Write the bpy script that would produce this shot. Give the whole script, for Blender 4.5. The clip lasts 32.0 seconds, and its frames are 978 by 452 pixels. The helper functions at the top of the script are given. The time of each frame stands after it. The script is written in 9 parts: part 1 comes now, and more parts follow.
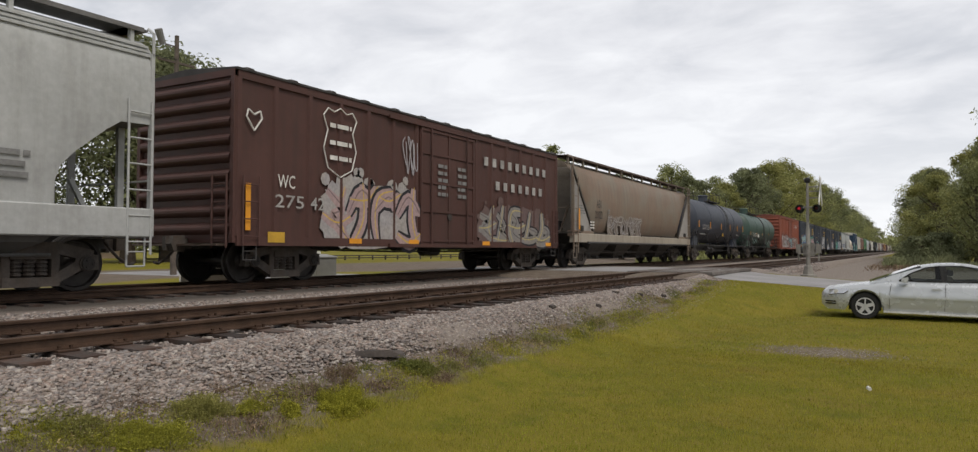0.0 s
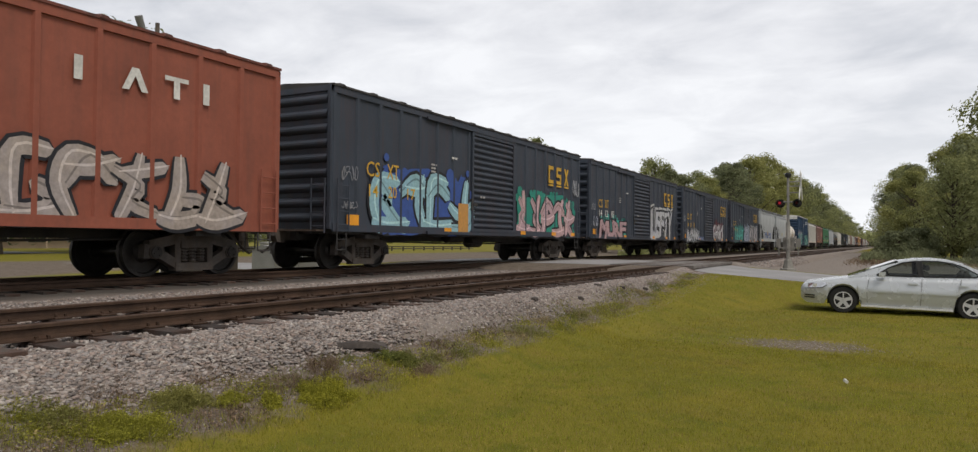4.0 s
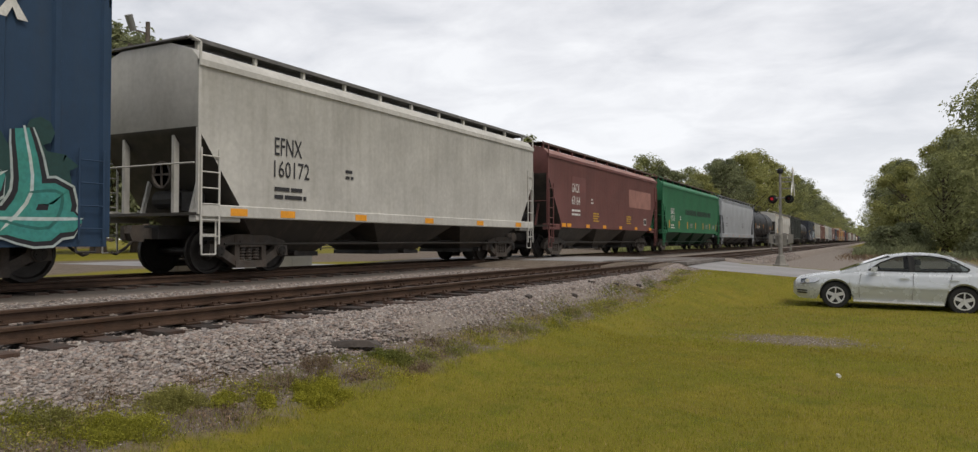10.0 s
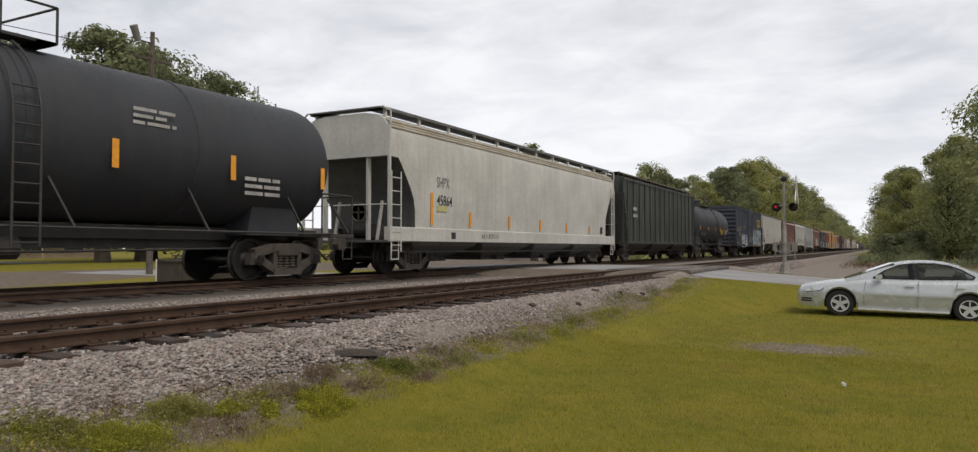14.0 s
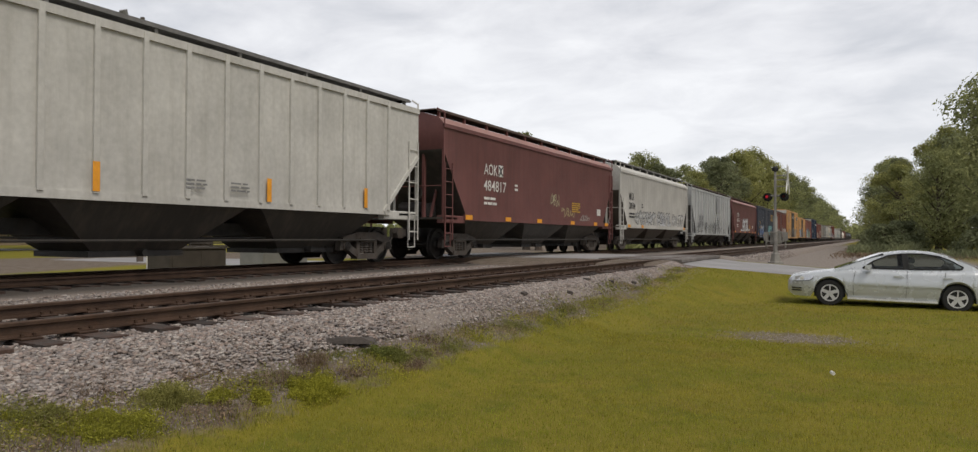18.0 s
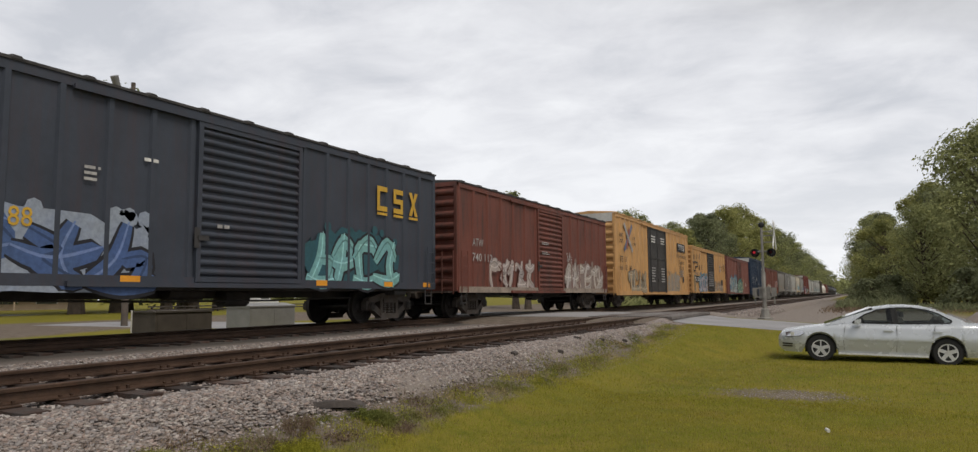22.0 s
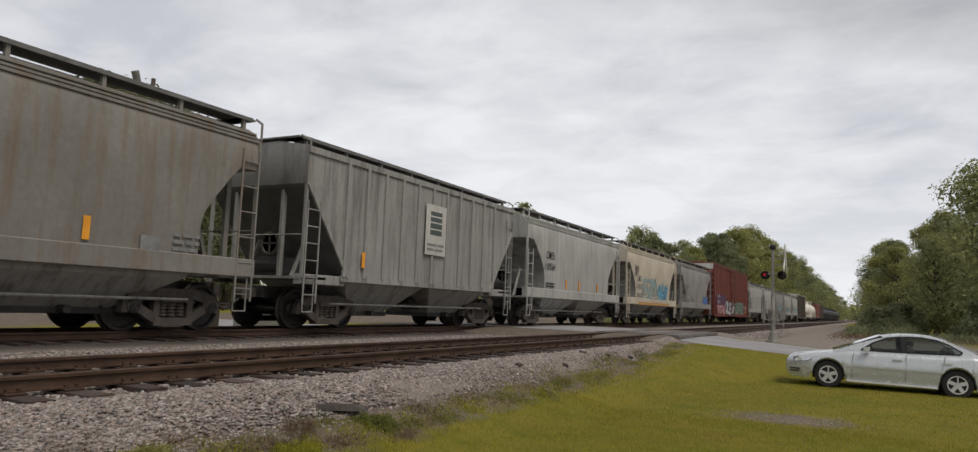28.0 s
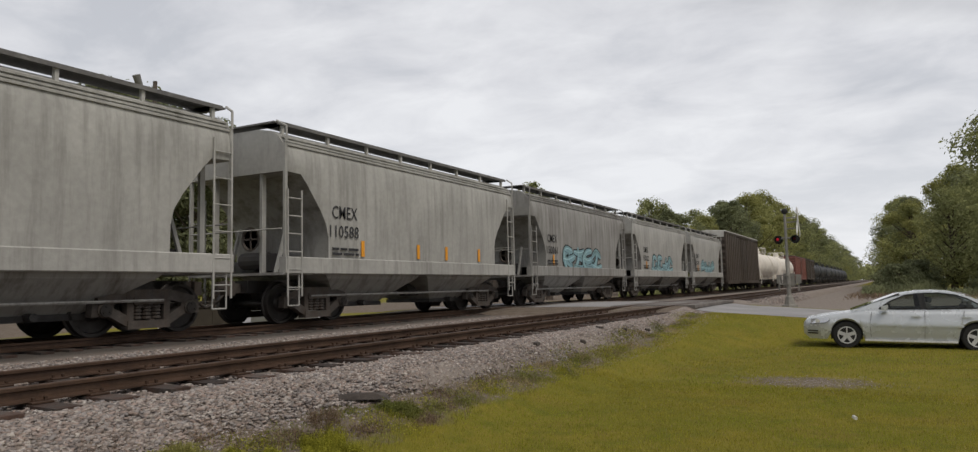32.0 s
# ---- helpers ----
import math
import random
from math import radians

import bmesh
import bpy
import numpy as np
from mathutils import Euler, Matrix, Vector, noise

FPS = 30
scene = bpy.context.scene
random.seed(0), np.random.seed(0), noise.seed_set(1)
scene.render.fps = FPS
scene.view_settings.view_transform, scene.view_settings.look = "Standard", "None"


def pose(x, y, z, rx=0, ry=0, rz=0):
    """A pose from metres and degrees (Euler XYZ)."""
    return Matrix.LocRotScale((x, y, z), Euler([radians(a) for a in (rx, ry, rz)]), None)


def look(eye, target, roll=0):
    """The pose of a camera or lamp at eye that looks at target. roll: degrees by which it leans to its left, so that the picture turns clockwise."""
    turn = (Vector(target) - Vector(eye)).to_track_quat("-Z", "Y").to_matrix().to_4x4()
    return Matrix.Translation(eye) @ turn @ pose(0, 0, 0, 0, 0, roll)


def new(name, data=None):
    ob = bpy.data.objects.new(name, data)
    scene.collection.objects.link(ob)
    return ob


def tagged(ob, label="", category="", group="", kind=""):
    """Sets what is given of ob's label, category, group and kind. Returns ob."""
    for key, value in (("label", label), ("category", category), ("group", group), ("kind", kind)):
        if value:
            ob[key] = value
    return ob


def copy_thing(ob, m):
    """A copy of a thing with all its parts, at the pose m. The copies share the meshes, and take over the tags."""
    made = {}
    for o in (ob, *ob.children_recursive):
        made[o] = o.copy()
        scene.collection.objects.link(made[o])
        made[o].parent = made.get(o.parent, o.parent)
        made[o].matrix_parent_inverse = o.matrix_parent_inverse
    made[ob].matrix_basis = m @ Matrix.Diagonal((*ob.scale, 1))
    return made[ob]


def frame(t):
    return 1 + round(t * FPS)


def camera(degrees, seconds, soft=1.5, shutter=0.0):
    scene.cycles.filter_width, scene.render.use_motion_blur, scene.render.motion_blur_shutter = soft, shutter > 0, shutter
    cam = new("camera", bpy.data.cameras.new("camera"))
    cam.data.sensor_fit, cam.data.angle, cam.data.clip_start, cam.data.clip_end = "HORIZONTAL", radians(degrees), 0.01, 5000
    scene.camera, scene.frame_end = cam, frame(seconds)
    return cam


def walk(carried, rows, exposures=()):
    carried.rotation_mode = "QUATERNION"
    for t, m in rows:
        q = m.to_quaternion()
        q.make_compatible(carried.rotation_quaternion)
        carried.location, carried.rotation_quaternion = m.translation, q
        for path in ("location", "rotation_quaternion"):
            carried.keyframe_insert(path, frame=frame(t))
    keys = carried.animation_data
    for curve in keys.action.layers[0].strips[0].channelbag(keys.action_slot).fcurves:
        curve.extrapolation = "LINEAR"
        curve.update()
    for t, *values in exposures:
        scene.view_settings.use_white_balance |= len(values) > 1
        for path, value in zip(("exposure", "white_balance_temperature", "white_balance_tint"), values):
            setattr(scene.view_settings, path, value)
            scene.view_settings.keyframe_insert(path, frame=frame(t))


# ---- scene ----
EYE, RAIL, NEAR_X, TRAIN_X, SPEED = 1.55, 0.84, -6.98, -13.03, 21.538


def aim(yaw, pitch, roll):
    a, b = radians(yaw), radians(pitch)
    way = Vector((-math.sin(a) * math.cos(b), math.cos(a) * math.cos(b), math.sin(b)))
    eye = Vector((0, 0, EYE))
    return look(eye, eye + way, roll)


cam = camera(67.5, 32.0, soft=1.3)
walk(cam, [
    (0, aim(29.64, 1.88, 0.10)),
    (0.5, aim(28.95, 1.93, 0.03)),
    (1, aim(29.13, 1.84, 0.18)),
    (1.5, aim(28.48, 2.50, 0.30)),
    (2, aim(28.61, 2.70, 0.42)),
    (2.5, aim(27.79, 2.37, 0.31)),
    (4.5, aim(28.61, 1.08, 0.55)),
    (5, aim(28.84, 0.93, 0.44)),
    (5.5, aim(28.64, 0.62, 0.50)),
    (6, aim(28.70, 0.57, 0.30)),
    (6.5, aim(28.25, 0.33, 0.11)),
    (7, aim(27.48, 0.59, 0.54)),
    (7.5, aim(27.42, 0.73, 0.49)),
    (8, aim(27.64, 0.80, 0.41)),
    (8.5, aim(28.36, 0.35, 0.66)),
    (9, aim(28.68, 0.67, 0.27)),
    (9.5, aim(27.85, 0.99, 0.00)),
    (10, aim(27.81, 1.10, 0.09)),
    (10.5, aim(27.39, 1.05, 0.12)),
    (11, aim(27.85, 0.96, -0.10)),
    (11.5, aim(27.52, 0.96, 0.16)),
    (12, aim(27.56, 1.05, 0.25)),
    (12.5, aim(27.51, 1.28, 0.20)),
    (13, aim(27.70, 1.50, 0.30)),
    (13.5, aim(27.65, 1.63, 0.02)),
    (14, aim(28.07, 1.76, -0.01)),
    (14.5, aim(27.71, 1.71, 0.01)),
    (16.5, aim(27.18, 2.01, 0.42)),
    (17, aim(26.96, 1.95, 0.10)),
    (17.5, aim(26.64, 1.37, -0.11)),
    (18, aim(27.46, 0.87, 0.22)),
    (18.5, aim(28.24, 0.14, 0.45)),
    (19, aim(30.70, -1.13, 0.79)),
    (19.4, aim(28.68, -1.11, -1.29)),
    (19.5, aim(28.54, 0.55, 0.05)),
    (20, aim(27.72, 2.77, -0.06)),
    (20.5, aim(27.37, 3.08, 0.23)),
    (21, aim(27.11, 3.80, 0.67)),
    (21.5, aim(26.80, 5.39, -0.61)),
    (22, aim(26.57, 5.49, -0.51)),
    (22.5, aim(26.91, 5.19, -0.05)),
    (23, aim(27.44, 5.39, 0.40)),
    (23.5, aim(27.94, 5.66, 0.90)),
    (24, aim(28.77, 5.54, 0.75)),
    (24.5, aim(27.73, 5.03, 0.83)),
    (25, aim(26.97, 5.30, 0.98)),
    (25.5, aim(26.66, 5.24, 1.56)),
    (27.5, aim(27.60, 6.04, 2.08)),
    (28, aim(27.40, 6.25, 2.13)),
    (28.5, aim(27.30, 6.50, 2.54)),
    (29, aim(27.34, 6.98, 1.59)),
    (29.5, aim(27.67, 7.16, 1.40)),
    (30, aim(27.54, 6.71, 1.45)),
    (30.5, aim(28.49, 6.69, 1.51)),
    (31, aim(28.42, 6.07, 1.26)),
    (31.5, aim(28.03, 5.96, -0.30)),
    (32, aim(28.18, 4.83, -1.32)),
], exposures=[(0, 0.40), (14, 0.40), (20, 0.37), (25, 0.28), (32, 0.23)])

# ---- world and sun: bright overcast ----
world = bpy.data.worlds.new("overcast_sky")
scene.world = world
world.use_nodes = True
wn, wl = world.node_tree.nodes, world.node_tree.links
wn.clear()
sky = wn.new("ShaderNodeTexSky")
sky.sky_type, sky.sun_disc = "NISHITA", False
sky.sun_elevation, sky.sun_rotation = radians(52), radians(110)
sky_scale = wn.new("ShaderNodeVectorMath")
sky_scale.operation = "SCALE"
sky_scale.inputs["Scale"].default_value = 0.1
wl.new(sky.outputs[0], sky_scale.inputs[0])
tc = wn.new("ShaderNodeTexCoord")
sep = wn.new("ShaderNodeSeparateXYZ")
wl.new(tc.outputs["Generated"], sep.inputs[0])


def wmath(op, a, b):
    n = wn.new("ShaderNodeMath")
    n.operation = op
    for k, v in ((0, a), (1, b)):
        if isinstance(v, (int, float)):
            n.inputs[k].default_value = v
        else:
            wl.new(v, n.inputs[k])
    return n.outputs[0]


# cloud layer as a flat ceiling seen in perspective
up = wmath("ADD", wmath("MAXIMUM", sep.outputs[2], 0.0), 0.2)
comb = wn.new("ShaderNodeCombineXYZ")
wl.new(wmath("DIVIDE", sep.outputs[0], up), comb.inputs[0])
wl.new(wmath("DIVIDE", sep.outputs[1], up), comb.inputs[1])


def wnoise(scale, detail, rough, off):
    m = wn.new("ShaderNodeMapping")
    m.inputs["Scale"].default_value = scale
    m.inputs["Location"].default_value = off
    wl.new(comb.outputs[0], m.inputs[0])
    n = wn.new("ShaderNodeTexNoise")
    n.inputs["Scale"].default_value = 1.0
    n.inputs["Detail"].default_value = detail
    n.inputs["Roughness"].default_value = rough
    n.inputs["Distortion"].default_value = 0.35
    wl.new(m.outputs[0], n.inputs["Vector"])
    return n.outputs["Fac"]


big = wnoise((0.8, 1.0, 1), 5, 0.5, (2.3, 0.4, 0))
fine = wnoise((2.6, 3.2, 1), 8, 0.58, (7.1, 3.3, 0))
mixn = wmath("ADD", wmath("MULTIPLY", big, 0.54), wmath("MULTIPLY", fine, 0.46))
ramp = wn.new("ShaderNodeValToRGB")
cr = ramp.color_ramp
cr.elements[0].position, cr.elements[0].color = 0.39, (0.53, 0.545, 0.585, 1)
cr.elements[1].position, cr.elements[1].color = 0.59, (0.83, 0.835, 0.855, 1)
mid = cr.elements.new(0.48)
mid.color = (0.68, 0.685, 0.715, 1)
wl.new(mixn, ramp.inputs[0])
# the overcast is brighter towards the horizon
low = wn.new("ShaderNodeMix")
low.data_type = "RGBA"
low.inputs[7].default_value = (0.86, 0.87, 0.90, 1)
wl.new(wmath("POWER", wmath("SUBTRACT", 1.0, wmath("MINIMUM", wmath("MAXIMUM", sep.outputs[2], 0.0), 1.0)), 7.0), low.inputs[0])
wl.new(ramp.outputs[0], low.inputs[6])
over = wn.new("ShaderNodeMix")
over.data_type = "RGBA"
over.inputs[0].default_value = 0.94
wl.new(sky_scale.outputs[0], over.inputs[6])
# a heavier bank of cloud overhead and to the east
bank = wn.new("ShaderNodeMapRange")
bank.interpolation_type = "SMOOTHSTEP"
for k, v in enumerate((0.22, 0.50, 1.0, 0.60)):
    bank.inputs[k + 1].default_value = v
wl.new(wmath("ADD", wmath("ADD", wmath("MULTIPLY", sep.outputs[0], 0.35), sep.outputs[2]), wmath("MULTIPLY", wmath("SUBTRACT", big, 0.5), 0.5)), bank.inputs[0])
dull = wn.new("ShaderNodeVectorMath")
dull.operation = "SCALE"
wl.new(low.outputs[2], dull.inputs[0])
wl.new(bank.outputs[0], dull.inputs["Scale"])
wl.new(dull.outputs[0], over.inputs[7])
bg = wn.new("ShaderNodeBackground")
bg.inputs[1].default_value = 0.885
wl.new(over.outputs[2], bg.inputs[0])
wout = wn.new("ShaderNodeOutputWorld")
wl.new(bg.outputs[0], wout.inputs[0])

sun_data = bpy.data.lights.new("sun", "SUN")
sun_data.energy, sun_data.angle, sun_data.color = 1.62, radians(25), (1.0, 0.925, 0.82)
sun = new("sun", sun_data)
sun.matrix_world = look((30, -12, 50), (0, 0, 0))


# ---- materials ----
def material(name, color, rough=0.6, metal=0.0, var=0.16, scale=1.6, grain=22.0, streak=None, streak_amount=0.0, rust=0.0, bump=0.0,
             bump_scale=60.0, rnd=0.0, glow=None, island=0.0, stain=None, stain_cut=0.58, second=None, spec=0.4):
    m = bpy.data.materials.new(name)
    m.use_nodes = True
    n, l = m.node_tree.nodes, m.node_tree.links
    b = n["Principled BSDF"]
    b.inputs["Roughness"].default_value, b.inputs["Metallic"].default_value = rough, metal
    b.inputs["Specular IOR Level"].default_value = spec
    if glow:
        b.inputs["Emission Color"].default_value = (*color, 1)
        b.inputs["Emission Strength"].default_value = glow
    co = n.new("ShaderNodeTexCoord").outputs["Object"]

    def noise_at(vec, sc, detail=4.0, r=0.55):
        t = n.new("ShaderNodeTexNoise")
        t.inputs["Scale"].default_value, t.inputs["Detail"].default_value, t.inputs["Roughness"].default_value = sc, detail, r
        l.new(vec, t.inputs["Vector"])
        return t.outputs["Fac"]

    def span(fac, a, b2, lo, hi):
        r = n.new("ShaderNodeMapRange")
        for k, v in enumerate((a, b2, lo, hi)):
            r.inputs[k + 1].default_value = v
        l.new(fac, r.inputs[0])
        return r.outputs[0]

    def mix(fac, a, b2, mode="MIX"):
        x = n.new("ShaderNodeMix")
        x.data_type, x.blend_type = "RGBA", mode
        for k, v in ((0, fac), (6, a), (7, b2)):
            if isinstance(v, (int, float)):
                x.inputs[k].default_value = v
            elif isinstance(v, tuple):
                x.inputs[k].default_value = (*v, 1)
            else:
                l.new(v, x.inputs[k])
        return x.outputs[2]

    big = noise_at(co, scale, 5.0)
    small = noise_at(co, grain, 3.0)
    c = tuple(color)
    if second:
        c = mix(span(big, 0.42, 0.6, 0, 1), c, tuple(second))
    hsv = n.new("ShaderNodeHueSaturation")
    if isinstance(c, tuple):
        hsv.inputs["Color"].default_value = (*c, 1)
    else:
        l.new(c, hsv.inputs["Color"])
    v = n.new("ShaderNodeMath")
    v.operation = "MULTIPLY"
    l.new(span(big, 0.3, 0.7, 1 - var, 1 + var), v.inputs[0])
    l.new(span(small, 0.3, 0.7, 1 - var * 0.6, 1 + var * 0.6), v.inputs[1])
    val = v.outputs[0]
    if rnd or island:
        src = n.new("ShaderNodeObjectInfo").outputs["Random"] if rnd else n.new("ShaderNodeNewGeometry").outputs["Random Per Island"]
        w = n.new("ShaderNodeMath")
        w.operation = "MULTIPLY"
        k = rnd or island
        l.new(val, w.inputs[0])
        l.new(span(src, 0, 1, 1 - k, 1 + k), w.inputs[1])
        val = w.outputs[0]
    l.new(val, hsv.inputs["Value"])
    out = hsv.outputs[0]
    if streak:
        mp = n.new("ShaderNodeMapping")
        mp.inputs["Scale"].default_value = (1.2, 2.4, 0.22)
        l.new(co, mp.inputs[0])
        s1 = span(noise_at(mp.outputs[0], 1.7, 7.0, 0.66), 0.47, 0.70, 0, streak_amount)
        out = mix(s1, out, tuple(streak))
    if rust:
        spots = span(noise_at(co, 3.4, 8.0, 0.72), 0.60, 0.74, 0, rust)
        out = mix(spots, out, (0.12, 0.05, 0.025))
    if stain:
        out = mix(span(noise_at(co, 0.55, 6.0, 0.65), stain_cut, stain_cut + 0.16, 0, 0.8), out, tuple(stain))
    l.new(out, b.inputs["Base Color"])
    l.new(span(small, 0.2, 0.8, max(0.05, rough - 0.1), min(1, rough + 0.12)), b.inputs["Roughness"])
    if bump:
        bp = n.new("ShaderNodeBump")
        bp.inputs["Strength"].default_value, bp.inputs["Distance"].default_value = bump, 0.02
        l.new(noise_at(co, bump_scale, 4.0), bp.inputs["Height"])
        l.new(bp.outputs[0], b.inputs["Normal"])
    return m


def paint(name, color, dirt=(0.09, 0.075, 0.06), amount=0.35, rust=0.12, rough=0.55, **k):
    return material(name, color, rough, 0.0, 0.13, 0.8, 9.0, dirt, amount, rust, 0.12, 30.0, spec=0.3, **k)


STEEL = material("dark_running_gear_steel", (0.078, 0.068, 0.061), 0.7, 0.2, 0.35, 4, 30, (0.09, 0.06, 0.04), 0.5, 0.25, 0.3)
WHEEL = material("worn_wheel_steel", (0.046, 0.042, 0.040), 0.5, 0.55, 0.3, 4, 30, rust=0.3, bump=0.15)
BLACK = material("black_underframe_paint", (0.042, 0.040, 0.040), 0.65, 0.0, 0.3, 3, 25, (0.07, 0.055, 0.04), 0.4, 0.15, 0.2)
RAILTOP = material("rusty_rail_steel", (0.085, 0.052, 0.036), 0.55, 0.5, 0.3, 3, 40, (0.05, 0.03, 0.02), 0.4, 0.5, 0.25)
TIEWOOD = material("creosoted_tie_timber", (0.075, 0.045, 0.034), 0.9, 0, 0.4, 5, 60, rnd=0.5, bump=0.6, bump_scale=45, second=(0.05, 0.042, 0.038))
STONE = material("grey_ballast_stone", (0.33, 0.295, 0.265), 0.9, 0, 0.16, 8, 60, bump=0.3)
# each stone its own shade: slate, brown, pinkish tan, pale
sn, sl = STONE.node_tree.nodes, STONE.node_tree.links
shade = sn.new("ShaderNodeValToRGB")
shade.color_ramp.interpolation = "CONSTANT"
for spot, tone in ((0.0, (0.185, 0.162, 0.155)), (0.14, (0.235, 0.195, 0.175)), (0.32, (0.30, 0.238, 0.21)), (0.5, (0.275, 0.25, 0.24)), (0.7, (0.345, 0.30, 0.275)), (0.9, (0.42, 0.38, 0.35))):
    el = shade.color_ramp.elements.new(spot) if spot else shade.color_ramp.elements[0]
    el.color = (*tone, 1)
shade.color_ramp.elements.remove(shade.color_ramp.elements[-1])
sl.new(sn.new("ShaderNodeNewGeometry").outputs["Random Per Island"], shade.inputs[0])
sl.new(shade.outputs[0], next(k for k in sn if k.bl_idname == "ShaderNodeHueSaturation").inputs["Color"])
BED = material("ballast_bed_gravel", (0.25, 0.215, 0.19), 0.95, 0, 0.35, 2.2, 38, bump=1.0, bump_scale=34, second=(0.17, 0.14, 0.12))
# bed under the train's track, darkened for dirt and the train's shadow
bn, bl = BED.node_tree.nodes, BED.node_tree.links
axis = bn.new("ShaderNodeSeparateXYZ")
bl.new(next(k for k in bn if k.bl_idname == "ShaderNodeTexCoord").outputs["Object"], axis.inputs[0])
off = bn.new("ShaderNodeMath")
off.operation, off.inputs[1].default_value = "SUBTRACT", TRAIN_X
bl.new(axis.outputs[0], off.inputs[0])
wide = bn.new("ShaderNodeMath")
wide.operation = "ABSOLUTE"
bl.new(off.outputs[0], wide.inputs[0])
grime_shade = bn.new("ShaderNodeMapRange")
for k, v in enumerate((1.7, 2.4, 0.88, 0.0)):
    grime_shade.inputs[k + 1].default_value = v
bl.new(wide.outputs[0], grime_shade.inputs[0])
band_mix = bn.new("ShaderNodeMix")
band_mix.data_type = "RGBA"
band_mix.inputs[7].default_value = (0.045, 0.038, 0.033, 1)
bl.new(grime_shade.outputs[0], band_mix.inputs[0])
bl.new(bn["Principled BSDF"].inputs["Base Color"].links[0].from_socket, band_mix.inputs[6])
bl.new(band_mix.outputs[2], bn["Principled BSDF"].inputs["Base Color"])
ASPHALT = material("worn_grey_asphalt", (0.26, 0.255, 0.26), 0.9, 0, 0.16, 0.8, 70, bump=0.25, bump_scale=120, stain=(0.17, 0.165, 0.165))
STREET = material("dark_street_asphalt", (0.15, 0.148, 0.148), 0.9, 0, 0.16, 0.8, 70, bump=0.25, bump_scale=120)
GLASSY = material("dark_window_glass", (0.10, 0.105, 0.102), 0.08, 0, 0.1, 2, 10, spec=0.45)
WHITE = material("white_stencil_paint", (0.62, 0.61, 0.58), 0.6, 0, 0.2, 3, 20)
BLACKINK = material("black_stencil_paint", (0.03, 0.03, 0.034), 0.6, 0, 0.2, 3, 20)
GREYINK = material("faded_grey_stencil_paint", (0.20, 0.20, 0.20), 0.7, 0, 0.25, 3, 20)
PALEINK = material("pale_sprayed_outline", (0.5, 0.5, 0.5), 0.6)
DIMWHITE = material("faded_white_stencil_paint", (0.34, 0.33, 0.32), 0.7, 0, 0.3, 3, 20)
YELLOWINK = material("golden_yellow_paint", (0.55, 0.33, 0.04), 0.6, 0, 0.15, 3, 20, rust=0.1)
ORANGE = material("orange_reflective_strip", (0.75, 0.32, 0.03), 0.45, 0, 0.12, 3, 20, rust=0.1)
RUNBOARD = material("galvanised_walkway_grating", (0.17, 0.165, 0.16), 0.6, 0.4, 0.25, 3, 30, rust=0.1, bump=0.2)
RUSTBOARD = material("rusty_walkway_grating", (0.115, 0.085, 0.07), 0.7, 0.3, 0.3, 3, 30, rust=0.3, bump=0.2)


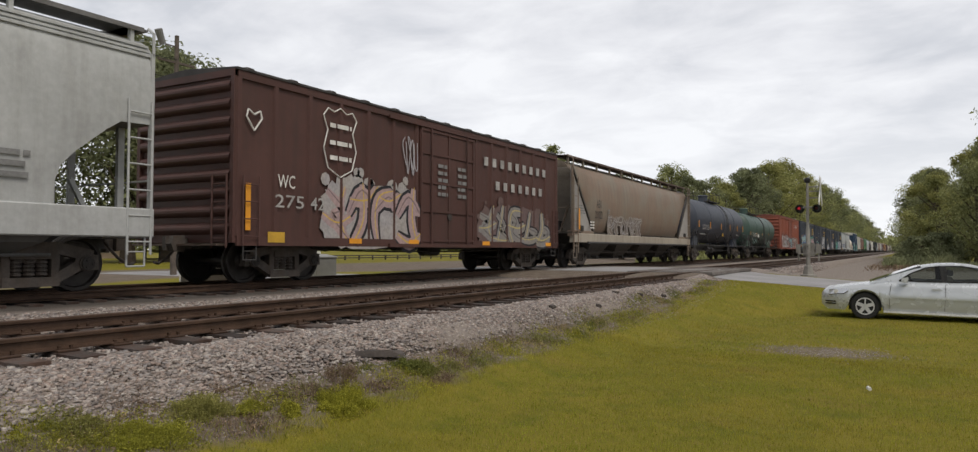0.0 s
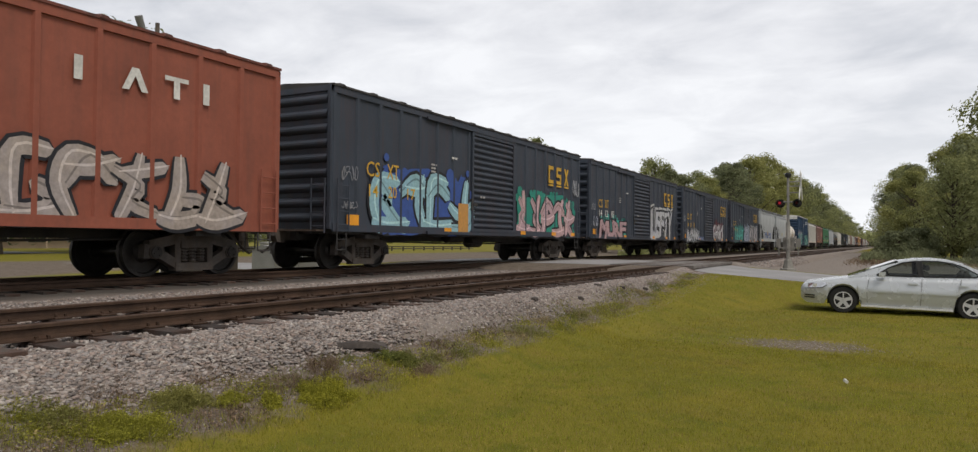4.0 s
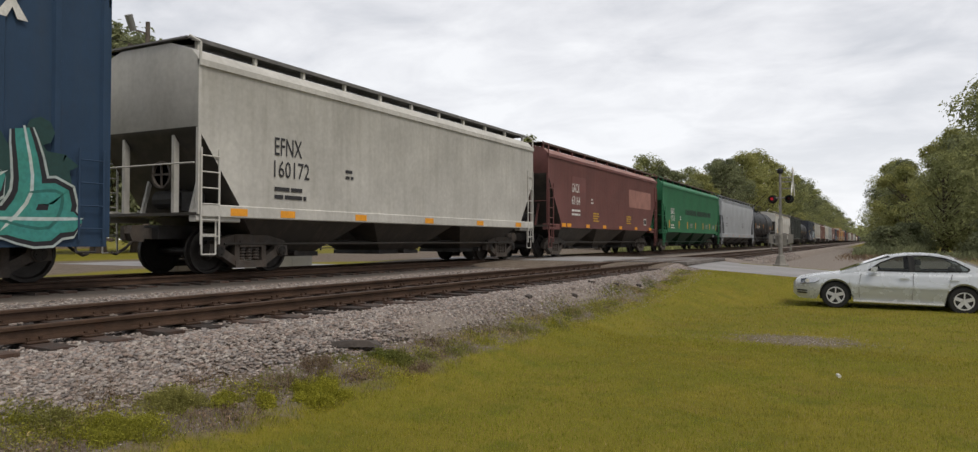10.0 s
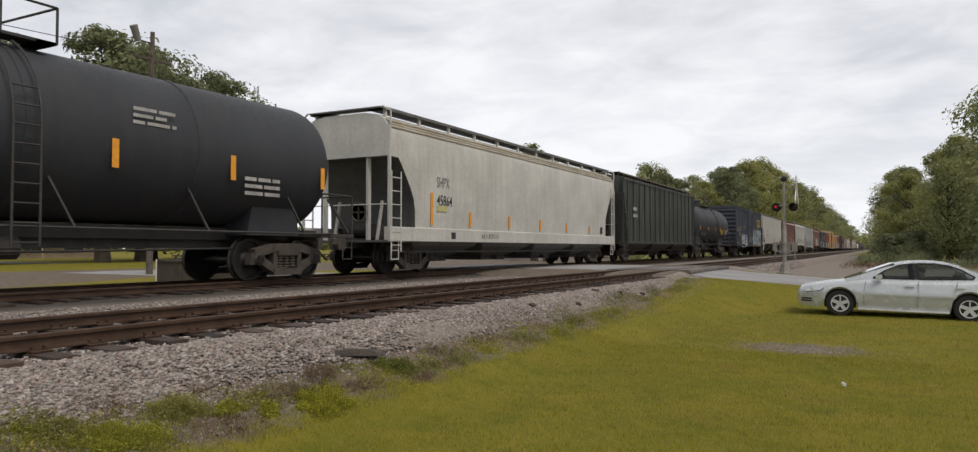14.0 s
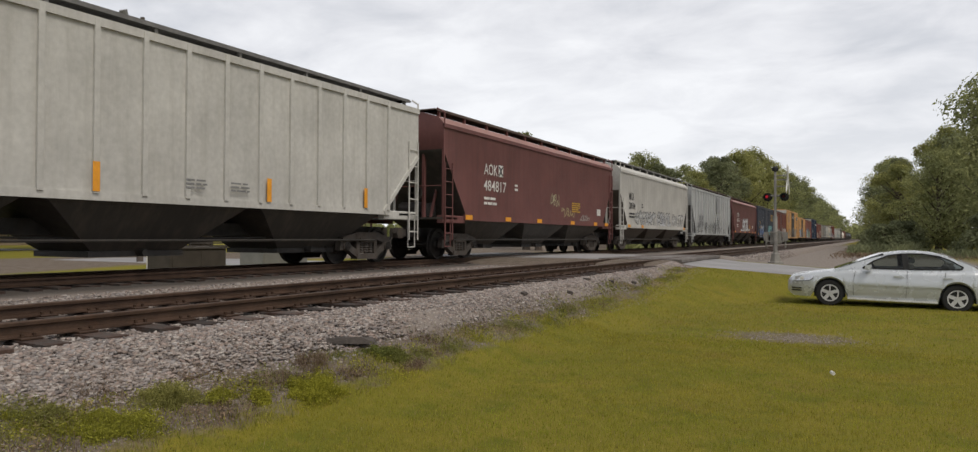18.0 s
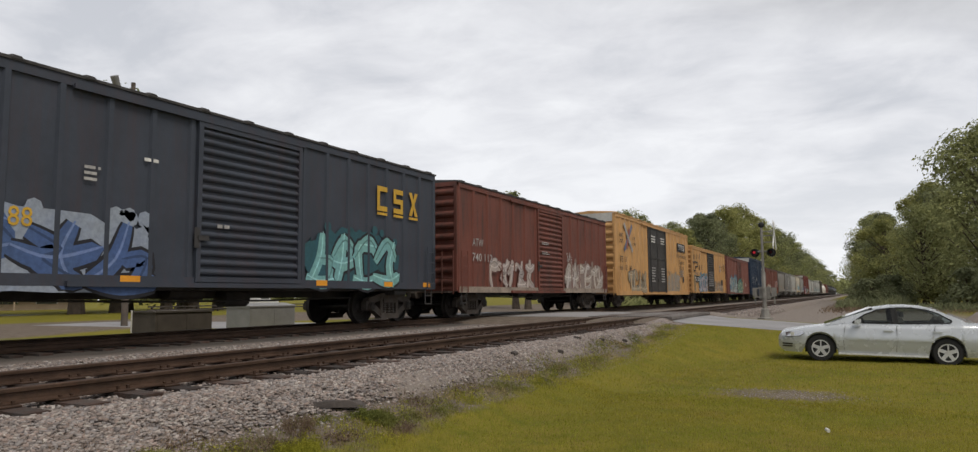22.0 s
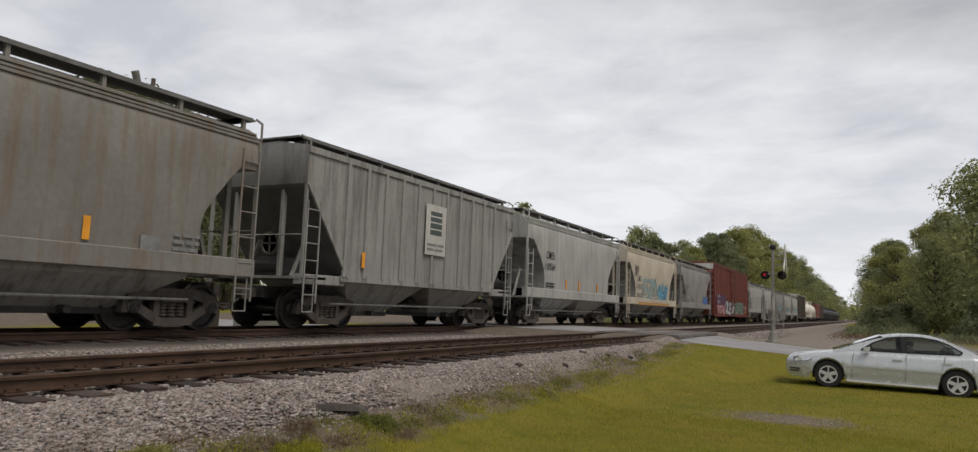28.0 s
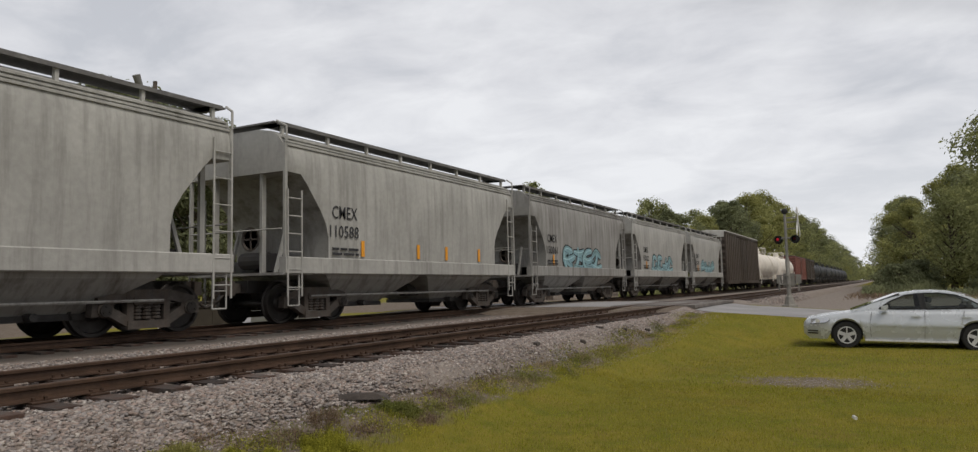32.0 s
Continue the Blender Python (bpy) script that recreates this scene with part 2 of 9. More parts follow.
# ---- mesh building ----
class Geo:
    def __init__(self):
        self.v, self.f, self.m = [], [], []

    def add(self, verts, faces, mat=0):
        k = len(self.v)
        self.v += [tuple(p) for p in verts]
        self.f += [tuple(i + k for i in f) for f in faces]
        self.m += [mat] * len(faces)
        return self

    def box(self, x0, x1, y0, y1, z0, z1, mat=0):
        v = [(x, y, z) for z in (z0, z1) for y in (y0, y1) for x in (x0, x1)]
        return self.add(v, [(0, 2, 3, 1), (4, 5, 7, 6), (0, 1, 5, 4), (2, 6, 7, 3), (0, 4, 6, 2), (1, 3, 7, 5)], mat)

    def slab(self, x0, x1, y0, y1, z0, z1, c=0.01, mat=0):
        """A box with chamfered edges along y."""
        ring = [(x0 + c, z0), (x1 - c, z0), (x1, z0 + c), (x1, z1 - c), (x1 - c, z1), (x0 + c, z1), (x0, z1 - c), (x0, z0 + c)]
        return self.loft([[(x, y, z) for x, z in ring] for y in (y0, y1)], mat=mat)

    def bar(self, p, q, w, h=None, mat=0):
        p, q = Vector(p), Vector(q)
        d = (q - p).normalized()
        a = d.cross(Vector((0, 0, 1)) if abs(d.z) < 0.9 else Vector((0, 1, 0))).normalized()
        b = a.cross(d)
        h = h or w
        v = [e + a * sa * w / 2 + b * sb * h / 2 for e in (p, q) for sa, sb in ((-1, -1), (1, -1), (1, 1), (-1, 1))]
        return self.add(v, [(0, 1, 2, 3), (7, 6, 5, 4), (0, 4, 5, 1), (1, 5, 6, 2), (2, 6, 7, 3), (3, 7, 4, 0)], mat)

    def tube(self, p, q, r, n=8, r2=None, mat=0):
        p, q = Vector(p), Vector(q)
        d = (q - p).normalized()
        a = d.cross(Vector((0, 0, 1)) if abs(d.z) < 0.9 else Vector((0, 1, 0))).normalized()
        b = a.cross(d)
        rings = []
        for e, rr in ((p, r), (q, r2 if r2 is not None else r)):
            rings.append([e + (a * math.cos(t) + b * math.sin(t)) * rr for t in (2 * math.pi * k / n for k in range(n))])
        return self.loft(rings, mat=mat)

    def path(self, pts, r, n=6, mat=0):
        for p, q in zip(pts, pts[1:]):
            self.tube(p, q, r, n, mat=mat)
        return self

    def loft(self, rings, caps=True, closed=True, mat=0):
        n = len(rings[0])
        v = [p for r in rings for p in r]
        f = []
        for i in range(len(rings) - 1):
            for j in range(n if closed else n - 1):
                k = (j + 1) % n
                f.append((i * n + j, i * n + k, (i + 1) * n + k, (i + 1) * n + j))
        if caps and closed:
            f.append(tuple(reversed(range(n))))
            f.append(tuple(range((len(rings) - 1) * n, len(rings) * n)))
        return self.add(v, f, mat)

    def prism(self, pts, x0, x1, mat=0):
        """A polygon in (y, z), thick in x."""
        return self.loft([[(x, y, z) for y, z in pts] for x in (x0, x1)], mat=mat)

    def lathe(self, profile, axis="x", n=24, centre=(0, 0, 0), mat=0, caps=True):
        """A profile of (along, radius) turned about an axis."""
        rings = []
        for a, r in profile:
            ring = []
            for k in range(n):
                t = 2 * math.pi * k / n
                c, s = r * math.cos(t), r * math.sin(t)
                p = {"x": (a, c, s), "y": (c, a, s), "z": (c, s, a)}[axis]
                ring.append((p[0] + centre[0], p[1] + centre[1], p[2] + centre[2]))
            rings.append(ring)
        return self.loft(rings, caps, mat=mat)

    def mesh(self, name, mats, smooth=False, angle=None):
        me = bpy.data.meshes.new(name)
        me.from_pydata(self.v, [], self.f)
        for m in mats if isinstance(mats, (list, tuple)) else [mats]:
            me.materials.append(m)
        if isinstance(mats, (list, tuple)) and len(mats) > 1:
            me.polygons.foreach_set("material_index", self.m)
        bm = bmesh.new()
        bm.from_mesh(me)
        bmesh.ops.recalc_face_normals(bm, faces=bm.faces)
        if angle:
            for f in bm.faces:
                f.smooth = True
            for e in bm.edges:
                if len(e.link_faces) == 2 and e.calc_face_angle(0) > radians(angle):
                    e.smooth = False
        bm.to_mesh(me)
        bm.free()
        return me


def part(name, geo, mats, parent, label="", at=None, angle=None):
    """One mesh object, under a thing or a part."""
    me = geo if isinstance(geo, bpy.types.Mesh) else geo.mesh(name, mats, angle=angle)
    ob = new(name, me)
    if parent:
        ob.parent = parent
    if at is not None:
        ob.matrix_basis = at if isinstance(at, Matrix) else Matrix.Translation(at)
    if label:
        tagged(ob, label)
    return ob


def thing(name, label, category, m=None, group="", kind=""):
    ob = new(name)
    ob.empty_display_size = 0.2
    if m is not None:
        ob.matrix_basis = m
    return tagged(ob, label, category, group, kind)


def solid(name, geo, mats, label, category="", group="", kind="", m=None, angle=None):
    ob = new(name, geo if isinstance(geo, bpy.types.Mesh) else geo.mesh(name, mats, angle=angle))
    if m is not None:
        ob.matrix_basis = m
    return tagged(ob, label, category, group, kind)


# ---- lettering ----
GLYPHS = {}


def glyphs(text, offset=0.0, shear=0.0):
    """Flat verts and faces of a text in the built-in font, scaled to a unit box."""
    key = (text, offset, shear)
    if key not in GLYPHS:
        cu = bpy.data.curves.new("letters", "FONT")
        cu.body, cu.offset, cu.resolution_u, cu.shear, cu.fill_mode = text, offset, 2, shear, "FRONT"
        ob = bpy.data.objects.new("letters", cu)
        me = ob.to_mesh()
        v = np.array([p.co[:2] for p in me.vertices])
        f = [tuple(p.vertices) for p in me.polygons]
        ob.to_mesh_clear()
        bpy.data.objects.remove(ob)
        bpy.data.curves.remove(cu)
        lo, hi = v.min(0), v.max(0)
        GLYPHS[key] = ((v - lo) / np.maximum(hi - lo, 1e-6), f, (hi - lo)[0] / max((hi - lo)[1], 1e-6))
    return GLYPHS[key]


SIDE = 1.555


def lettering(car, text, y, z, w, h, mat, name="lettering", x=SIDE, offset=0.004):
    v, f, _ = glyphs(text, offset)
    h *= 0.92
    g = Geo().add([(x, y + a * w, z + b * h) for a, b in v], f)
    return part(name, g, mat, car)


def bars(car, y, z, w, h, rows, mat, name="stencilled_bar", x=SIDE):
    """Writing too small to read: broken bars in rows."""
    rr = random.Random(int(y * 91 + z * 37))
    for k in range(rows):
        a, zz = y, z + h * (k + 0.2) / rows
        while a < y + w * (1 - 0.3 * rr.random() * (k % 2)) - 0.04:
            b = min(a + rr.uniform(0.22, 0.55) * max(w, 0.5), y + w)
            part(name, Geo().box(x - 0.002, x + 0.001, a, b, zz, zz + 0.5 * h / rows), mat, car)
            a = b + 0.05


def glyph_blocks(car, y, z, w, h, kinds, mat, name="company_mark", x=SIDE, underline=False):
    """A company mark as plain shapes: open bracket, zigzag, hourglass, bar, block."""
    n = len(kinds)
    cw = w / n
    for k, s in enumerate(kinds):
        g = Geo()
        a, b = y + cw * (k + 0.2), y + cw * (k + 0.8)
        t, th = 0.26 * (b - a), 0.2 * h
        if s == "[":
            g.box(x - 0.003, x, a, a + t, z, z + h).box(x - 0.003, x, a + t, b, z + h - th, z + h).box(x - 0.003, x, a + t, b, z, z + th)
        elif s == "Z":
            g.box(x - 0.003, x, a, b, z + h - th, z + h).box(x - 0.003, x, a, b, z, z + th).box(x - 0.003, x, a, b, z + h / 2 - th / 2, z + h / 2 + th / 2)
            g.box(x - 0.003, x, a, a + t, z + h / 2 + th / 2, z + h - th).box(x - 0.003, x, b - t, b, z + th, z + h / 2 - th / 2)
        elif s == "X":
            m = (a + b) / 2
            g.prism([(a, z), (a + t * 1.3, z), (m + t * 0.5, z + h / 2), (b, z + h), (b - t * 1.3, z + h), (m - t * 0.5, z + h / 2)], x - 0.003, x)
            g.prism([(b, z), (b - t * 1.3, z), (m, z + h * 0.36), (m + t * 0.5, z + h / 2)], x - 0.003, x - 0.0005)
            g.prism([(a, z + h), (a + t * 1.3, z + h), (m, z + h * 0.64), (m - t * 0.5, z + h / 2)], x - 0.003, x - 0.0005)
        elif s == "A":
            m = (a + b) / 2
            g.prism([(a, z), (a + t, z), (m + t / 2, z + h), (m - t / 2, z + h)], x - 0.003, x).prism([(b, z), (b - t, z), (m - t / 2, z + h), (m + t / 2, z + h)], x - 0.003, x - 0.0005)
        elif s == "#":
            g.box(x - 0.003, x, a + 0.07 * cw, b - 0.07 * cw, z + 0.1 * h, z + 0.9 * h)
        elif s == "T":
            g.box(x - 0.003, x, a, b, z + h - th, z + h).box(x - 0.003, x, (a + b - t) / 2, (a + b + t) / 2, z, z + h - th)
        else:
            g.box(x - 0.003, x, a, a + t * 1.1, z, z + h)
        if underline:
            g.box(x - 0.003, x, a, b, z - 0.16 * h, z - 0.06 * h)
        part(name, g, mat, car)


INKS = {}


def ink(r, g, b):
    key = (r, g, b)
    if key not in INKS:
        INKS[key] = material("spray_paint", (r, g, b), 0.6, 0, 0.28, 2.2, 14, second=(r * 0.72, g * 0.74, b * 0.8), rust=0.05)
    return INKS[key]


def ribbon(g, pts, w, x, mat=0, taper=True, climb=0.0):
    """A flat band of paint along points in (y, z), pointed at its far end."""
    fine = []
    for k in range(len(pts) - 1):
        p0, p1, p2, p3 = (Vector(pts[min(max(k + j, 0), len(pts) - 1)]) for j in (-1, 0, 1, 2))
        for q in range(4):
            t = q / 4
            fine.append(0.5 * (2 * p1 + (p2 - p0) * t + (2 * p0 - 5 * p1 + 4 * p2 - p3) * t * t + (3 * p1 - p0 - 3 * p2 + p3) * t ** 3))
    fine.append(Vector(pts[-1]))
    v, n = [], len(fine)
    for k, p in enumerate(fine):
        d = (fine[min(k + 1, n - 1)] - fine[max(k - 1, 0)]).normalized()
        half = 0.5 * w * ((0.75 + 0.5 * math.sin(3.1 * k / n)) if taper else 1.0) * (0.12 if taper and k == n - 1 else 1)
        v += [(x + climb * k, p.x - d.y * half, p.y + d.x * half), (x + climb * k, p.x + d.y * half, p.y - d.x * half)]
    return g.add(v, [(2 * k, 2 * k + 1, 2 * k + 3, 2 * k + 2) for k in range(n - 1)], mat)


STROKES = ([[(0.2, 0.0), (0.12, 0.5), (0.3, 0.95), (0.85, 0.92)], [(0.8, 1.05), (0.62, 0.5), (0.85, -0.02)], [(0.5, 1.1), (0.42, 0.5), (0.12, 0.0)]],
           [[(0.15, 0.9), (0.6, 0.6), (0.3, 0.38), (0.95, 0.04)], [(0.1, 0.12), (0.75, 0.1), (0.9, 0.42), (0.5, 0.5)], [(0.05, 0.6), (0.5, 0.95), (0.95, 0.6)]],
           [[(0.0, 0.5), (0.5, 0.42), (1.08, 0.62)], [(-0.05, 0.14), (0.5, 0.06), (1.1, 0.2)], [(0.1, 0.84), (0.6, 0.78), (1.12, 1.0)]])


def graffiti(car, text, y, z, w, h, fill, edge=(0.02, 0.02, 0.025), cloud=None, shine=None, seed=1, x=SIDE, lean=0.0, halo=None):
    """Sprayed letters: a ragged cloud, a drop shadow, a dark outline, a fill and strokes inside it."""
    rr = random.Random(seed * 77 + len(text))
    dim = tuple(c * 0.55 for c in fill)
    mats = [ink(*(cloud or fill)), ink(*edge), ink(*fill), ink(*(shine or tuple(min(0.75, c * 1.4 + 0.08) for c in fill))), ink(*dim), ink(*(halo or fill))]
    g, n = Geo(), len(text)
    step = w / n
    if cloud:
        pts = []
        for k in range(60):
            t = 2 * math.pi * k / 60
            rx, rz = 0.5 * w * (1.0 + rr.uniform(-0.03, 0.08)), 0.5 * h * (1.06 + rr.uniform(-0.16, 0.3))
            cx, sz = abs(math.cos(t)) ** 0.5 * math.copysign(1, math.cos(t)), abs(math.sin(t)) ** 0.5 * math.copysign(1, math.sin(t))
            pts.append((y + w / 2 + rx * cx, max(z - 0.02, z + h / 2 + rz * sz)))
        g.prism(pts, x - 0.014, x - 0.011, mat=0)
        for k in range(10):
            t, rad = rr.uniform(0, 1), rr.uniform(0.05, 0.16) * h
            c = (y + w * t, z + h * rr.uniform(0.9, 1.2))
            g.prism([(c[0] + rad * math.cos(q), c[1] + rad * math.sin(q)) for q in (math.pi * j / 4 for j in range(8))], x - 0.0135, x - 0.0115, mat=0)
    base = part("graffiti", g, mats, car, "spray-painted graffiti piece with its colour cloud") if cloud else None
    if "~" in text:
        for k in range(n):
            g = Geo()
            wd, at = 0.26 * min(step, h) * rr.uniform(0.85, 1.15), x - 0.0115 + 0.0014 * k * 6 / max(n, 6)
            lines = [[(y + step * (k + 1.12 * (a + rr.uniform(-0.1, 0.1)) - 0.06 + lean * b), max(z + 0.03, z + h * (0.04 + 0.9 * b + rr.uniform(-0.07, 0.07)))) for a, b in rr.choice(group)] for group in STROKES]
            for q, line in enumerate(lines):
                if halo:
                    ribbon(g, line, wd + 0.17 * h * 0.8, at - 0.0003 + 0.00008 * q, 5)
                ribbon(g, line, wd + 0.09 * h, at + 0.0002 + 0.00008 * q, 1)
            for q, line in enumerate(lines):
                ribbon(g, line, wd, at + 0.0006 + 0.00008 * q, 2)
                ribbon(g, [(a + 0.1 * wd, b + 0.16 * wd) for a, b in line], wd * 0.15, at + 0.0009 + 0.00008 * q, (3, 4, 3)[q])
            part("graffiti_letter", g, mats, base or car)
    for k, ch in enumerate("" if "~" in text else text):
        g = Geo()
        hh, zz = h * rr.uniform(0.86, 1.0), z + h * rr.uniform(0.0, 0.1)
        a0, wd, tilt = y + k * step - 0.04 * step, step * rr.uniform(1.08, 1.28), rr.uniform(-0.2, 0.2) + lean
        ph, amp = rr.uniform(0, 6), rr.uniform(0.03, 0.07)

        def warp(a, b, grow, dy=0.0, dz=0.0):
            yy = a0 + (a * (1 + grow) - grow / 2) * wd + tilt * (b - 0.5) * hh + dy
            yy += 0.09 * wd * math.sin(4.0 * b + ph)
            return yy, max(z - 0.03, zz + (b * (1 + grow) - grow / 2) * hh + amp * hh * math.sin(6 * a + ph) + dz)

        if halo:
            v, f, _ = glyphs(ch, 0.2)
            g.add([(x - 0.0108 + 0.00005 * k, *warp(a, b, 0.3)) for a, b in v], f, 5)
        for layer, (off, grow, dy, dz, mt, xo) in enumerate(((0.12, 0.16, 0.07, -0.06, 1, 0.0), (0.13, 0.13, 0, 0, 1, 0.0015), (0.045, -0.02, 0, 0, 2, 0.004))):
            v, f, _ = glyphs(ch, off)
            g.add([(x - 0.010 + xo + 0.0003 * k, *warp(a, b, grow, dy, dz)) for a, b in v], f, mt)
        for q in range(8):
            ya, za = rr.uniform(0.1, 0.9), rr.uniform(0.15, 0.85)
            p1, p2 = warp(ya, za, 0), warp(ya + rr.uniform(-0.25, 0.25), za + rr.uniform(-0.3, 0.3), 0)
            g.bar((x - 0.003, *p1), (x - 0.003, *p2), 0.003, rr.uniform(0.012, 0.035) * (0.5 + 0.5 * h), mat=(4, 4, 1, 4, 3, 1, 4, 1)[q])
        part("graffiti_letter", g, mats, base or car)


def scrawl(car, y, z, w, h, color, n=14, seed=1, x=SIDE, thick=0.035):
    """Loose sprayed line tags."""
    rr = random.Random(seed)
    pts = []
    for k in range(n):
        cy, a0 = y + w * (k + 0.5) / n, rr.uniform(0, 6)
        for q in range(rr.choice((3, 4, 5))):
            t = a0 + q * rr.uniform(1.3, 2.3)
            pts.append((cy + 0.55 * w / n * math.cos(t), z + h * (0.5 + 0.5 * math.sin(t + rr.uniform(-0.4, 0.4)))))
    g = ribbon(Geo(), pts, thick, x, 0, False, 0.00004)
    return part("sprayed_tag", g, ink(*color), car, "sprayed line tag")


def strip(car, y, z, w, h, mat=ORANGE, name="reflective_strip", x=SIDE):
    return part(name, Geo().box(x - 0.004, x + 0.001, y, y + w, z, z + h), mat, car)


# ---- running gear shared by all cars ----
def side_frame_mesh():
    g = Geo()
    for p, q, w, h in (((-1.0, 0.60), (-0.45, 0.72), 0.19, 0.19), ((-0.47, 0.73), (0.47, 0.73), 0.2, 0.19), ((0.45, 0.72), (1.0, 0.60), 0.19, 0.19),
                       ((-0.95, 0.54), (-0.36, 0.22), 0.18, 0.17), ((0.95, 0.54), (0.36, 0.22), 0.18, 0.17), ((-0.44, 0.19), (0.44, 0.19), 0.22, 0.15),
                       ((-0.38, 0.22), (-0.38, 0.72), 0.17, 0.13), ((0.38, 0.22), (0.38, 0.72), 0.17, 0.13)):
        g.bar((0, *p), (0, *q), w, h)
    for s in (-1, 1):
        g.prism([(s * 0.72, 0.62), (s * 1.1, 0.62), (s * 1.12, 0.36), (s * 0.98, 0.36), (s * 0.98, 0.44), (s * 0.8, 0.44), (s * 0.8, 0.36), (s * 0.68, 0.40)], -0.085, 0.085)
        g.lathe([(0.06, 0.13), (0.12, 0.13), (0.14, 0.10), (0.14, 0.02)], "x", 12, (0, s * 0.89, 0.47))
    g.bar((0, -0.33, 0.62), (0, 0.33, 0.62), 0.24, 0.13)
    return g.mesh("side_frame", STEEL)


def wheelset_mesh():
    g = Geo()
    for s in (-1, 1):
        prof = [(0.665, 0.06), (0.665, 0.13), (0.69, 0.15), (0.70, 0.40), (0.66, 0.43), (0.66, 0.505), (0.69, 0.505), (0.705, 0.472), (0.80, 0.466), (0.80, 0.41),
                (0.745, 0.385), (0.735, 0.20), (0.80, 0.15), (0.80, 0.075), (1.09, 0.075), (1.10, 0.11), (1.16, 0.11), (1.165, 0.05)]
        g.lathe([(s * a, r) for a, r in prof], "x", 22)
        for k in range(3):
            t = 2 * math.pi * k / 3
            g.tube((s * 1.16, 0.065 * math.cos(t), 0.065 * math.sin(t)), (s * 1.185, 0.065 * math.cos(t), 0.065 * math.sin(t)), 0.018, 6)
    g.lathe([(-0.67, 0.085), (0.67, 0.085)], "x", 12)
    return g.mesh("wheelset", WHEEL, angle=35)


def spring_mesh():
    prof = []
    for j in range(5):
        z = 0.28 + j * 0.064
        prof += [(z, 0.07), (z + 0.02, 0.094), (z + 0.042, 0.094), (z + 0.062, 0.07)]
    return Geo().lathe(prof, "z", 10).mesh("spring", STEEL)


def bolster_mesh():
    g = Geo().box(-1.02, 1.02, -0.2, 0.2, 0.5, 0.78)
    g.lathe([(0.78, 0.22), (0.92, 0.2)], "z", 14)
    for s in (-1, 1):
        g.bar((-0.72, s * 0.36, 0.4), (0.72, s * 0.36, 0.4), 0.07, 0.1)
        for x in (-0.73, 0.73):
            g.box(x - 0.05, x + 0.05, s * 0.38 - 0.02, s * 0.38 + 0.03, 0.32, 0.58)
    return g.mesh("truck", STEEL)


def coupler_mesh():
    g = Geo().box(-0.1, 0.1, -0.55, 0.12, 0.72, 0.94)
    g.prism([(0.1, 0.66), (0.36, 0.68), (0.42, 0.83), (0.36, 0.99), (0.1, 1.0)], -0.13, 0.04)
    g.prism([(0.24, 0.68), (0.42, 0.7), (0.42, 0.98), (0.24, 0.98)], 0.04, 0.15)
    g.path([(0.28, -0.1, 0.85), (0.34, 0.15, 0.55), (0.30, 0.4, 0.42), (0.22, 0.55, 0.45)], 0.028, 6)
    return g.mesh("coupler", STEEL)


FRAME_M, WHEEL_M, SPRING_M, BOLSTER_M, COUPLER_M = side_frame_mesh(), wheelset_mesh(), spring_mesh(), bolster_mesh(), coupler_mesh()
WHEELSETS = []


def running_gear(car, length, inset=1.75):
    for s in (-1, 1):
        y = s * (length / 2 - inset)
        truck = part("truck", BOLSTER_M, None, car, at=(0, y, 0))
        for k in (-1, 1):
            part("side_frame", FRAME_M, None, truck, at=(k * 1.0, 0, 0))
            for j in (-0.2, 0, 0.2):
                part("spring", SPRING_M, None, truck, at=(k * 1.0, j, 0))
            WHEELSETS.append((part("wheelset", WHEEL_M, None, truck, at=(0, k * 0.89, 0.47)), car, y + k * 0.89, k * 0.89))
        part("coupler", COUPLER_M, None, car, at=pose(0, s * length / 2, 0, 0, 0, 0 if s > 0 else 180))
    g = Geo().box(-0.3, 0.3, -length / 2 + 0.1, length / 2 - 0.1, 0.72, 1.0)
    part("centre_sill", g, BLACK, car)
    g = Geo().tube((0.5, -1.2, 0.85), (0.5, -0.3, 0.85), 0.17, 10).tube((0.45, 0.3, 0.72), (0.45, 1.0, 0.72), 0.2, 10)
    g.path([(0.7, -length / 2 + 2.6, 0.72), (0.72, -1.5, 0.66), (0.72, 1.6, 0.66), (0.7, length / 2 - 2.6, 0.72)], 0.022, 5)
    part("brake_gear", g, BLACK, car)


def ladder(car, x, y0, y1, z0, z1, mat, n=6, r=0.016, name="ladder", along="y"):
    g = Geo()
    if along == "y":
        g.path([(x, y0, z0), (x, y0, z1)], r * 1.4, 6).path([(x, y1, z0), (x, y1, z1)], r * 1.4, 6)
        for k in range(n):
            z = z0 + (z1 - z0) * (k + 0.5) / n
            g.tube((x, y0, z), (x, y1, z), r, 6)
    else:
        g.path([(y0, x, z0), (y0, x, z1)], r * 1.4, 6).path([(y1, x, z0), (y1, x, z1)], r * 1.4, 6)
        for k in range(n):
            z = z0 + (z1 - z0) * (k + 0.5) / n
            g.tube((y0, x, z), (y1, x, z), r, 6)
    return part(name, g, mat, car)


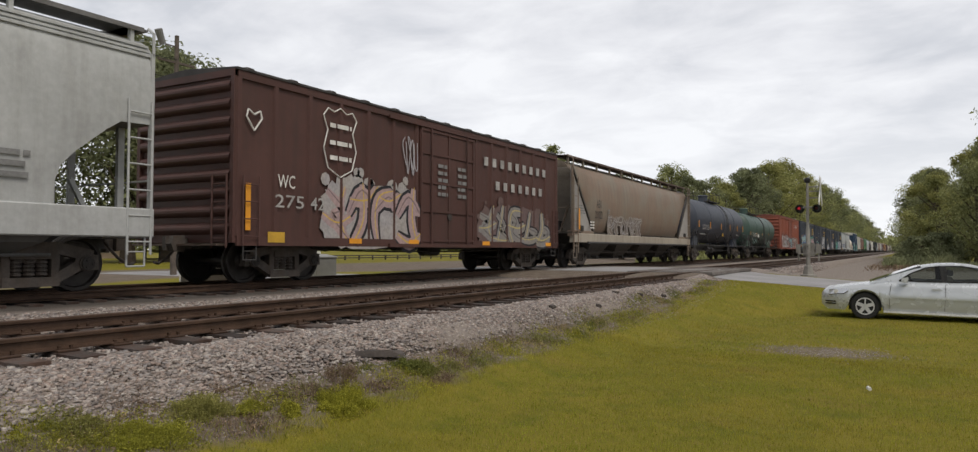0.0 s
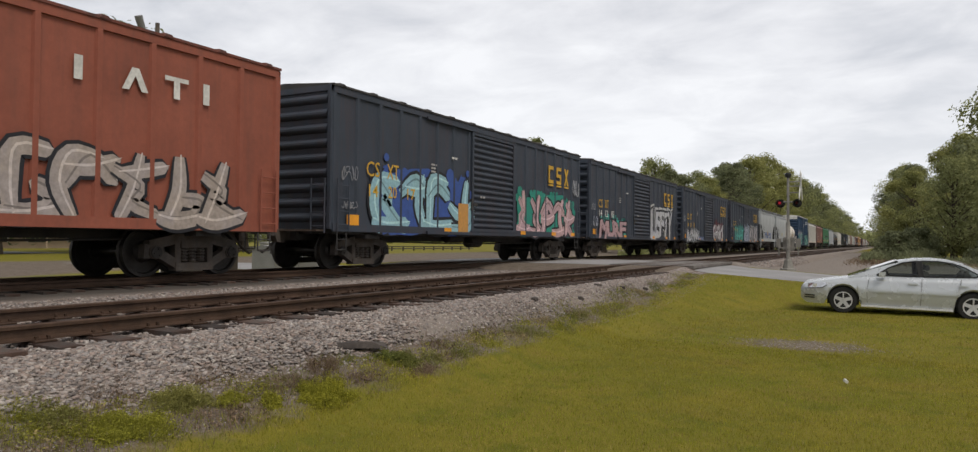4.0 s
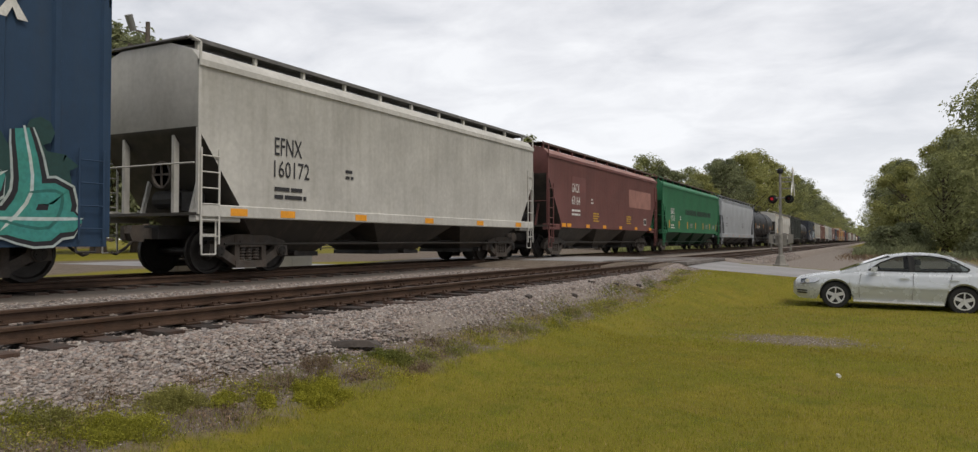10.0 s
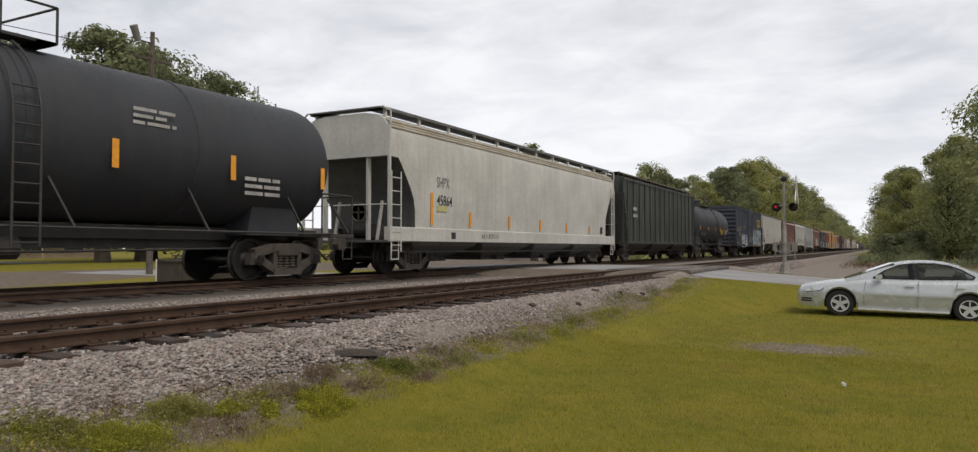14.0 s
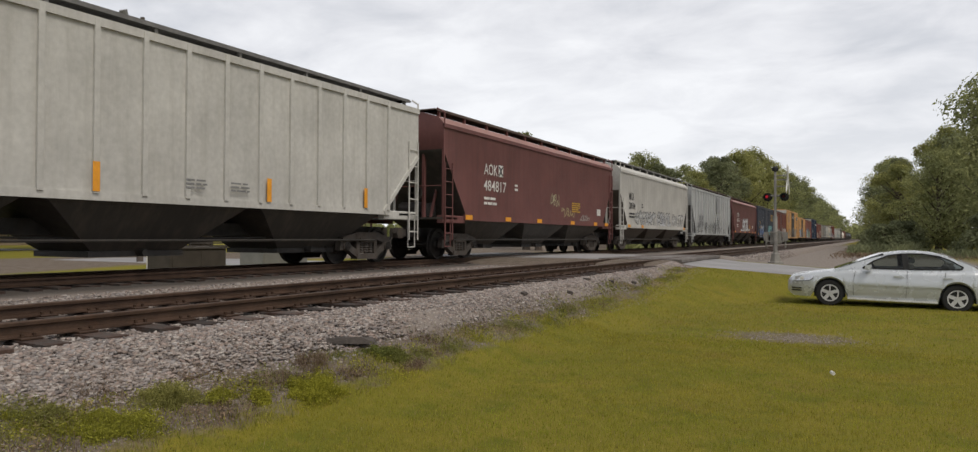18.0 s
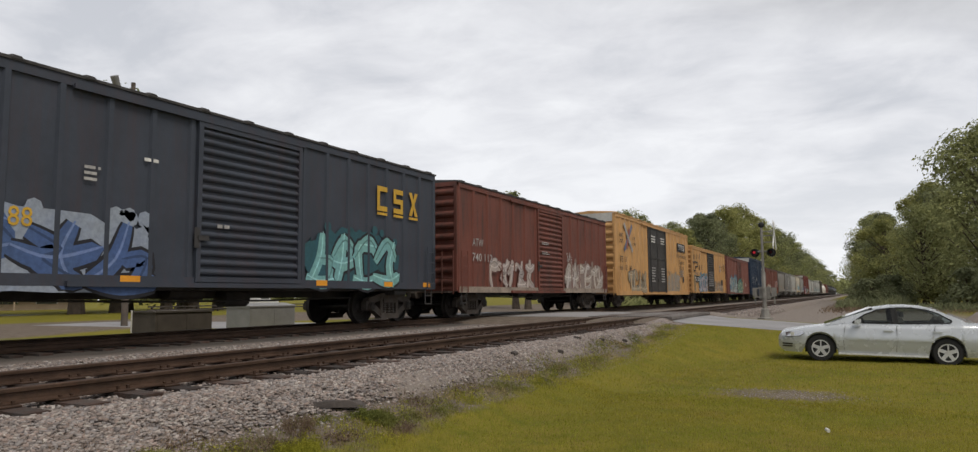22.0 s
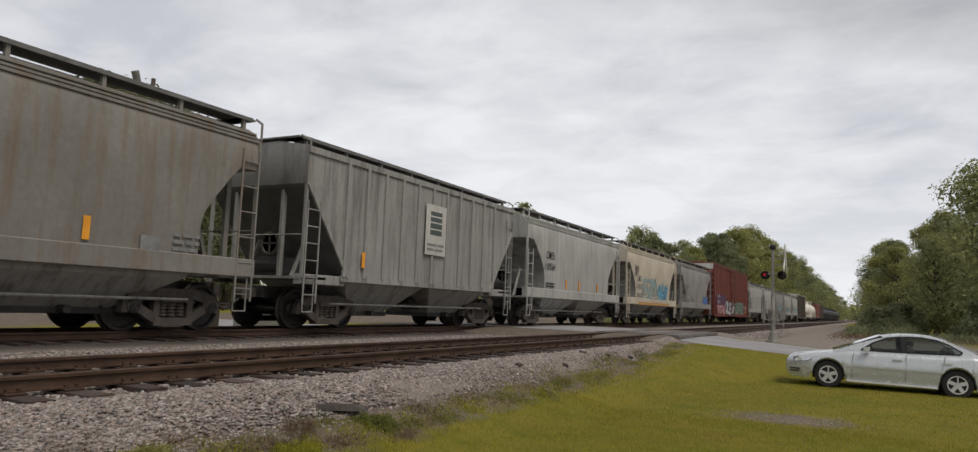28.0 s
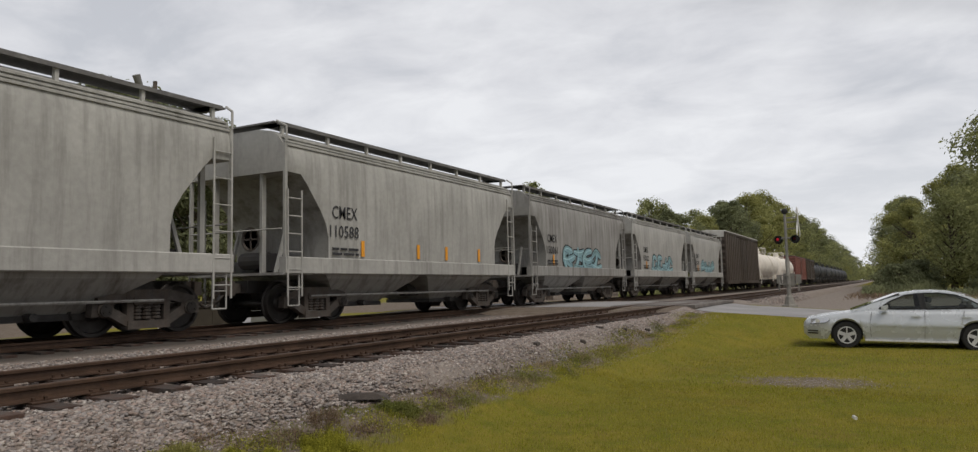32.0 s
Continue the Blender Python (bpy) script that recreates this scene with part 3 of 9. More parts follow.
def step(car, x, y, z0, z1, mat, w=0.34):
    g = Geo().path([(x, y - w / 2, z1), (x, y - w / 2, z0), (x, y + w / 2, z0), (x, y + w / 2, z1)], 0.018, 6)
    g.tube((x, y - w / 2, (z0 + z1) / 2), (x, y + w / 2, (z0 + z1) / 2), 0.014, 6)
    return part("sill_step", g, mat, car)


# ---- boxcar ----
def corrugated(z0, z1, n, depth, w, flat=0.35):
    """(offset, z) of a sheet with n bulging ribs between z0 and z1."""
    pts = [(0, z0)]
    for k in range(n):
        a, b = z0 + (z1 - z0) * k / n, z0 + (z1 - z0) * (k + 1) / n
        m, d = (a + b) / 2, (b - a) * (1 - flat) / 2
        for u, o in ((-1, 0), (-0.6, 0.75), (-0.2, 1), (0.2, 1), (0.6, 0.75), (1, 0)):
            pts.append((o * depth, m + u * d))
    return pts + [(0, z1)]


def boxcar(label, length, eave, mat, roof, door="louver", door_mat=None, door_span=(-1.4, 1.58), sill=0.98, posts=7, white_top=None, end_ribs=9, skirt=0.0, mono="boxcar"):
    car = thing("boxcar", label, "freight car")
    h = length / 2
    d0, d1 = door_span
    g = Geo().box(-1.5, 1.5, -h, h, sill, eave)
    part("body_side", g, mat, car)
    # side sill, top chord, posts
    for s in (-1, 1):
        x0, x1 = (1.5, 1.548) if s > 0 else (-1.548, -1.5)
        part("side_sill", Geo().box(x0, x1, -h, h, sill - 0.06 - skirt, sill + 0.13), mat, car)
        part("top_chord", Geo().box(x0, x1, -h, h, eave - 0.16, eave + 0.005), mat, car)
        pm = Geo().loft([[(-0.024, -0.075, zz), (0.024, -0.045, zz), (0.024, 0.045, zz), (-0.024, 0.075, zz)] for zz in (sill + 0.13, eave - 0.16)]).mesh("side_post", mat)
        n = posts
        ys = [-h + 0.04] + [-h + (d0 - 0.12 + h) * (k + 1) / n for k in range(n)] + [d1 + 0.12 + (h - d1 - 0.12) * k / n for k in range(n)] + [h - 0.04]
        for y in ys:
            part("side_post", pm, None, car, at=((x0 + x1) / 2, y, 0))
    # ends
    for s in (-1, 1):
        pts = corrugated(sill + 0.1, eave - (0.45 if white_top else 0.12), end_ribs, 0.1, 0)
        rings = [[(x, s * (h + o + 0.004), z) for x in (-1.40, 1.40)] for o, z in pts]
        g = Geo().loft(rings, closed=False)
        for x in (-1.46, 1.46):
            g.box(x - 0.05, x + 0.05, s * h, s * (h + 0.08), sill, eave)
        part("corrugated_end", g, mat, car)
        top = white_top or mat
        z0 = eave - (0.45 if white_top else 0.12)
        part("end_panel", Geo().prism([(s * h, z0), (s * (h + 0.06), z0), (s * (h + 0.06), eave + 0.02), (s * h, eave + 0.02)], -1.51, 1.51), top, car)
        ladder(car, s * (h + 0.16), -1.42 * s, -1.0 * s, sill - 0.1, 2.2 if s < 0 else 2.2, mat, 4, name="end_ladder", along="x")
        part("end_crossover_board", Geo().box(-1.3, 1.3, s * (h + 0.02), s * (h + 0.3), sill - 0.06, sill - 0.02), RUSTBOARD, car)
    # roof with transverse ribs
    g = Geo().loft([[(-1.57, y, eave), (-1.57, y, eave + 0.05), (0, y, eave + 0.17), (1.57, y, eave + 0.05), (1.57, y, eave)] for y in (-h - 0.05, h + 0.05)])
    rv = part("roof", g, roof, car)
    rib = Geo()
    rib.loft([[(x, -0.11, z), (x, -0.05, z + 0.055), (x, 0.05, z + 0.055), (x, 0.11, z)] for x, z in ((-1.58, eave + 0.02), (-1.5, eave + 0.05), (0, eave + 0.165), (1.5, eave + 0.05), (1.58, eave + 0.02))])
    rm = rib.mesh("roof_rib", roof)
    for k in range(13):
        part("roof_rib", rm, None, rv, at=(0, -h + 0.3 + (length - 0.6) * k / 12, 0))
    # doors
    dm = door_mat or mat
    for s in (-1, 1):
        z0, z1 = sill + 0.04, eave - 0.2
        if door == "louver":
            pts = corrugated(z0 + 0.1, z1 - 0.1, 16, 0.06, 0, 0.25)
            rings = [[(s * (1.515 + o), y, z) for y in (d0 + 0.1, d1 - 0.1)] for o, z in pts]
            sheet_g = Geo().loft(rings, closed=False)
            g = Geo()
            g.box(min(s * 1.5, s * 1.585), max(s * 1.5, s * 1.585), d0, d0 + 0.11, z0, z1).box(min(s * 1.5, s * 1.585), max(s * 1.5, s * 1.585), d1 - 0.11, d1, z0, z1)
            g.box(min(s * 1.5, s * 1.585), max(s * 1.5, s * 1.585), d0 + 0.11, d1 - 0.11, z0, z0 + 0.1).box(min(s * 1.5, s * 1.585), max(s * 1.5, s * 1.585), d0 + 0.11, d1 - 0.11, z1 - 0.1, z1)
            dob = part("sliding_door", sheet_g, dm, car, "sliding door with horizontal ribs")
            part("door_frame", g, dm, dob)
            part("door_latch", Geo().box(min(s * 1.585, s * 1.62), max(s * 1.585, s * 1.62), d0 + 0.02, d0 + 0.28, 1.85, 1.95).box(min(s * 1.585, s * 1.60), max(s * 1.585, s * 1.60), d0 - 0.06, d0 + 0.06, 1.7, 2.1), BLACK, dob)
        else:
            g = Geo().box(min(s * 1.49, s * 1.545), max(s * 1.49, s * 1.545), d0, d1, z0, z1)
            dob = part("plug_door", g, dm, car, "plug door with locking rods")
            m = (d0 + d1) / 2
            for zz in (z0 + 0.05, z0 + (z1 - z0) * 0.27, z0 + (z1 - z0) * 0.52, z0 + (z1 - z0) * 0.77, z1 - 0.1):
                part("door_rib", Geo().box(min(s * 1.545, s * 1.575), max(s * 1.545, s * 1.575), d0 + 0.05, d1 - 0.05, zz, zz + 0.07), dm, dob)
            for yy in (d0 + 0.03, m - 0.04, d1 - 0.11):
                part("door_stile", Geo().box(min(s * 1.545, s * 1.57), max(s * 1.545, s * 1.57), yy, yy + 0.08, z0, z1), dm, dob)
            for yy in (d0 + 0.5, d1 - 0.5):
                part("locking_rod", Geo().tube((s * 1.6, yy, z0 - 0.05), (s * 1.6, yy, z1), 0.025, 6), BLACK if door == "plugblack" else mat, dob)
            part("door_crank", Geo().lathe([(s * 1.56, 0.1), (s * 1.60, 0.1), (s * 1.60, 0.03)], "x", 12, (0, m, 1.65)), BLACK, dob)
        part("door_track", Geo().box(min(s * 1.548, s * 1.62), max(s * 1.548, s * 1.62), d0 - (2.6 if door == "louver" else 1.4), d1 + 0.1, sill - 0.07, sill + 0.02), mat, car)
        part("door_header", Geo().box(min(s * 1.548, s * 1.60), max(s * 1.548, s * 1.60), d0 - (2.6 if door == "louver" else 1.4), d1 + 0.1, eave - 0.2, eave - 0.12), mat, car)
        for e in (-1, 1):
            ladder(car, s * 1.6, e * (h - 0.1), e * (h - 0.52), sill - 0.05, 2.2 if e < 0 else 2.2, mat, 4, 0.013, "side_ladder")
            step(car, s * 1.52, e * (h - 0.35), 0.5, sill, BLACK)
    part("underframe", Geo().box(-1.35, 1.35, -h + 0.2, h - 0.2, 0.88, sill).box(-1.42, 1.42, -h + 1.4, -h + 2.0, 0.78, 0.88).box(-1.42, 1.42, h - 2.0, h - 1.4, 0.78, 0.88), BLACK, car)
    running_gear(car, length)
    return car


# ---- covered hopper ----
# grey of bays and slope sheets, darkened to stand in for shade beneath
SHADED_BAY = paint("shaded_grey_bay_paint", (0.10, 0.10, 0.098), (0.04, 0.038, 0.035), 0.5, 0.08)


def hopper(label, length, mat, style="curve", eave=4.05, bays=3, sill=(1.08, 1.36), cut=1.9, board=RUNBOARD, posts=0, under=None, end_z=2.9, board_posts=9, roof_mat=None, slope=None):
    """Covered hopper. style: curve (rounded cut-outs, full sill), trap (sloping ends) or ribbed (flat sides with posts)."""
    car = thing("covered_hopper_car", label, "freight car")
    if style == "trap":
        eave += 0.09
    h, under = length / 2, under or SHADED_BAY
    flat = style == "ribbed"
    eave += 0.2 if flat else 0.0
    w = 1.53
    zb = sill[1] if style == "curve" else sill[0]
    # stations of the underside of the slope sheets
    if style == "curve":
        dz = end_z - zb
        cutline = [(0.0, end_z), (0.36 * cut, end_z - 0.02), (0.5 * cut, end_z - 0.12 * dz), (0.82 * cut, zb + 0.58 * dz), (0.95 * cut, zb + 0.42 * dz), (cut, zb + 0.26 * dz), (cut + 0.01, zb)]
    else:
        cutline = [(0.0, end_z), (0.06, end_z - 0.12), (cut, zb)]
    stations = [(-h + a, z) for a, z in cutline] + [(h - a, z) for a, z in reversed(cutline)]

    def section(y, z):
        if style == "round":
            belly = [(1.20, 1.40), (1.34, 1.60), (1.44, 1.90), (1.50, 2.3), (1.525, 2.75), (1.50, 3.3), (1.43, 3.75), (1.30, 4.08), (1.08, 4.3), (0.7, 4.42)]
            x0 = np.interp(z, [q for _, q in belly], [q for q, _ in belly])
            prof = [(float(x0), z)] + [(float(np.interp(q, [e for _, e in belly], [e for e, _ in belly])), q) for q in (z + (belly[-1][1] - z) * k / 9 for k in range(1, 10))]
        elif flat:
            prof = [(w, z), (w, eave), (w - 0.05, eave + 0.06), (0.6, eave + 0.2)]
        elif style == "trap":
            prof = [(w, z), (w, eave - 0.05), (w + 0.02, eave), (w - 0.04, eave + 0.08), (w - 0.2, eave + 0.24), (0.75, eave + 0.42)]
        else:
            hgt = eave - 0.25 - z
            prof = [(w - 0.02, z), (w, z + hgt * 0.3), (w + 0.005, z + hgt * 0.65), (w - 0.015, eave - 0.25), (w - 0.07, eave - 0.02), (w - 0.2, eave + 0.16), (w - 0.42, eave + 0.29), (0.7, eave + 0.36)]
        return [(x, y, zz) for x, zz in prof] + [(-x, y, zz) for x, zz in reversed(prof)]

    g = Geo().loft([section(y, z) for y, z in stations])
    n = len(section(0, 1))
    # underside and slope faces get the paint with the shade in it
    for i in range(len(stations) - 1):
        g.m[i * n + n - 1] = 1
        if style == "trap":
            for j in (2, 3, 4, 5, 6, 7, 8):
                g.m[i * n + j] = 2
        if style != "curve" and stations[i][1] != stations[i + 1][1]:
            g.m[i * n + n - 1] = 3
    body = part("hopper_body", g, [mat, under, roof_mat or mat, slope or (under if style in ("trap", "round") else SHADED_BAY)], car, angle=32)
    # eave beading
    if style not in ("ribbed", "round"):
        for s in (-1, 1):
            if style == "trap":
                part("eave_rail", Geo().box(min(s * 1.5, s * 1.575), max(s * 1.5, s * 1.575), -h, h, eave - 0.1, eave + 0.02), mat, car)
            else:
                g = Geo()
                for k in range(3):
                    g.box(min(s * (1.44 - 0.045 * k), s * (1.505 - 0.05 * k)), max(s * (1.44 - 0.045 * k), s * (1.505 - 0.05 * k)), -h + 0.05, h - 0.05, eave - 0.06 + 0.09 * k, eave - 0.02 + 0.09 * k)
                part("roof_beading", g, roof_mat or mat, car)
    # hatches and walkway on the roof
    top = eave + (0.16 if flat else 0.36)
    part("roof_hatch", Geo().slab(-0.34, 0.34, -h + 0.5, h - 0.5, top - 0.03, top + 0.1, 0.03), mat, car)
    n = board_posts
    for s in (-1, 1):
        xx = 0.95 * s
        board_ob = part("roof_walkway", Geo().box(xx - 0.3, xx + 0.3, -h + 0.05, h - 0.05, top + 0.10, top + 0.135), board, car, "open grating walkway along the roof")
        part("walkway_edge", Geo().box(min(xx + 0.3 * s, xx + 0.33 * s), max(xx + 0.3 * s, xx + 0.33 * s), -h + 0.05, h - 0.05, top + 0.07, top + 0.15), board, board_ob)
        pm = Geo().box(-0.04, 0.04, -0.035, 0.035, eave + (0.05 if flat else 0.15), top + 0.10).mesh("walkway_bracket", board if style == "ribbed" else mat)
        for k in range(n):
            part("walkway_bracket", pm, None, board_ob, at=(s * 1.2, -h + 0.25 + (length - 0.5) * k / (n - 1), 0))
    for s in (-1, 1):
        part("end_walkway", Geo().box(-1.25, 1.25, min(s * (h - 0.35), s * (h + 0.05)), max(s * (h - 0.35), s * (h + 0.05)), top + 0.1, top + 0.135), board, car)
    # sills, end platforms, posts, ladders
    for s in (-1, 1):
        if style == "curve":
            g = Geo().slab(min(s * 1.36, s * 1.56), max(s * 1.36, s * 1.56), -h, h, sill[0], sill[1], 0.02)
            part("side_sill", g, mat, car)
        elif style == "round":
            pass
        elif style == "ribbed":
            part("side_sill", Geo().box(min(s * 1.5, s * 1.56), max(s * 1.5, s * 1.56), -h + cut - 0.3, h - cut + 0.3, sill[0] - 0.02, sill[0] + 0.12), mat, car)
        else:
            part("side_sill", Geo().box(min(s * 1.5, s * 1.56), max(s * 1.5, s * 1.56), -h + cut - 0.2, h - cut + 0.2, sill[0] - 0.04, sill[0] + 0.16), mat, car)
        for e in (-1, 1):
            if style != "curve":
                part("end_sill_beam", Geo().slab(min(s * 1.3, s * 1.5), max(s * 1.3, s * 1.5), min(e * h, e * (h - cut + 0.1)), max(e * h, e * (h - cut + 0.1)), sill[0] - 0.14, sill[0] + 0.1, 0.02), mat, car)
            zt = eave if e < 0 else eave
            part("corner_post", Geo().bar((s * 1.5, e * (h - 0.04), sill[0]), (s * 1.5, e * (h - 0.04), zt), 0.07, 0.07), mat, car)
            ladder(car, s * 1.56, e * (h - 0.06), e * (h - 0.5), 0.62, end_z + (0.1 if e < 0 else 0.9) - 0.5, mat, 6, 0.016)
            g = Geo().path([(s * 1.54, e * (h - 0.04), zt), (s * 1.54, e * (h - 0.04), top), (s * 1.3, e * (h + 0.02), top + 0.14)], 0.026, 6)
            part("corner_grab_rail", g, mat, car)
            step(car, s * 1.5, e * (h - 0.3), 0.42, sill[0], mat)
    for e in (-1, 1):
        g = Geo().box(-1.5, 1.5, min(e * (h - 0.9), e * (h + 0.02)), max(e * (h - 0.9), e * (h + 0.02)), sill[0] - 0.02, sill[0] + 0.04)
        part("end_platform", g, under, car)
        for x in (-0.75, 0.75):
            part("end_post", Geo().bar((x, e * (h - 0.12), sill[0]), (x, e * (h - 0.12), end_z + 0.05), 0.08, 0.12), mat, car)
            part("end_brace", Geo().bar((x, e * (h - 0.5), sill[0]), (x, e * (h - cut * 0.6), (sill[0] + end_z) / 2), 0.06, 0.08), mat, car)
        g = Geo().tube((-1.45, e * (h + 0.02), sill[0] + 1.0), (1.45, e * (h + 0.02), sill[0] + 1.0), 0.018, 6)
        part("end_handrail", g, mat, car)
        if e < 0:
            g = Geo().lathe([(e * (h - 0.02), 0.26), (e * (h + 0.02), 0.28), (e * (h + 0.02), 0.24), (e * (h - 0.02), 0.22)], "y", 18, (0.5, 0, sill[0] + 0.8))
            g.box(0.48, 0.52, e * h - 0.01, e * h + 0.01, sill[0] + 0.54, sill[0] + 1.06).box(0.24, 0.76, e * h - 0.01, e * h + 0.01, sill[0] + 0.78, sill[0] + 0.82)
            part("brake_wheel", g, STEEL, car)
        g = Geo().tube((-0.5, e * (h - 0.75), sill[0] + 0.35), (0.3, e * (h - 0.75), sill[0] + 0.35), 0.2, 12)
        g.box(0.35, 0.7, e * (h - 0.75) - 0.15, e * (h - 0.75) + 0.15, sill[0] + 0.1, sill[0] + 0.5)
        part("brake_reservoir", g, BLACK, car)
    # side posts on ribbed cars
    if posts:
        pm = Geo().box(-0.03, 0.03, -0.05, 0.05, sill[0] + 0.1, eave).mesh("side_post", mat)
        a, b = -h + cut - 0.2, h - cut + 0.2
        for s in (-1, 1):
            part("top_chord", Geo().box(min(s * 1.53, s * 1.575), max(s * 1.53, s * 1.575), -h, h, eave - 0.12, eave + 0.03), mat, car)
            for k in range(posts):
                part("side_post", pm, None, car, at=(s * 1.555, a + (b - a) * k / (posts - 1), 0))
            for e in (-1, 1):
                g = Geo().bar((s * 1.55, e * (h - 0.05), end_z), (s * 1.55, e * (h - cut), sill[0] + 0.05), 0.05, 0.1)
                part("diagonal_post", g, mat, car)
    # discharge bays
    a, b = -h + cut - 0.15, h - cut + 0.15
    step_y = (b - a) / bays
    zb2 = sill[0] + 0.06
    for k in range(bays):
        c = a + step_y * (k + 0.5)
        t, u = step_y * 0.48, step_y * 0.2
        g = Geo().loft([[(x * 1.42, c + y * t, zb2) for x, y in ((-1, -1), (1, -1), (1, 1), (-1, 1))], [(x * 1.36, c + y * t * 0.9, zb2 - 0.16) for x, y in ((-1, -1), (1, -1), (1, 1), (-1, 1))],
                        [(x * 0.75, c + y * u, 0.42) for x, y in ((-1, -1), (1, -1), (1, 1), (-1, 1))]])
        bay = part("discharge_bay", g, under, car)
        g = Geo().box(-0.8, 0.8, c - u - 0.08, c + u + 0.08, 0.32, 0.43).tube((0.7, c, 0.4), (1.0, c, 0.4), 0.07, 10)
        part("outlet_gate", g, BLACK, bay)
    g = Geo().path([(1.1, a, 0.62), (1.15, b, 0.62)], 0.03, 6)
    part("air_line", g, under, car)
    running_gear(car, length, 1.55 if length < 14 else 1.8)
    return car


# ---- tank car ----
def tank(label, length, mat, trim=BLACK, radius=1.48, axis=2.52, strips=5, platform=(-1.6, 1.2), dome_at=-0.4, insulated=False):
    car = thing("tank_car", label, "freight car")
    h = length / 2
    cap = 0.62
    prof = []
    for k in range(9):
        t = k / 8 * math.pi / 2
        prof.append((-h + cap * (1 - math.sin(t)), max(0.02, radius * math.cos(t))))
    prof = prof[::-1] if prof[0][1] > prof[-1][1] else prof
    prof = [(a, r) for a, r in prof]
    prof = sorted(prof, key=lambda p: p[0])
    prof = prof + [(-a, r) for a, r in reversed(prof)]
    g = Geo().lathe(prof, "y", 40, (0, 0, axis))
    body = part("tank_shell", g, mat, car, angle=40)
    bm = Geo().lathe([(-0.06, radius + 0.004), (-0.05, radius + 0.018), (0.05, radius + 0.018), (0.06, radius + 0.004)], "y", 40, (0, 0, axis)).mesh("weld_band", mat)
    for y in (-h * 0.45, 0.62, h * 0.48):
        part("weld_band", bm, None, body, at=(0, y, 0))
    top = axis + radius
    g = Geo().lathe([(top - 0.1, 0.34), (top + 0.42, 0.34), (top + 0.44, 0.38), (top + 0.5, 0.38), (top + 0.56, 0.28), (top + 0.56, 0.02)], "z", 20, (0, dome_at, 0))
    part("manway_dome", g, mat, car, angle=35)
    g = Geo().tube((0.3, dome_at + 0.7, top - 0.1), (0.3, dome_at + 0.7, top + 0.3), 0.08, 10).tube((-0.3, dome_at + 0.8, top - 0.1), (-0.3, dome_at + 0.8, top + 0.24), 0.1, 10)
    part("safety_valve", g, trim, car)
    p0, p1 = platform
    part("top_platform", Geo().box(-0.85, -0.45, p0, p1, top - 0.02, top + 0.03).box(0.45, 0.85, p0, p1, top - 0.02, top + 0.03).box(-0.85, 0.85, p1 - 0.35, p1, top - 0.02, top + 0.03), trim, car, "grating platform round the dome")
    g = Geo()
    for s in (-1, 1):
        x = s * 0.85
        g.path([(x, p0, top), (x, p0, top + 0.62), (x, p1, top + 0.62), (x, p1, top)], 0.022, 6)
        for yy in (p0 + (p1 - p0) * 0.35, p0 + (p1 - p0) * 0.7):
            g.tube((x, yy, top), (x, yy, top + 0.62), 0.018, 6)
    g.path([(-0.85, p0, top + 0.62), (0.85, p0, top + 0.62)], 0.022, 6).path([(-0.85, p1, top + 0.62), (0.85, p1, top + 0.62)], 0.022, 6)
    part("platform_railing", g, trim, car)
    for s in (-1, 1):
        g = Geo()
        yl = (p0 + p1) / 2 + 0.6
        for yy in (yl - 0.21, yl + 0.21):
            pts = [(s * (radius + 0.16), yy, 0.75), (s * (radius + 0.16), yy, axis)]
            for k in range(1, 7):
                t = k / 6 * radians(62)
                pts.append((s * (radius + 0.16) * math.cos(t), yy, axis + (radius + 0.10) * math.sin(t)))
            g.path(pts, 0.022, 6)
        for k in range(9):
            z = 0.8 + k * 0.3
            x = s * (radius + 0.16) if z < axis else s * (radius + 0.16) * math.cos(math.asin(min(0.95, (z - axis) / (radius + 0.1))))
            g.tube((x, yl - 0.21, z), (x, yl + 0.21, z), 0.016, 6)
        part("ladder", g, trim, car)
        # long handrail with struts
        g = Geo().path([(s * 1.5, -h + 0.4, 1.05), (s * 1.5, h - 0.4, 1.05)], 0.026, 6)
        part("side_handrail", g, trim, car)
        for k in range(6):
            y = -h + 1.3 + (length - 2.6) * k / 5
            part("rail_strut", Geo().bar((s * 1.5, y, 1.05), (s * radius * 0.83, y - 0.3, axis - radius * 0.52), 0.04, 0.04), trim, car)
    for e in (-1, 1):
        g = Geo().box(-1.5, 1.5, min(e * (h - 0.75), e * (h + 0.45)), max(e * (h - 0.75), e * (h + 0.45)), 0.98, 1.06)
        part("end_platform", g, trim, car)
        g = Geo()
        for s in (-1, 1):
            g.path([(s * 1.48, e * (h - 0.7), 1.05), (s * 1.48, e * (h - 0.7), 2.0), (s * 1.48, e * (h + 0.4), 2.0), (s * 1.48, e * (h + 0.4), 1.05)], 0.024, 6)
            g.bar((s * 1.3, e * (h - 0.3), 1.9), (s * 1.45, e * (h + 0.3), 1.1), 0.05, 0.05)
        g.tube((-1.48, e * (h + 0.4), 2.0), (1.48, e * (h + 0.4), 2.0), 0.02, 6)
        part("end_railing", g, trim, car)
        g = Geo().prism([(e * (h - 1.0), 1.0), (e * (h - 2.6), 1.0), (e * (h - 2.4), 1.9), (e * (h - 1.2), 1.9)], -1.05, 1.05)
        part("saddle", g, mat, car)
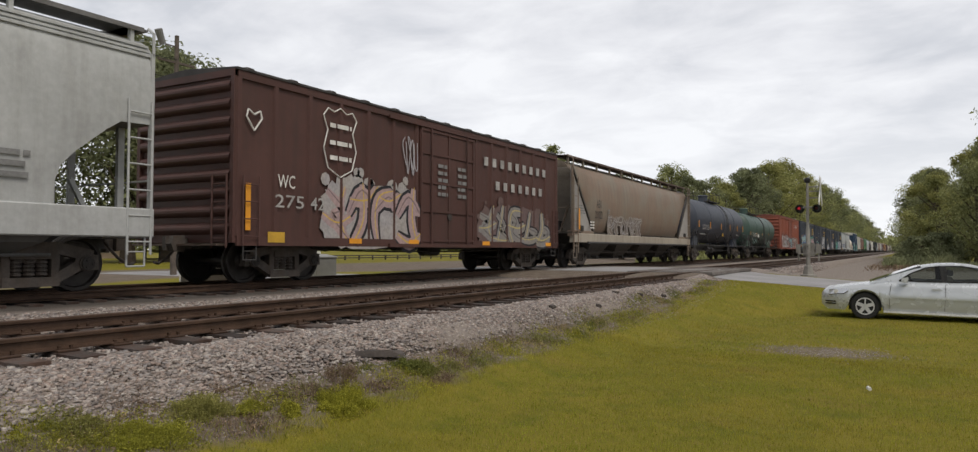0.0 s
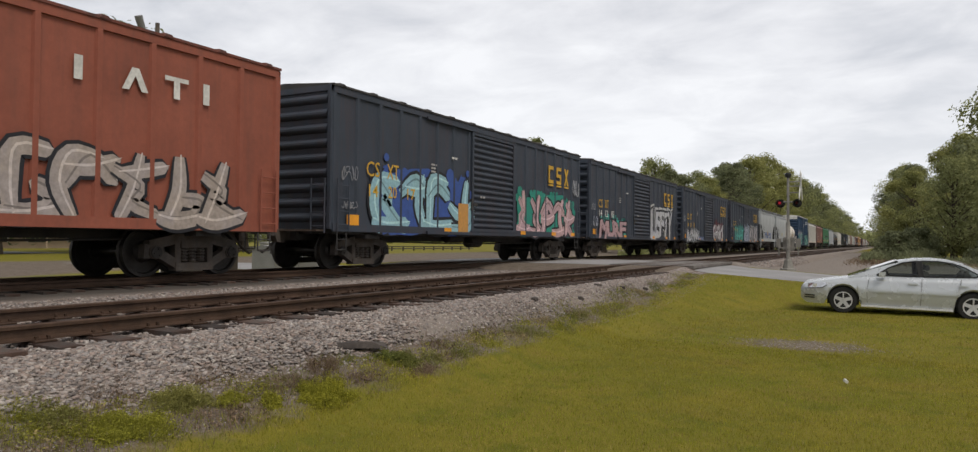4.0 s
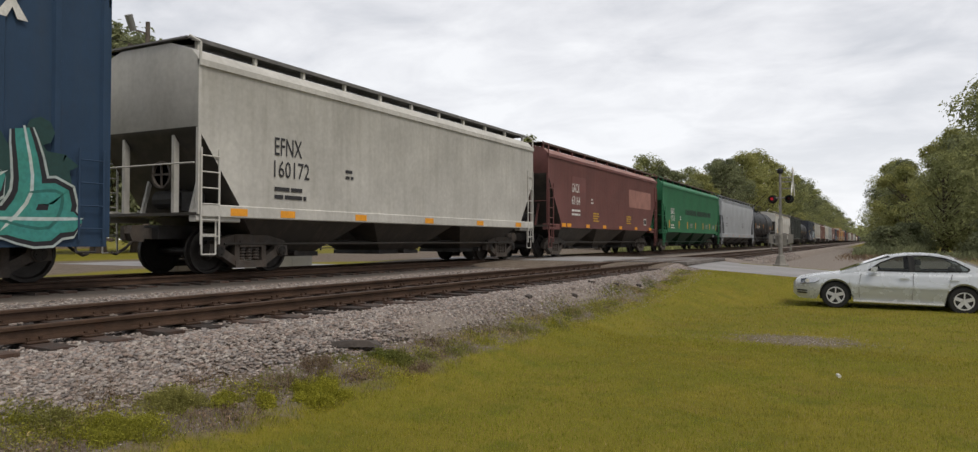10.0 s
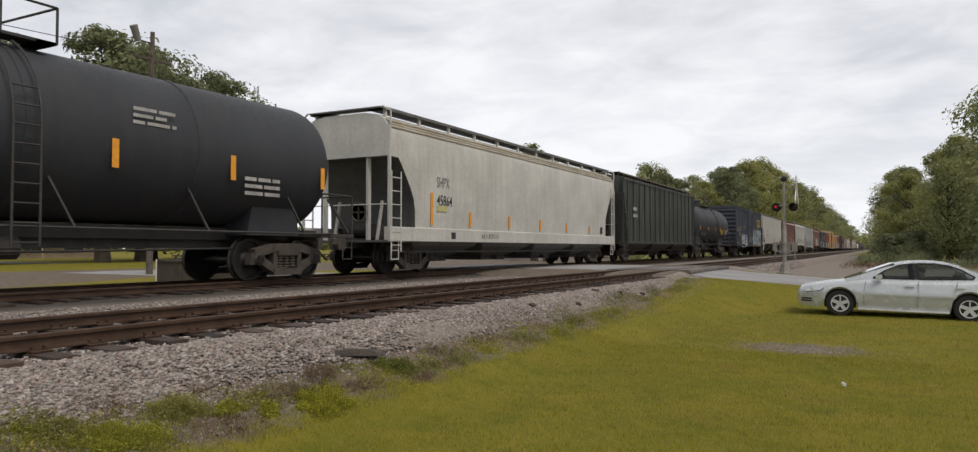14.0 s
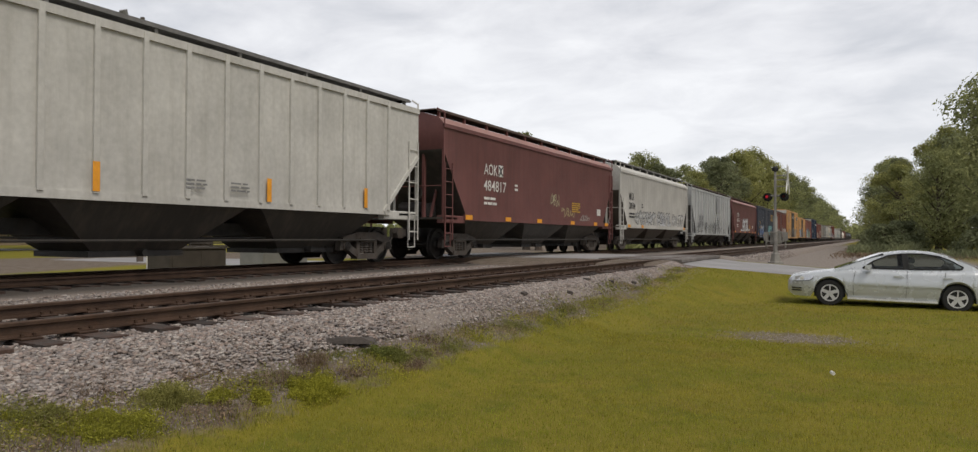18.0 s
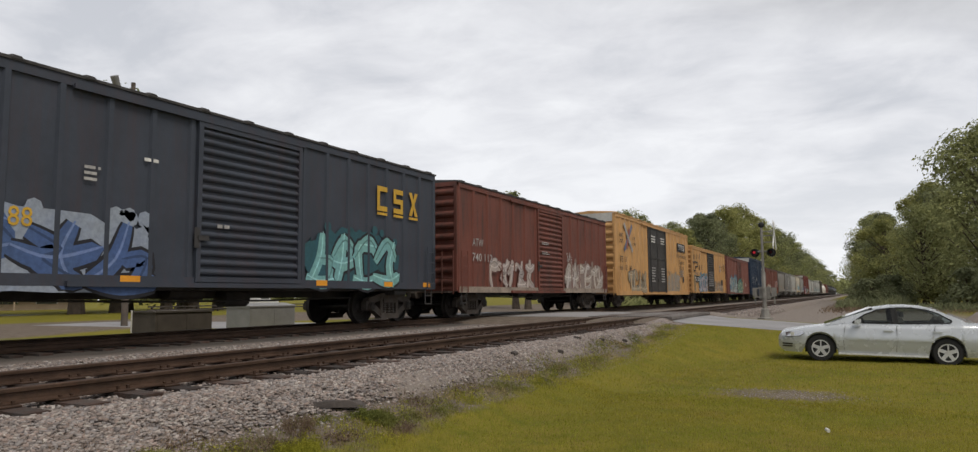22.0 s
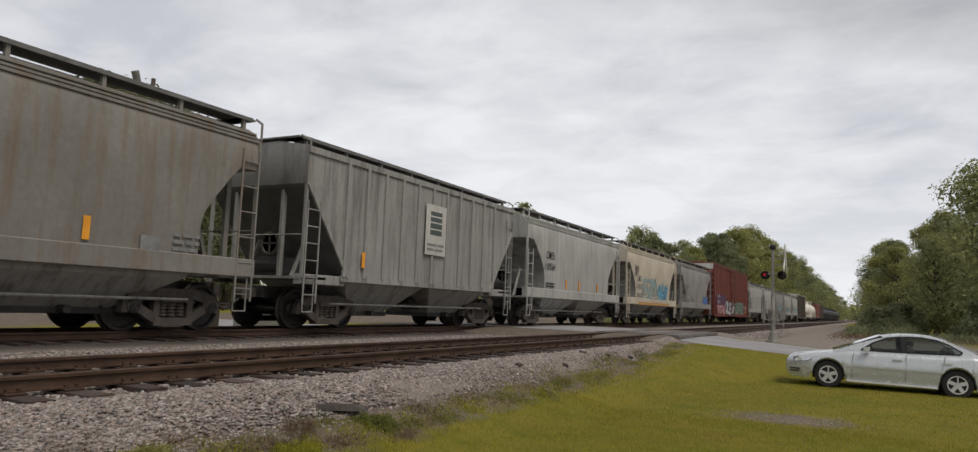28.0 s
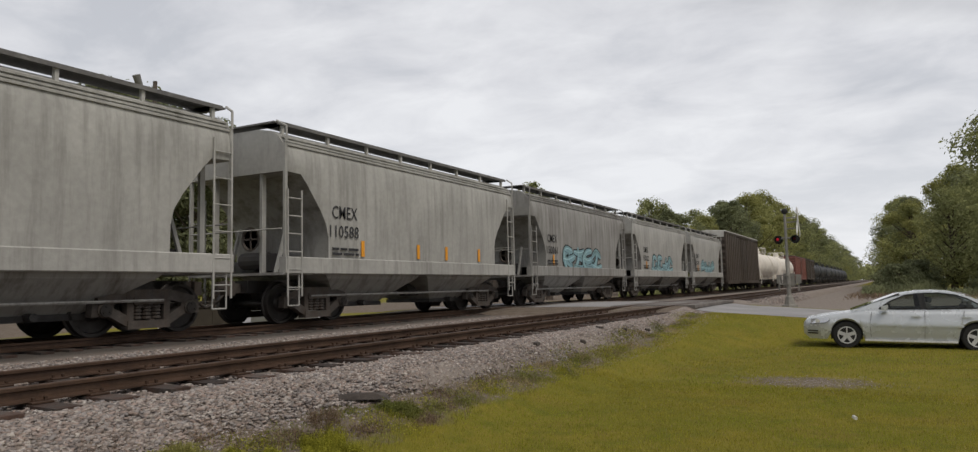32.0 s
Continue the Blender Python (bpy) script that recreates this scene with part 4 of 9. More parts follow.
        for s in (-1, 1):
            step(car, s * 1.5, e * (h + 0.2), 0.45, 1.0, trim)
    running_gear(car, length + 0.9, 1.85)
    part("stub_sill", Geo().box(-0.42, 0.42, -h - 0.3, h + 0.3, 0.9, 1.16), trim, car)
    return car


# ---- the train, car by car ----
TRAIN = []


def run(car, at):
    """Puts a car in the train: its middle stands at y = at when the clip starts."""
    TRAIN.append((car, at))
    return car


NAVY_BLACK = paint("black_blue_car_paint", (0.045, 0.055, 0.074), (0.085, 0.045, 0.04), 0.35)
BLACK_ROOF = material("weathered_dark_roof", (0.05, 0.047, 0.046), 0.7, 0.1, 0.3, 2, 20, rust=0.3)
BROWN = paint("oxide_brown_car_paint", (0.085, 0.042, 0.036), (0.05, 0.035, 0.03), 0.45, 0.3)
RED_OXIDE = paint("red_oxide_car_paint", (0.16, 0.056, 0.041), (0.05, 0.036, 0.032), 0.85, 0.3)
DEEP_RED = paint("deep_red_car_paint", (0.15, 0.042, 0.032), (0.06, 0.04, 0.035), 0.3, 0.15)
MAROON = paint("maroon_hopper_paint", (0.155, 0.066, 0.061), (0.05, 0.035, 0.033), 0.3, 0.12)
MAROON_ROOF = paint("pale_maroon_roof_paint", (0.31, 0.17, 0.15), (0.16, 0.10, 0.085), 0.3, 0.12)
FADED_RED = paint("faded_pinkish_red_paint", (0.21, 0.085, 0.068), (0.09, 0.055, 0.045), 0.4, 0.25)
BLUE = paint("strong_blue_car_paint", (0.023, 0.050, 0.098), (0.05, 0.06, 0.07), 0.25, 0.08)
DARK_BLUE = paint("dark_blue_car_paint", (0.020, 0.036, 0.068), (0.04, 0.045, 0.05), 0.3, 0.1)
YELLOW = paint("faded_yellow_car_paint", (0.52, 0.30, 0.125), (0.26, 0.15, 0.08), 0.45, 0.22)
LIGHT_GREY = paint("light_grey_hopper_paint", (0.40, 0.41, 0.41), (0.20, 0.19, 0.17), 0.3, 0.05)
MID_GREY = paint("mid_grey_hopper_paint", (0.395, 0.416, 0.426), (0.27, 0.28, 0.285), 0.3, 0.05)
PALE_GREY = paint("pale_blue_grey_hopper_paint", (0.345, 0.365, 0.395), (0.24, 0.24, 0.245), 0.3, 0.03)
OFFWHITE = paint("off_white_hopper_paint", (0.50, 0.49, 0.46), (0.27, 0.25, 0.21), 0.3, 0.06)
CEMENT = paint("cement_dusted_grey_paint", (0.385, 0.38, 0.362), (0.17, 0.165, 0.15), 0.6, 0.06)
# soot on some bodies; on cement undersides it also carries shade
CEMENT_DARK = paint("sooty_shaded_cement_grey_paint", (0.29, 0.285, 0.272), (0.08, 0.062, 0.058), 0.75, 0.15)
CEMENT_RUST = paint("rust_streaked_grey_paint", (0.21, 0.202, 0.185), (0.17, 0.10, 0.055), 0.65, 0.25)
CREAM = paint("cream_rust_stained_paint", (0.50, 0.46, 0.38), (0.42, 0.25, 0.13), 0.55, 0.12)
TAN = paint("dusty_tan_hopper_paint", (0.225, 0.163, 0.122), (0.13, 0.105, 0.085), 0.55, 0.15, second=(0.195, 0.165, 0.13))
GREEN = paint("bright_green_hopper_paint", (0.036, 0.165, 0.082), (0.025, 0.09, 0.05), 0.3, 0.06)
TANK_GREEN = paint("dark_green_tank_paint", (0.055, 0.092, 0.078), (0.05, 0.06, 0.052), 0.3, 0.05, 0.45)
TANK_BLACK = paint("charcoal_tank_paint", (0.052, 0.060, 0.080), (0.06, 0.055, 0.05), 0.3, 0.06, 0.5)
SOOT_BLACK = paint("sooty_black_tank_paint", (0.038, 0.041, 0.048), (0.062, 0.056, 0.054), 0.45, 0.12, 0.55)
TANK_WHITE = paint("dirty_white_tank_paint", (0.73, 0.69, 0.63), (0.50, 0.38, 0.26), 0.3, 0.06)
MOSS = paint("dark_green_grey_ribbed_paint", (0.04, 0.046, 0.042), (0.15, 0.145, 0.135), 0.7, 0.3)
UMBER = paint("dark_umber_paint", (0.07, 0.055, 0.045), (0.04, 0.035, 0.03), 0.4, 0.2)
# near-black underside paint: dust streaks over painted-in shade
SHADE_UNDER = paint("dusty_shaded_bay_paint", (0.055, 0.05, 0.045), (0.12, 0.10, 0.08), 0.5, 0.1)
TEAL, PINK, SPRAYWHITE, SKYB, ROYAL = (0.07, 0.36, 0.30), (0.50, 0.33, 0.33), (0.52, 0.52, 0.53), (0.30, 0.50, 0.55), (0.05, 0.11, 0.36)


def placards(car, ys, z, mat=ORANGE, w=0.45, h=0.12):
    for y in ys:
        strip(car, y, z, w, h, mat)


# ahead of the first wholly seen car
c = run(hopper("clean light grey covered hopper car with a rounded roof", 16.6, LIGHT_GREY, "curve", 4.15, 4, (0.92, 1.42), 1.7), -0.05)
strip(c, 7.05, 1.0, 0.9, 0.13)
bars(c, 5.0, 1.75, 1.2, 0.5, 3, GREYINK)

# brown boxcar
c = run(boxcar("weathered brown boxcar with graffiti and a ribbed end", 15.33, 4.3, BROWN, BLACK_ROOF, "plug", None, (-1.4, 1.5), 0.85, 6), 17.77)
lettering(c, "WC", -6.6, 2.02, 0.5, 0.31, WHITE)
lettering(c, "275", -6.67, 1.6, 0.85, 0.3, DIMWHITE)
lettering(c, "42", -5.62, 1.6, 0.45, 0.3, DIMWHITE)
g = Geo().path([(SIDE, -5.25 + 1.2 * a, 2.4 + 1.62 * b) for a, b in ((0.5, 0), (0.85, 0.12), (0.97, 0.4), (0.86, 0.66), (0.98, 0.86), (0.85, 0.97), (0.68, 0.93), (0.5, 1.0), (0.32, 0.93), (0.15, 0.97), (0.02, 0.86), (0.14, 0.66), (0.03, 0.4), (0.15, 0.12), (0.5, 0))], 0.016, 5)
part("shield_outline", g, WHITE, c, "white outlined shield")
for k, zz in enumerate((3.5, 3.1, 2.75)):
    bars(c, -5.0, zz, 0.75, 0.2, 1, WHITE)
g = Geo().path([(SIDE, -7.26 + 0.2 * a, 3.35 + 0.22 * b) for a, b in ((0, -1), (1, 0.2), (0.8, 0.9), (0, 0.5), (-0.8, 0.9), (-1, 0.2), (0, -1))], 0.02, 5)
part("heart_outline", g, WHITE, c)
for row, (y, z, n) in enumerate(((1.95, 3.34, 9), (2.7, 2.62, 7))):
    glyph_blocks(c, y, z, 0.53 * n, 0.34, "#" * n, DIMWHITE)
graffiti(c, "~~~~", -5.2, 0.75, 3.7, 1.55, (0.42, 0.30, 0.29), cloud=(0.40, 0.37, 0.35), shine=(0.62, 0.42, 0.10), seed=3)
graffiti(c, "~~~~~", 1.8, 0.85, 5.0, 1.2, (0.26, 0.24, 0.22), cloud=(0.15, 0.10, 0.09), shine=(0.48, 0.40, 0.18), seed=5)
scrawl(c, -2.2, 2.7, 0.7, 1.0, (0.42, 0.40, 0.42), 4, 8)
strip(c, -6.86, 0.86, 0.47, 0.22, YELLOWINK, "placard")
strip(c, -7.46, 1.1, 0.13, 0.95)
placards(c, (-4.3, -1.9, 2.0, 6.6), 0.86)
for y in (-0.55, 0.5):
    bars(c, y, 2.2, 0.5, 1.0, 5, GREYINK, x=1.58)

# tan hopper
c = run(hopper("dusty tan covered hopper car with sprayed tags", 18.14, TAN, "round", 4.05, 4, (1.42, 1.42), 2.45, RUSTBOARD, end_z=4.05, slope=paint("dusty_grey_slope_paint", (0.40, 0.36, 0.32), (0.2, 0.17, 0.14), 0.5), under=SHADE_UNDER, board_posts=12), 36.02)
CREAMSILL = paint("dusty_cream_sill_paint", (0.36, 0.32, 0.265), (0.17, 0.14, 0.11), 0.5, 0.15)
part("side_sill", Geo().slab(1.36, 1.55, -9.0, 9.0, 1.03, 1.4, 0.02), CREAMSILL, c)
part("sill_rail", Geo().tube((1.57, -7.6, 1.02), (1.57, 8.2, 1.02), 0.05, 8), BLACK, c)
ENDGREY = paint("pale_grey_end_panel_paint", (0.33, 0.315, 0.30), (0.16, 0.14, 0.12), 0.45)
for e in (-1, 1):
    panel = part("end_side_panel", Geo().prism([(e * 9.0, 1.38), (e * 6.75, 1.38), (e * 8.95, 4.02), (e * 9.0, 4.02)], 1.40, 1.44), ENDGREY, c, "flat pale grey end panel")
    # edge bar in the same shade-dark colour as the undersides
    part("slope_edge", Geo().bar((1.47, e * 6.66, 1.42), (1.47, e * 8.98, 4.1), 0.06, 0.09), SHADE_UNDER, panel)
    part("junction_box", Geo().slab(1.44, 1.54, min(e * 8.2, e * 7.95), max(e * 8.2, e * 7.95), 1.5, 1.72, 0.02), BLACK, panel)
bars(c, -8.35, 2.2, 0.8, 0.4, 4, GREYINK, x=1.445)
lettering(c, "AEX", -6.44, 2.54, 0.6, 0.36, BLACKINK, x=1.526)
lettering(c, "21022", -6.58, 2.08, 0.86, 0.36, BLACKINK, x=1.515)
graffiti(c, "~~~~~~~", -5.0, 1.3, 4.7, 0.95, (0.19, 0.155, 0.13), edge=(0.36, 0.33, 0.30), shine=(0.42, 0.40, 0.38), seed=9, x=1.50)
strip(c, -8.5, 1.55, 0.13, 0.85, x=1.56)
bars(c, -7.25, 1.6, 0.45, 0.36, 3, WHITE)
bars(c, -5.15, 2.3, 0.25, 0.25, 2, GREYINK)

# charcoal tank and green tank
c = run(tank("charcoal grey tank car with a railed top platform", 16.3, TANK_BLACK, BLACK, 1.5, 2.74, platform=(-1.4, 1.8), dome_at=0.2), 54.75)
lettering(c, "CGTX 31239", -6.0, 2.1, 1.9, 0.36, DIMWHITE, x=1.46)
bars(c, -5.9, 1.75, 1.9, 0.3, 2, GREYINK, x=1.24)
bars(c, -3.75, 2.15, 0.25, 0.28, 3, GREYINK, x=1.45)
for y in (-7.2, -4.05, -0.66, 2.36, 5.1, 7.3):
    strip(c, y, 2.2, 0.13, 0.45, x=1.508)
bars(c, 5.6, 1.85, 1.0, 0.34, 3, GREYINK, x=1.30)
strip(c, 0.75, 1.75, 0.4, 0.3, YELLOWINK, "placard", 1.28)
c = run(tank("dark green tank car with faint sprayed tags", 14.6, TANK_GREEN, BLACK, 1.45, 2.6, platform=(-3.4, 0.9), dome_at=-1.7), 72.5)
lettering(c, "TILX 261232", -5.3, 1.95, 1.95, 0.36, WHITE, x=1.42)
bars(c, -5.3, 1.6, 0.6, 0.26, 2, GREYINK, x=1.32)
strip(c, -2.95, 1.9, 0.75, 0.28, WHITE, "data_panel", 1.42)
for y in (-6.4, -3.4, -0.5, 3.2):
    strip(c, y, 2.1, 0.12, 0.5, x=1.425)
scrawl(c, -4.8, 1.35, 2.2, 0.4, (0.22, 0.36, 0.33), 6, 4, 1.28)
scrawl(c, 1.2, 1.3, 4.0, 0.5, (0.30, 0.36, 0.33), 9, 14, 1.28)

# red boxcar
c = run(boxcar("orange-red boxcar with sprayed lettering along its lower side", 15.53, 4.38, paint("orange_red_car_paint", (0.27, 0.085, 0.055), (0.10, 0.06, 0.05), 0.3, 0.12), RED_OXIDE, "louver", None, (-1.45, 1.5), 0.95, 6), 90.08)
graffiti(c, "~~~~~~", -6.4, 1.0, 5.0, 1.35, (0.45, 0.43, 0.42), cloud=(0.24, 0.10, 0.08), seed=21)
graffiti(c, "~~~~", -1.2, 0.95, 2.5, 1.15, (0.30, 0.42, 0.44), seed=22, x=1.6)
graffiti(c, "~~~~~", 2.1, 0.95, 4.6, 1.2, (0.40, 0.34, 0.30), seed=23)
glyph_blocks(c, 3.05, 3.3, 3.4, 0.4, "IATI", WHITE)


def black_boxcar(label, at, left, right, number, left_fill, right_fill, left_cloud=None, right_cloud=None, length=15.6, seed=1, mat=NAVY_BLACK, eave=4.42, numz=1.85, numink=YELLOWINK):
    c = run(boxcar(label, length, eave, mat, BLACK_ROOF, "louver", None, (-1.4, 1.62), 1.0, 7), at)
    glyph_blocks(c, 4.5, 3.05, 2.35, 0.68, "[ZX", YELLOWINK, underline=True)
    lettering(c, "CS", -6.75, 2.36, 0.55, 0.42, YELLOWINK)
    lettering(c, "XT", -5.88, 2.36, 0.52, 0.42, YELLOWINK)
    a, b, d = number
    for y, s in ((-6.64, a), (-5.82, b), (-4.95, d)):
        lettering(c, s, y, numz, 0.38, 0.34, numink)
    if left:
        graffiti(c, left[0], left[1], left[3] if len(left) > 3 else 0.95, left[2], left[4] if len(left) > 4 else 1.15, left_fill, cloud=left_cloud, seed=seed, halo=None if left_cloud else (0.42, 0.42, 0.42))
    if right:
        graffiti(c, right[0], right[1], 0.95, right[2], right[3] if len(right) > 3 else 1.4, right_fill, cloud=right_cloud, seed=seed + 40, halo=None if right_cloud else (0.50, 0.50, 0.48))
    scrawl(c, -7.7, 2.2, 0.6, 0.35, (0.30, 0.30, 0.31), 4, seed + 3, thick=0.018)
    scrawl(c, -7.7, 1.5, 0.6, 0.2, (0.30, 0.30, 0.31), 5, seed + 4, thick=0.018)
    strip(c, -7.5, 1.1, 0.46, 0.26, ORANGE, "placard")
    placards(c, (-3.0, 2.2, 5.0, 7.0), 1.0, ORANGE, 0.4, 0.13)
    bars(c, -2.6, 3.2, 0.3, 0.12, 1, WHITE)
    bars(c, -3.75, 2.7, 0.3, 0.3, 3, DIMWHITE)
    bars(c, -0.9, 2.1, 0.35, 0.14, 1, DIMWHITE, x=1.6)
    return c


c = black_boxcar("black boxcar with pale blue and pink graffiti", 107.66, ("~~~~", -6.4, 5.0, 0.9, 1.7), ("~~~~~", 1.9, 5.4, 1.5), ("14", "20", "17"), SKYB, PINK, (0.05, 0.10, 0.32), (0.03, 0.26, 0.19), 16.0, 31)
strip(c, -2.2, 1.0, 0.6, 0.9, ink(0.60, 0.30, 0.08), "graffiti")
scrawl(c, 7.15, 2.7, 0.7, 0.65, (0.42, 0.42, 0.42), 4, 3)
c = black_boxcar("black boxcar with white stencilled number and pale graffiti", 124.75, ("MURF", -6.5, 3.8, 0.95, 0.88), ("LEFTY", 1.85, 4.6, 1.75), ("14", "12", "83"), PINK, SPRAYWHITE, TEAL, None, 15.51, 32, numz=1.95, numink=WHITE)
scrawl(c, -7.5, 1.5, 0.7, 0.45, (0.40, 0.42, 0.48), 5, 17)
c = black_boxcar("black boxcar with silver block graffiti", 141.94, ("ROMAN", -6.7, 3.5, 0.85, 0.78), ("~~~~~", 1.55, 4.0, 1.3), ("14", "11", "31"), SPRAYWHITE, (0.48, 0.46, 0.46), None, (0.10, 0.02, 0.03), 15.48, 33)
scrawl(c, -3.3, 0.95, 1.6, 0.28, (0.25, 0.33, 0.55), 8, 5)
c = black_boxcar("black boxcar with teal and silver graffiti over its door", 158.99, ("~~~~~", -6.0, 4.4, 0.9, 1.4), ("AYAS", 2.0, 4.8, 1.45), ("12", "09", "06"), TEAL, (0.44, 0.41, 0.42), (0.04, 0.18, 0.17), None, 15.7, 34)
graffiti(c, "~~~~~", -1.3, 0.98, 2.9, 1.35, (0.40, 0.45, 0.55), cloud=(0.30, 0.35, 0.44), shine=(0.06, 0.07, 0.09), halo=(0.55, 0.55, 0.50), seed=77, x=1.6)
scrawl(c, 1.7, 2.0, 0.4, 0.55, (0.45, 0.45, 0.45), 3, 21, thick=0.02)
scrawl(c, 6.6, 1.2, 0.6, 0.9, (0.42, 0.42, 0.42), 3, 22, thick=0.02)

# short grey hoppers and a white tank
for at, length, num, seed in ((174.19, 11.77, "321109", 1), (187.0, 11.39, "321012", 2)):
    c = run(hopper("blue-grey two-bay covered hopper car", length, MID_GREY, "curve", 4.1, 2, (1.06, 1.34), 2.05, board_posts=9), at)
    lettering(c, "SOXX", -3.7, 2.3, 0.92, 0.37, BLACKINK, x=1.545)
    lettering(c, num, -3.82, 1.84, 1.05, 0.36, BLACKINK, x=1.545)
    strip(c, -4.9, 1.12, 0.85, 0.14, x=1.57)
    bars(c, -3.9, 1.5, 0.8, 0.2, 2, BLACKINK, x=1.54)
    placards(c, (0.4, 3.3), 1.12, ORANGE, 0.5, 0.11)
    if seed == 1:
        graffiti(c, "~~~~", -2.5, 1.45, 4.6, 0.6, (0.12, 0.17, 0.33), edge=(0.18, 0.22, 0.30), seed=11, x=1.55)
        strip(c, -0.6, 1.75, 0.5, 0.45, ink(0.6, 0.4, 0.1), "painted_patch", 1.545)
    else:
        strip(c, -0.27, 1.82, 0.72, 0.4, material("pale_yellow_patch", (0.45, 0.38, 0.16), 0.7), "painted_patch", 1.55)
c = run(tank("dirty white tank car with yellow placard and rust stains", 10.0, TANK_WHITE, TANK_WHITE, 1.36, 2.42, platform=(-1.6, 1.2), dome_at=-0.4), 199.9)
strip(c, 1.36, 1.9, 0.74, 0.36, YELLOWINK, "warning_placard", 1.372)
bars(c, 1.42, 1.96, 0.6, 0.24, 2, BLACKINK, x=1.376)
strip(c, 3.5, 1.92, 1.0, 0.48, BLACKINK, "data_panel", 1.372)
bars(c, 3.55, 1.95, 0.9, 0.42, 5, DIMWHITE, x=1.376)
BROWNSTRIP = material("brown_reflective_strip", (0.28, 0.14, 0.05), 0.5)
for y in (-4.2, -2.2, 1.15, 2.5, 4.5):
    strip(c, y, 2.0, 0.12, 0.5, BROWNSTRIP, x=1.372)
lettering(c, "PVCX 13308", -3.6, 1.75, 1.9, 0.3, BLACKINK, x=1.33)
bars(c, 0.7, 1.68, 1.2, 0.1, 1, GREYINK, x=1.28)
bars(c, 2.4, 1.5, 0.9, 0.3, 3, GREYINK, x=1.22)
g = Geo().prism([(4.42, 1.25), (4.66, 1.5), (4.42, 1.75), (4.18, 1.5)], 1.3, 1.31)
part("hazard_diamond", g, WHITE, c)

# tall blue boxcar
c = run(boxcar("tall blue boxcar with a white end band and teal graffiti", 15.76, 5.12, BLUE, WHITE, "plug", None, (-1.75, 1.75), 0.75, 7, WHITE, 9, 0.1), 215.42)
glyph_blocks(c, 3.5, 4.05, 3.2, 0.55, "[ATX", WHITE)
graffiti(c, "~~~~~~", -7.75, 0.8, 6.5, 1.75, (0.045, 0.27, 0.24), cloud=(0.36, 0.33, 0.36), shine=(0.45, 0.60, 0.55), seed=51, halo=(0.48, 0.52, 0.50))
graffiti(c, "~~~~~", 0.9, 0.75, 6.3, 1.5, (0.05, 0.26, 0.22), cloud=(0.02, 0.06, 0.055), shine=(0.50, 0.58, 0.55), seed=52, x=1.6, halo=(0.40, 0.46, 0.44))
bars(c, -0.3, 3.55, 0.6, 0.5, 4, WHITE, x=1.585)
strip(c, -7.6, 0.8, 0.6, 0.18, ORANGE, "placard")
lettering(c, "EXCESS HEIGHT CAR", -1.2, 4.85, 0.9, 0.1, BLACKINK, name="end_lettering").matrix_basis = pose(0, -7.88 - 0.075, 0, 0, 0, -90) @ Matrix.Translation((-1.48, 0, 0))
for k in range(4):
    strip(c, 2.2 + k * 1.4, 0.72, 0.3, 0.1)


def grain_hopper(label, at, length, mat, marks, number, ink_mat, bays=3, eave=4.05, strips=(), seed=1, zz=(2.8, 2.28), cut=1.5, end_z=3.3, board=RUSTBOARD, dirt=SHADE_UNDER, mw=0.9, nw=1.0, y=-5.6, sill=1.28, roof=None):
    # the default dirt paint is an underside colour with shade put into it
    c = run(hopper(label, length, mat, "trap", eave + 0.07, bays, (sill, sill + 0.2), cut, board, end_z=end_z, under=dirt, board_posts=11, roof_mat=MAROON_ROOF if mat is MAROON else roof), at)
    lettering(c, marks, y, zz[0], mw, 0.42, ink_mat, x=1.545)
    lettering(c, number, y - 0.02, zz[1], nw, 0.4, ink_mat, x=1.545)
    for s in strips:
        strip(c, s, sill - 0.01, 0.45, 0.15, x=1.57)
    bars(c, y, zz[1] - 0.5, 1.0, 0.34, 2, ink_mat, x=1.545)
    bars(c, y + 2.4, zz[1] + 0.1, 0.3, 0.3, 2, ink_mat, x=1.545)
    return c


c = grain_hopper("off-white covered hopper car with orange strips", 232.97, 15.57, OFFWHITE, "EFNX", "160172", BLACKINK, 3, 4.02, (-7.0, -5.6, -3.0, 0.2, 3.3, 6.2), 1, (2.55, 2.07), 1.2, 2.9, RUNBOARD, SHADE_UNDER, 0.85, 1.12, -5.76, 1.2)
part("side_sill", Geo().slab(1.34, 1.565, -7.7, 7.7, 1.15, 1.4, 0.02), OFFWHITE, c)
c = grain_hopper("maroon covered hopper car with a faded panel", 250.38, 16.36, MAROON, "GACX", "63164", WHITE, 3, 4.0, (-6.8, -6.2, -3.9, -1.6, 0.9, 3.6, 6.4), 2, (2.78, 2.25), 1.5, 3.4)
strip(c, -5.6, 2.02, 1.7, 1.45, material("dark_patched_paint", (0.14, 0.055, 0.05), 0.6, var=0.2), "painted_patch", 1.538)
strip(c, 2.67, 2.45, 4.2, 0.95, material("faded_pink_panel", (0.29, 0.145, 0.12), 0.7, var=0.2), "painted_patch", 1.538)
for y, mt in ((-2.9, YELLOWINK), (2.2, YELLOWINK)):
    bars(c, y, 1.55, 0.8, 0.45, 4, mt, x=1.545)
strip(c, 5.4, 1.55, 0.5, 0.35, WHITE, "data_panel", 1.542)
strip(c, 5.45, 1.6, 0.4, 0.25, BLACKINK, "data_panel", 1.546)
